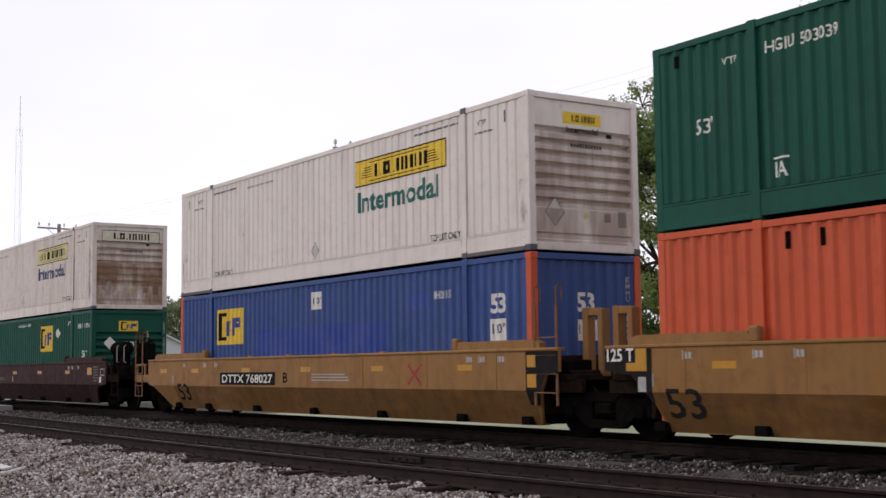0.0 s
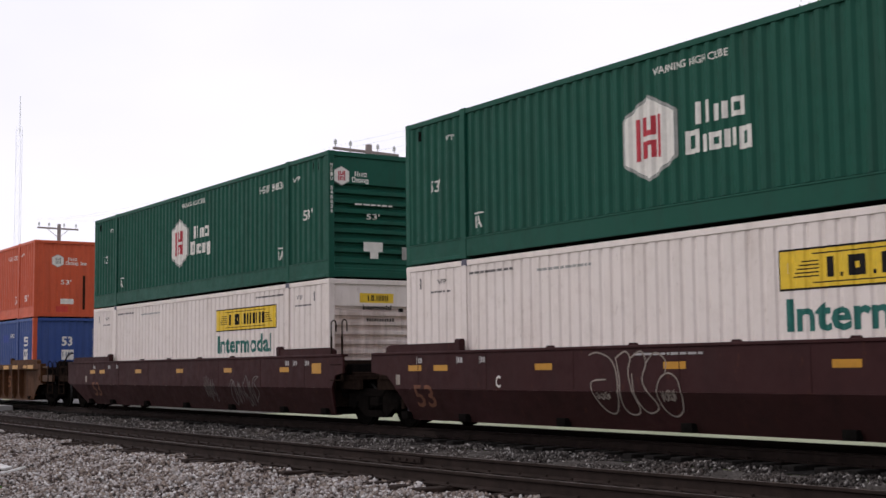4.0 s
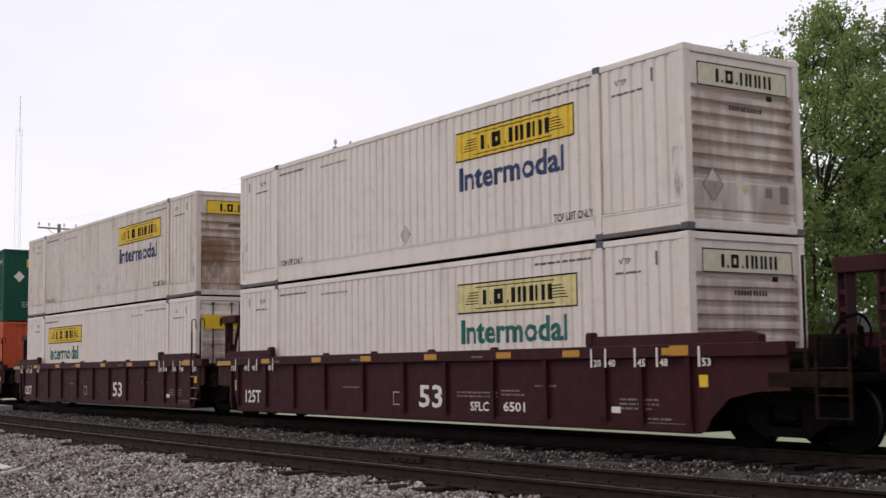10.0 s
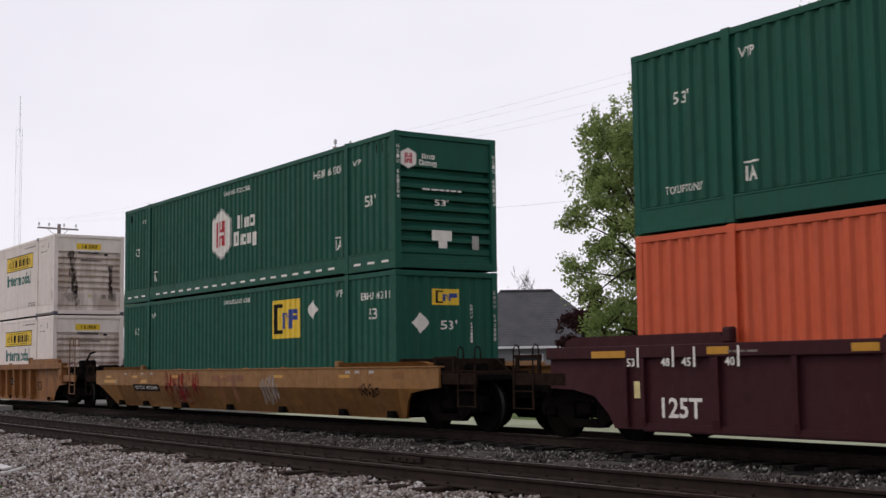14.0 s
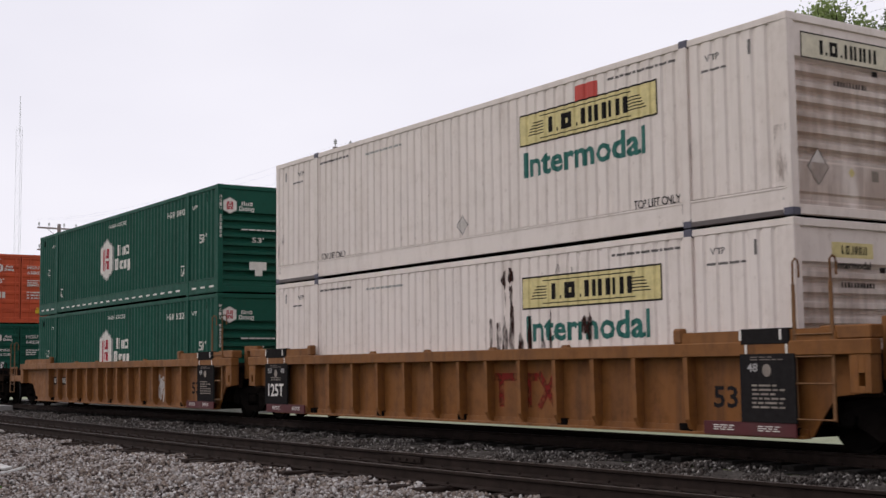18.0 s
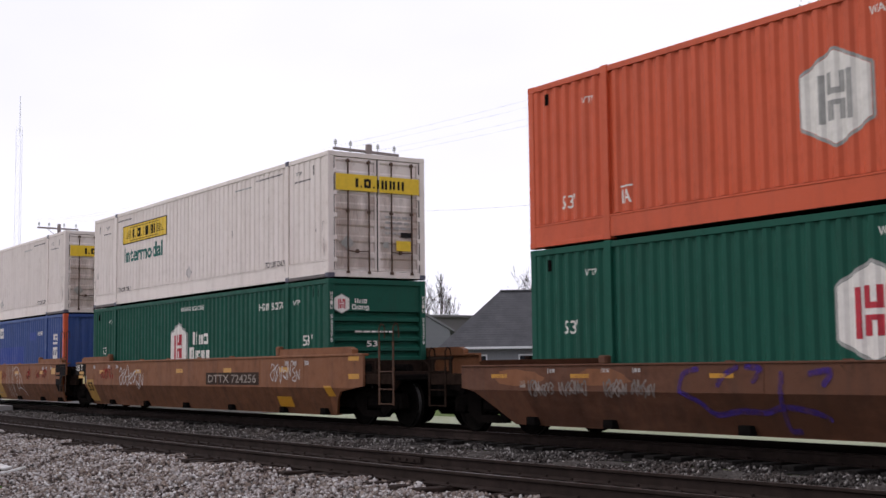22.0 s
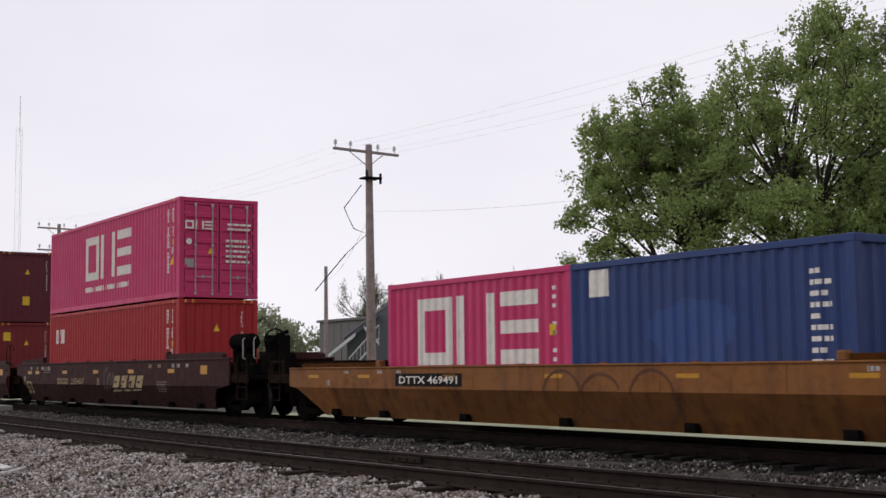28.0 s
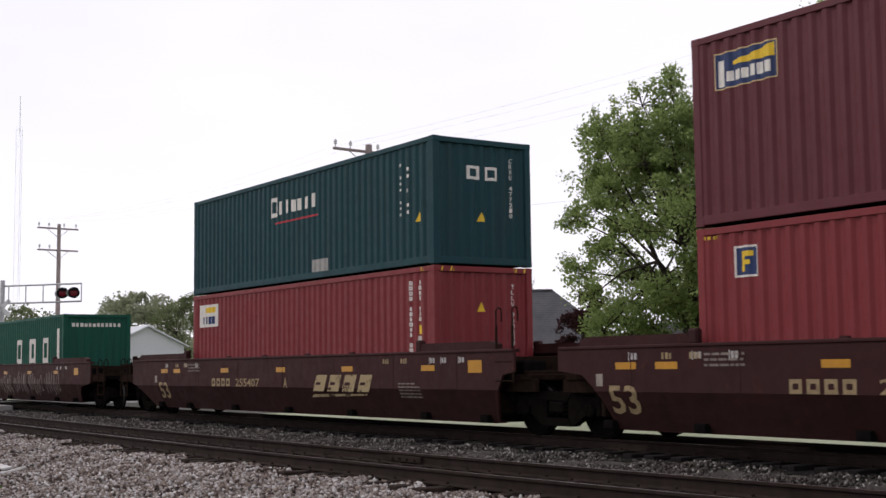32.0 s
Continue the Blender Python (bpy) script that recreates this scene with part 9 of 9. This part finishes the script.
pole_a = utility_pole((-42.75, 25, G0), 9.85, [(10.22, 1.55, (-1.45, -0.75, 0.55, 1.35), 0.10)], "tall weathered wooden utility pole with one crossarm", 0.17, (-0.15, 0.0))
part("cutout", Geo().tube([(0.3, -0.35, 9.0), (0.3, -0.35, 9.4)], 0.05, 8).tube([(0.3, 0.25, 8.9), (0.3, 0.25, 9.3)], 0.05, 8).box(-0.2, -0.4, 9.1, 0.35, 0.3, 9.16), HOOD_BLACK, pole_a, "black fuse cutouts")
part("drop_loop", Geo().tube([(-0.2, -0.3, 8.9), (-0.5, -0.9, 8.0), (-0.3, -0.6, 7.2), (-0.15, -0.1, 7.0), (-0.4, -0.9, 6.2), (-0.8, -2.0, 4.8)], 0.02, 5), HOOD_BLACK, pole_a, "black drop wire loop")
utility_pole((-82.2, 25, G0), 10.65, [(11.0, 1.35, (-1.25, -0.6, 0.4, 1.2), 0.1), (9.6, 1.35, (-1.2, -0.55), 0.1)], "weathered wooden utility pole with two crossarms", 0.15)
utility_pole((-74.25, 40, G0), 7.87, [], "short grey wooden service pole", 0.14)
utility_pole((-187.4, 80, G0), 12.4, [(12.9, 2.6, (-2.3, 2.3), 0.6)], "distant utility pole with one crossarm", 0.2)
utility_pole((-3.0, 25, G0), 9.9, [(9.95, 1.55, (-1.45, -0.75, 0.55, 1.35), 0.05)], "wooden utility pole farther along the line", 0.17)


def wire(a, b, sag, label="overhead wire", r=0.002):
    a, b = Vector(a), Vector(b)
    pts = [a.lerp(b, t) - Vector((0, 0, sag * 4 * t * (1 - t))) for t in np.linspace(0, 1, 13)]
    return tagged(part("wire", Geo().tube(pts, r, 4), WIRE, None), label, "wire", "overhead wires")


for y in (-1.45, -0.75, 0.55, 1.35):
    wire((-43.0, 25 + y, 9.70), (-3.0, 25 + y, 9.70), 0.5, "thin grey overhead wire between poles")
    wire((-82.3, 25 + y, 10.9), (-43.0, 25 + y, 9.70), 0.6, "thin grey overhead wire between poles")
wire((-42.75, 24.9, 7.25), (-3.0, 24.9, 7.3), 1.2, "sagging lower cable between poles", 0.003)
wire((-42.75, 24.9, 7.0), (-74.25, 40, 7.0), 0.5, "service cable to the short pole", 0.006)

# cantilever signal over the crossing road
sig = tagged(new("crossing_signal"), "aluminium cantilever crossing signal with dark red lamps", "crossing signal")
A, B = Vector((-74.4, 19.5, 0)), Vector((-70.4, 22.7, 0))
part("mast", Geo().tube([(A.x, A.y, G0), (A.x, A.y, 6.4)], 0.13, 12), ALUMINIUM, sig)
for z in (5.10, 6.08):
    part("arm_tube", Geo().tube([(A.x, A.y, z), (B.x, B.y, z)], 0.05, 8), ALUMINIUM, sig)
for k, t in enumerate((0.08, 0.30, 0.52, 0.72, 1.0)):
    q = A.lerp(B, t)
    part("arm_upright", Geo().tube([(q.x, q.y, 5.10), (q.x, q.y, 6.08)], 0.035, 6), ALUMINIUM, sig)
aim = math.atan2(-B.y, -B.x)
for k, t in enumerate((0.80, 0.94)):
    q = A.lerp(B, t)
    m = Matrix.Translation((q.x, q.y - 0.15, 5.58)) @ Matrix.Rotation(aim, 4, "Z")
    lamp = part("lamp_hood", made("lamp_hood", lambda: Geo().lathe([(0.20, -0.35), (0.24, -0.10), (0.31, 0.0), (0.31, 0.03), (0.22, 0.03), (0.21, 0.01)], "x", 18).prism([(-0.22, 0.12), (-0.22, 0.24), (0.22, 0.24), (0.22, 0.12)], "x", 0.0, 0.30)), HOOD_BLACK, sig, "round black lamp housing", at=m)
    part("lens", made("lens", lambda: Geo().lathe([(0.20, 0.015), (0.17, 0.045), (0.05, 0.06)], "x", 18)), LENS_RED, lamp, "dark red lens")
    back = part("lamp_back", made("lamp_back", lambda: Geo().lathe([(0.10, -0.60), (0.20, -0.55), (0.24, -0.36)], "x", 16)), ALUMINIUM, sig, at=m @ Matrix.Rotation(0.5, 4, "Z"))


def crossbuck(parent, at, size):
    for a in (0.78, -0.78):
        part("crossbuck_board", Geo().box(-0.02, -size, -0.115, 0.02, size, 0.115, 0.005), SIGN_WHITE, parent, "white crossing board", at=at @ Matrix.Rotation(a, 4, "X"))


crossbuck(sig, Matrix.Translation((A.x + 0.2, A.y - 0.1, 4.85)) @ Matrix.Rotation(aim, 4, "Z"), 0.62)
cb = tagged(new("crossbuck_sign"), "white wooden crossbuck on a post beyond the crossing", "road sign")
part("post", Geo().tube([(-98.1, 30, G0), (-98.1, 30, 4.2)], 0.06, 8), ALUMINIUM, cb)
crossbuck(cb, Matrix.Translation((-98.0, 29.9, 3.5)) @ Matrix.Rotation(aim, 4, "Z"), 0.75)

# radio mast far off
tower = tagged(new("radio_mast"), "slender lattice radio mast far off in haze", "radio mast")
# Near-white steel: the haze in front of the mast is painted in.
MAST_GREY = plain("hazy_mast_steel", (0.86, 0.86, 0.9), 0.8, var=0.02)
for k in range(3):
    a = 2 * math.pi * k / 3
    part("leg", Geo().tube([(-550 + 1.5 * math.cos(a), 150 + 1.5 * math.sin(a), G0), (-550 + 1.5 * math.cos(a), 150 + 1.5 * math.sin(a), 104)], 0.07, 5), MAST_GREY, tower)
lat = Geo()
for i in range(42):
    z = 2.5 * i
    for k in range(3):
        a, b = 2 * math.pi * k / 3, 2 * math.pi * (k + 1) / 3
        lat.tube([(-550 + 1.5 * math.cos(a), 150 + 1.5 * math.sin(a), z), (-550 + 1.5 * math.cos(b), 150 + 1.5 * math.sin(b), z + 2.5)], 0.025, 3)
part("lattice", lat, MAST_GREY, tower)
part("antenna", Geo().tube([(-550, 150, 102), (-550, 150, 118)], 0.16, 6), MAST_GREY, tower)

# ---- houses behind the railway ----
SHINGLE = ground_material("dark_grey_shingles", [(0.3, (0.078, 0.078, 0.083)), (0.7, (0.115, 0.114, 0.120))], 1.2, 0.3, 30.0)
SIDING = plain("pale_grey_siding", (0.20, 0.205, 0.215), 0.7, var=0.08)
SHINGLE_PALE = plain("pale_grey_shingles", (0.21, 0.21, 0.215), 0.8, var=0.10, scale=3.0)
SIDING_BLUE = plain("blue_grey_siding", (0.125, 0.13, 0.15), 0.75, var=0.08)
SIDING_DARK = plain("grey_brown_siding", (0.13, 0.12, 0.12), 0.8, var=0.12)
TRIM_WHITE = plain("white_trim_board", (0.66, 0.66, 0.66), 0.6, var=0.05)
BARN_WHITE = plain("white_metal_siding", (0.55, 0.56, 0.58), 0.5, var=0.06)
PANE = plain("dark_window_glass", (0.02, 0.025, 0.03), 0.1)


def siding_wall(owner, x0, y0, x1, y1, z0, z1, label=""):
    """A wall box with lapped boards on the two sides towards the track."""
    part("wall", Geo().box(x0, y0, z0, x1, y1, z1), SIDING, owner, label)
    for i in range(int((z1 - z0) / 0.2)):
        z = z0 + i * 0.2
        part("siding_board", made(("front_board", x0, x1), lambda: Geo().prism([(y0 - 0.022, 0.0), (y0, 0.0), (y0, 0.2), (y0 - 0.004, 0.2)], "x", x0, x1)), SIDING, owner, at=(0, 0, z))
        part("siding_board", made(("side_board", x1, y0, y1), lambda: Geo().prism([(x1, 0.0), (x1 + 0.022, 0.0), (x1 + 0.004, 0.2), (x1, 0.2)], "y", y0, y1)), SIDING, owner, at=(0, 0, z))


house = tagged(new("house"), "single-storey house with a large dark grey hipped roof", "house")
house.matrix_world = Matrix.Translation((-64.1, 42.0, 0)) @ Matrix.Rotation(radians(52.5), 4, "Z")
siding_wall(house, 0.5, 0.5, 10.5, 7.5, G0, 2.3, "grey lapped siding")
part("roof", Geo().add([(0, 0, 2.42), (11, 0, 2.42), (11, 8, 2.42), (0, 8, 2.42), (3.6, 4, 5.95), (6.85, 4, 5.95), (0, 0, 2.28), (11, 0, 2.28), (11, 8, 2.28), (0, 8, 2.28)],
                       [(0, 1, 5, 4), (1, 2, 5), (2, 3, 4, 5), (3, 0, 4), (6, 7, 1, 0), (7, 8, 2, 1), (8, 9, 3, 2), (9, 6, 0, 3), (9, 8, 7, 6)]), SHINGLE, house, "dark grey shingle roof")
for i in range(24):
    t0 = i / 24
    z0, y, xa, xb = 2.42 + 3.53 * t0, 4 * t0, 3.6 * t0, 11 - 4.15 * t0
    part("shingle_course", Geo().box(xa + 0.02, y - 0.004, z0 + 0.004, xb - 0.02, y + 0.14, z0 + 0.014), SHINGLE, house)
part("ridge_vent", Geo().box(3.6, 3.85, 5.90, 6.85, 4.15, 6.0, 0.02), SHINGLE, house, "dark ridge cap")
part("gutter", Geo().box(-0.1, -0.12, 2.29, 11.1, 0.0, 2.43, 0.02), TRIM_WHITE, house, "white gutter")
for x in (1.5, 4.8, 8.2):
    w = part("window", Geo().box(x, 0.42, 0.6, x + 1.3, 0.52, 1.9, 0.01), PANE, house)
    part("frame", Geo().box(x - 0.08, 0.38, 0.52, x, 0.5, 1.98).box(x + 1.3, 0.38, 0.52, x + 1.38, 0.5, 1.98).box(x, 0.38, 1.9, x + 1.3, 0.5, 1.98).box(x, 0.38, 0.52, x + 1.3, 0.5, 0.6), TRIM_WHITE, w)

garage = tagged(new("garage"), "low grey garage with a shallow shingle roof", "garage")
siding_wall(garage, -46.6, 40.6, -30.2, 46.0, G0, 1.7)
part("roof", Geo().add([(-47.2, 40, 1.78), (-29.6, 40, 1.78), (-29.6, 46.4, 1.78), (-47.2, 46.4, 1.78), (-47.2, 43.2, 3.25), (-29.6, 43.2, 3.25)], [(0, 1, 5, 4), (2, 3, 4, 5), (1, 2, 5), (3, 0, 4), (3, 2, 1, 0)]), SHINGLE, garage, "grey shingle roof")
for i in range(14):
    t0 = i / 14
    part("shingle_course", made("garage_course", lambda: Geo().box(-47.15, 39.99, 0.0, -29.65, 40.16, 0.02)), SHINGLE, garage, at=(0, 3.2 * t0, 1.80 + 1.47 * t0))
part("fascia", Geo().box(-47.25, 39.92, 1.68, -29.55, 40.0, 1.79), TRIM_WHITE, garage, "white fascia")

gable = tagged(new("house"), "pale grey gabled house with white corner trim", "house")
gable.matrix_world = Matrix.Translation((-81.6, 49.9, 0)) @ Matrix.Rotation(radians(57), 4, "Z") @ Matrix.Diagonal((0.54, 1, 1, 1)) @ Matrix.Translation((81.6, -49.9, 0))
part("wall", Geo().prism([(-88.5, G0), (-74.4, G0), (-74.4, 4.0), (-81.6, 6.3), (-88.5, 3.6)], "y", 50.0, 60.0), SIDING, gable, "pale grey siding gable wall")
for i in range(32):
    z = G0 + 0.2 * i
    if z < 3.5:
        part("siding_board", Geo().add([(-88.5, 49.975, z), (-74.4, 49.975, z), (-74.4, 49.995, z + 0.2), (-88.5, 49.995, z + 0.2)], [(0, 1, 2, 3)]), SIDING, gable)
part("roof", Geo().prism([(-89.0, 3.45), (-81.6, 6.35), (-73.8, 3.85), (-73.8, 4.0), (-81.6, 6.55), (-89.0, 3.62)], "y", 49.9, 60.4), SHINGLE_PALE, gable, "pale grey shingle roof")
part("side_wall", Geo().prism([(-88.4, G0), (-81.96, G0), (-81.96, 6.12), (-88.4, 3.62)], "y", 49.93, 49.97), SIDING_BLUE, gable, "blue-grey siding beside the corner trim")
part("trim_board", Geo().box(-81.95, 49.9, 4.3, -81.6, 49.97, 6.4), TRIM_WHITE, gable, "white corner trim")
part("porch_roof", Geo().prism([(-91.5, 1.9), (-84.0, 5.0), (-84.0, 5.15), (-91.7, 2.05)], "y", 48.8, 49.9), SHINGLE, gable)
part("rake_board", Geo().prism([(-91.6, 1.75), (-87.2, 3.58), (-87.2, 3.85), (-91.6, 2.02)], "y", 48.70, 48.80), TRIM_WHITE, gable, "white rake board")
part("rake_board", Geo().prism([(-86.0, 4.1), (-84.0, 2.9), (-84.0, 3.15), (-86.0, 4.35)], "y", 48.70, 48.80), TRIM_WHITE, gable, "white rake board")
part("stair_rail", functools.reduce(lambda g, i: g.tube([(-88 + i * 0.5, 48.5, 1.0 + 0.3 * i), (-88 + i * 0.5, 48.5, 2.0 + 0.3 * i)], 0.03, 4), range(9), Geo().tube([(-88, 48.5, 2.0), (-84, 48.5, 4.4)], 0.05, 5).tube([(-88, 48.5, 1.0), (-84, 48.5, 3.4)], 0.08, 5)), TRIM_WHITE, gable, "white stair railing")

store = tagged(new("commercial_building"), "low flat-roofed grey-brown building", "building")
part("wall", Geo().box(-112.7, 60.0, G0, -98.0, 72.0, 5.75), SIDING_DARK, store, "grey-brown wall")
part("roof", Geo().box(-113.0, 59.8, 5.75, -97.7, 72.2, 6.0, 0.03), SIDING_DARK, store)
for i in range(10):
    part("wall_panel", made("wall_panel", lambda: Geo().box(0, 59.96, G0 + 0.4, 1.30, 60.0, 5.6, 0.01)), SIDING_DARK, store, at=(-112.5 + 1.45 * i, 0, 0))

barn = tagged(new("shed"), "long white metal shed beyond the crossing", "shed")
part("wall", Geo().prism([(55.0, G0), (65.0, G0), (65.0, 4.5), (60.0, 6.85), (55.0, 4.5)], "x", -205, -159.4), BARN_WHITE, barn, "white metal wall")
part("roof", Geo().prism([(54.5, 4.27), (60.0, 6.9), (65.5, 4.27), (65.5, 4.45), (60.0, 7.1), (54.5, 4.45)], "x", -205.5, -158.9), BARN_WHITE, barn, "white metal roof")
for i in range(30):
    part("wall_rib", made("wall_rib", lambda: Geo().box(0, 54.95, G0, 0.08, 55.0, 4.3)), BARN_WHITE, barn, at=(-204.5 + 1.5 * i, 0, 0))
part("door", Geo().box(-159.4, 58.2, G0, -159.3, 61.2, 2.6, 0.02), SIDING_DARK, barn)


motions()
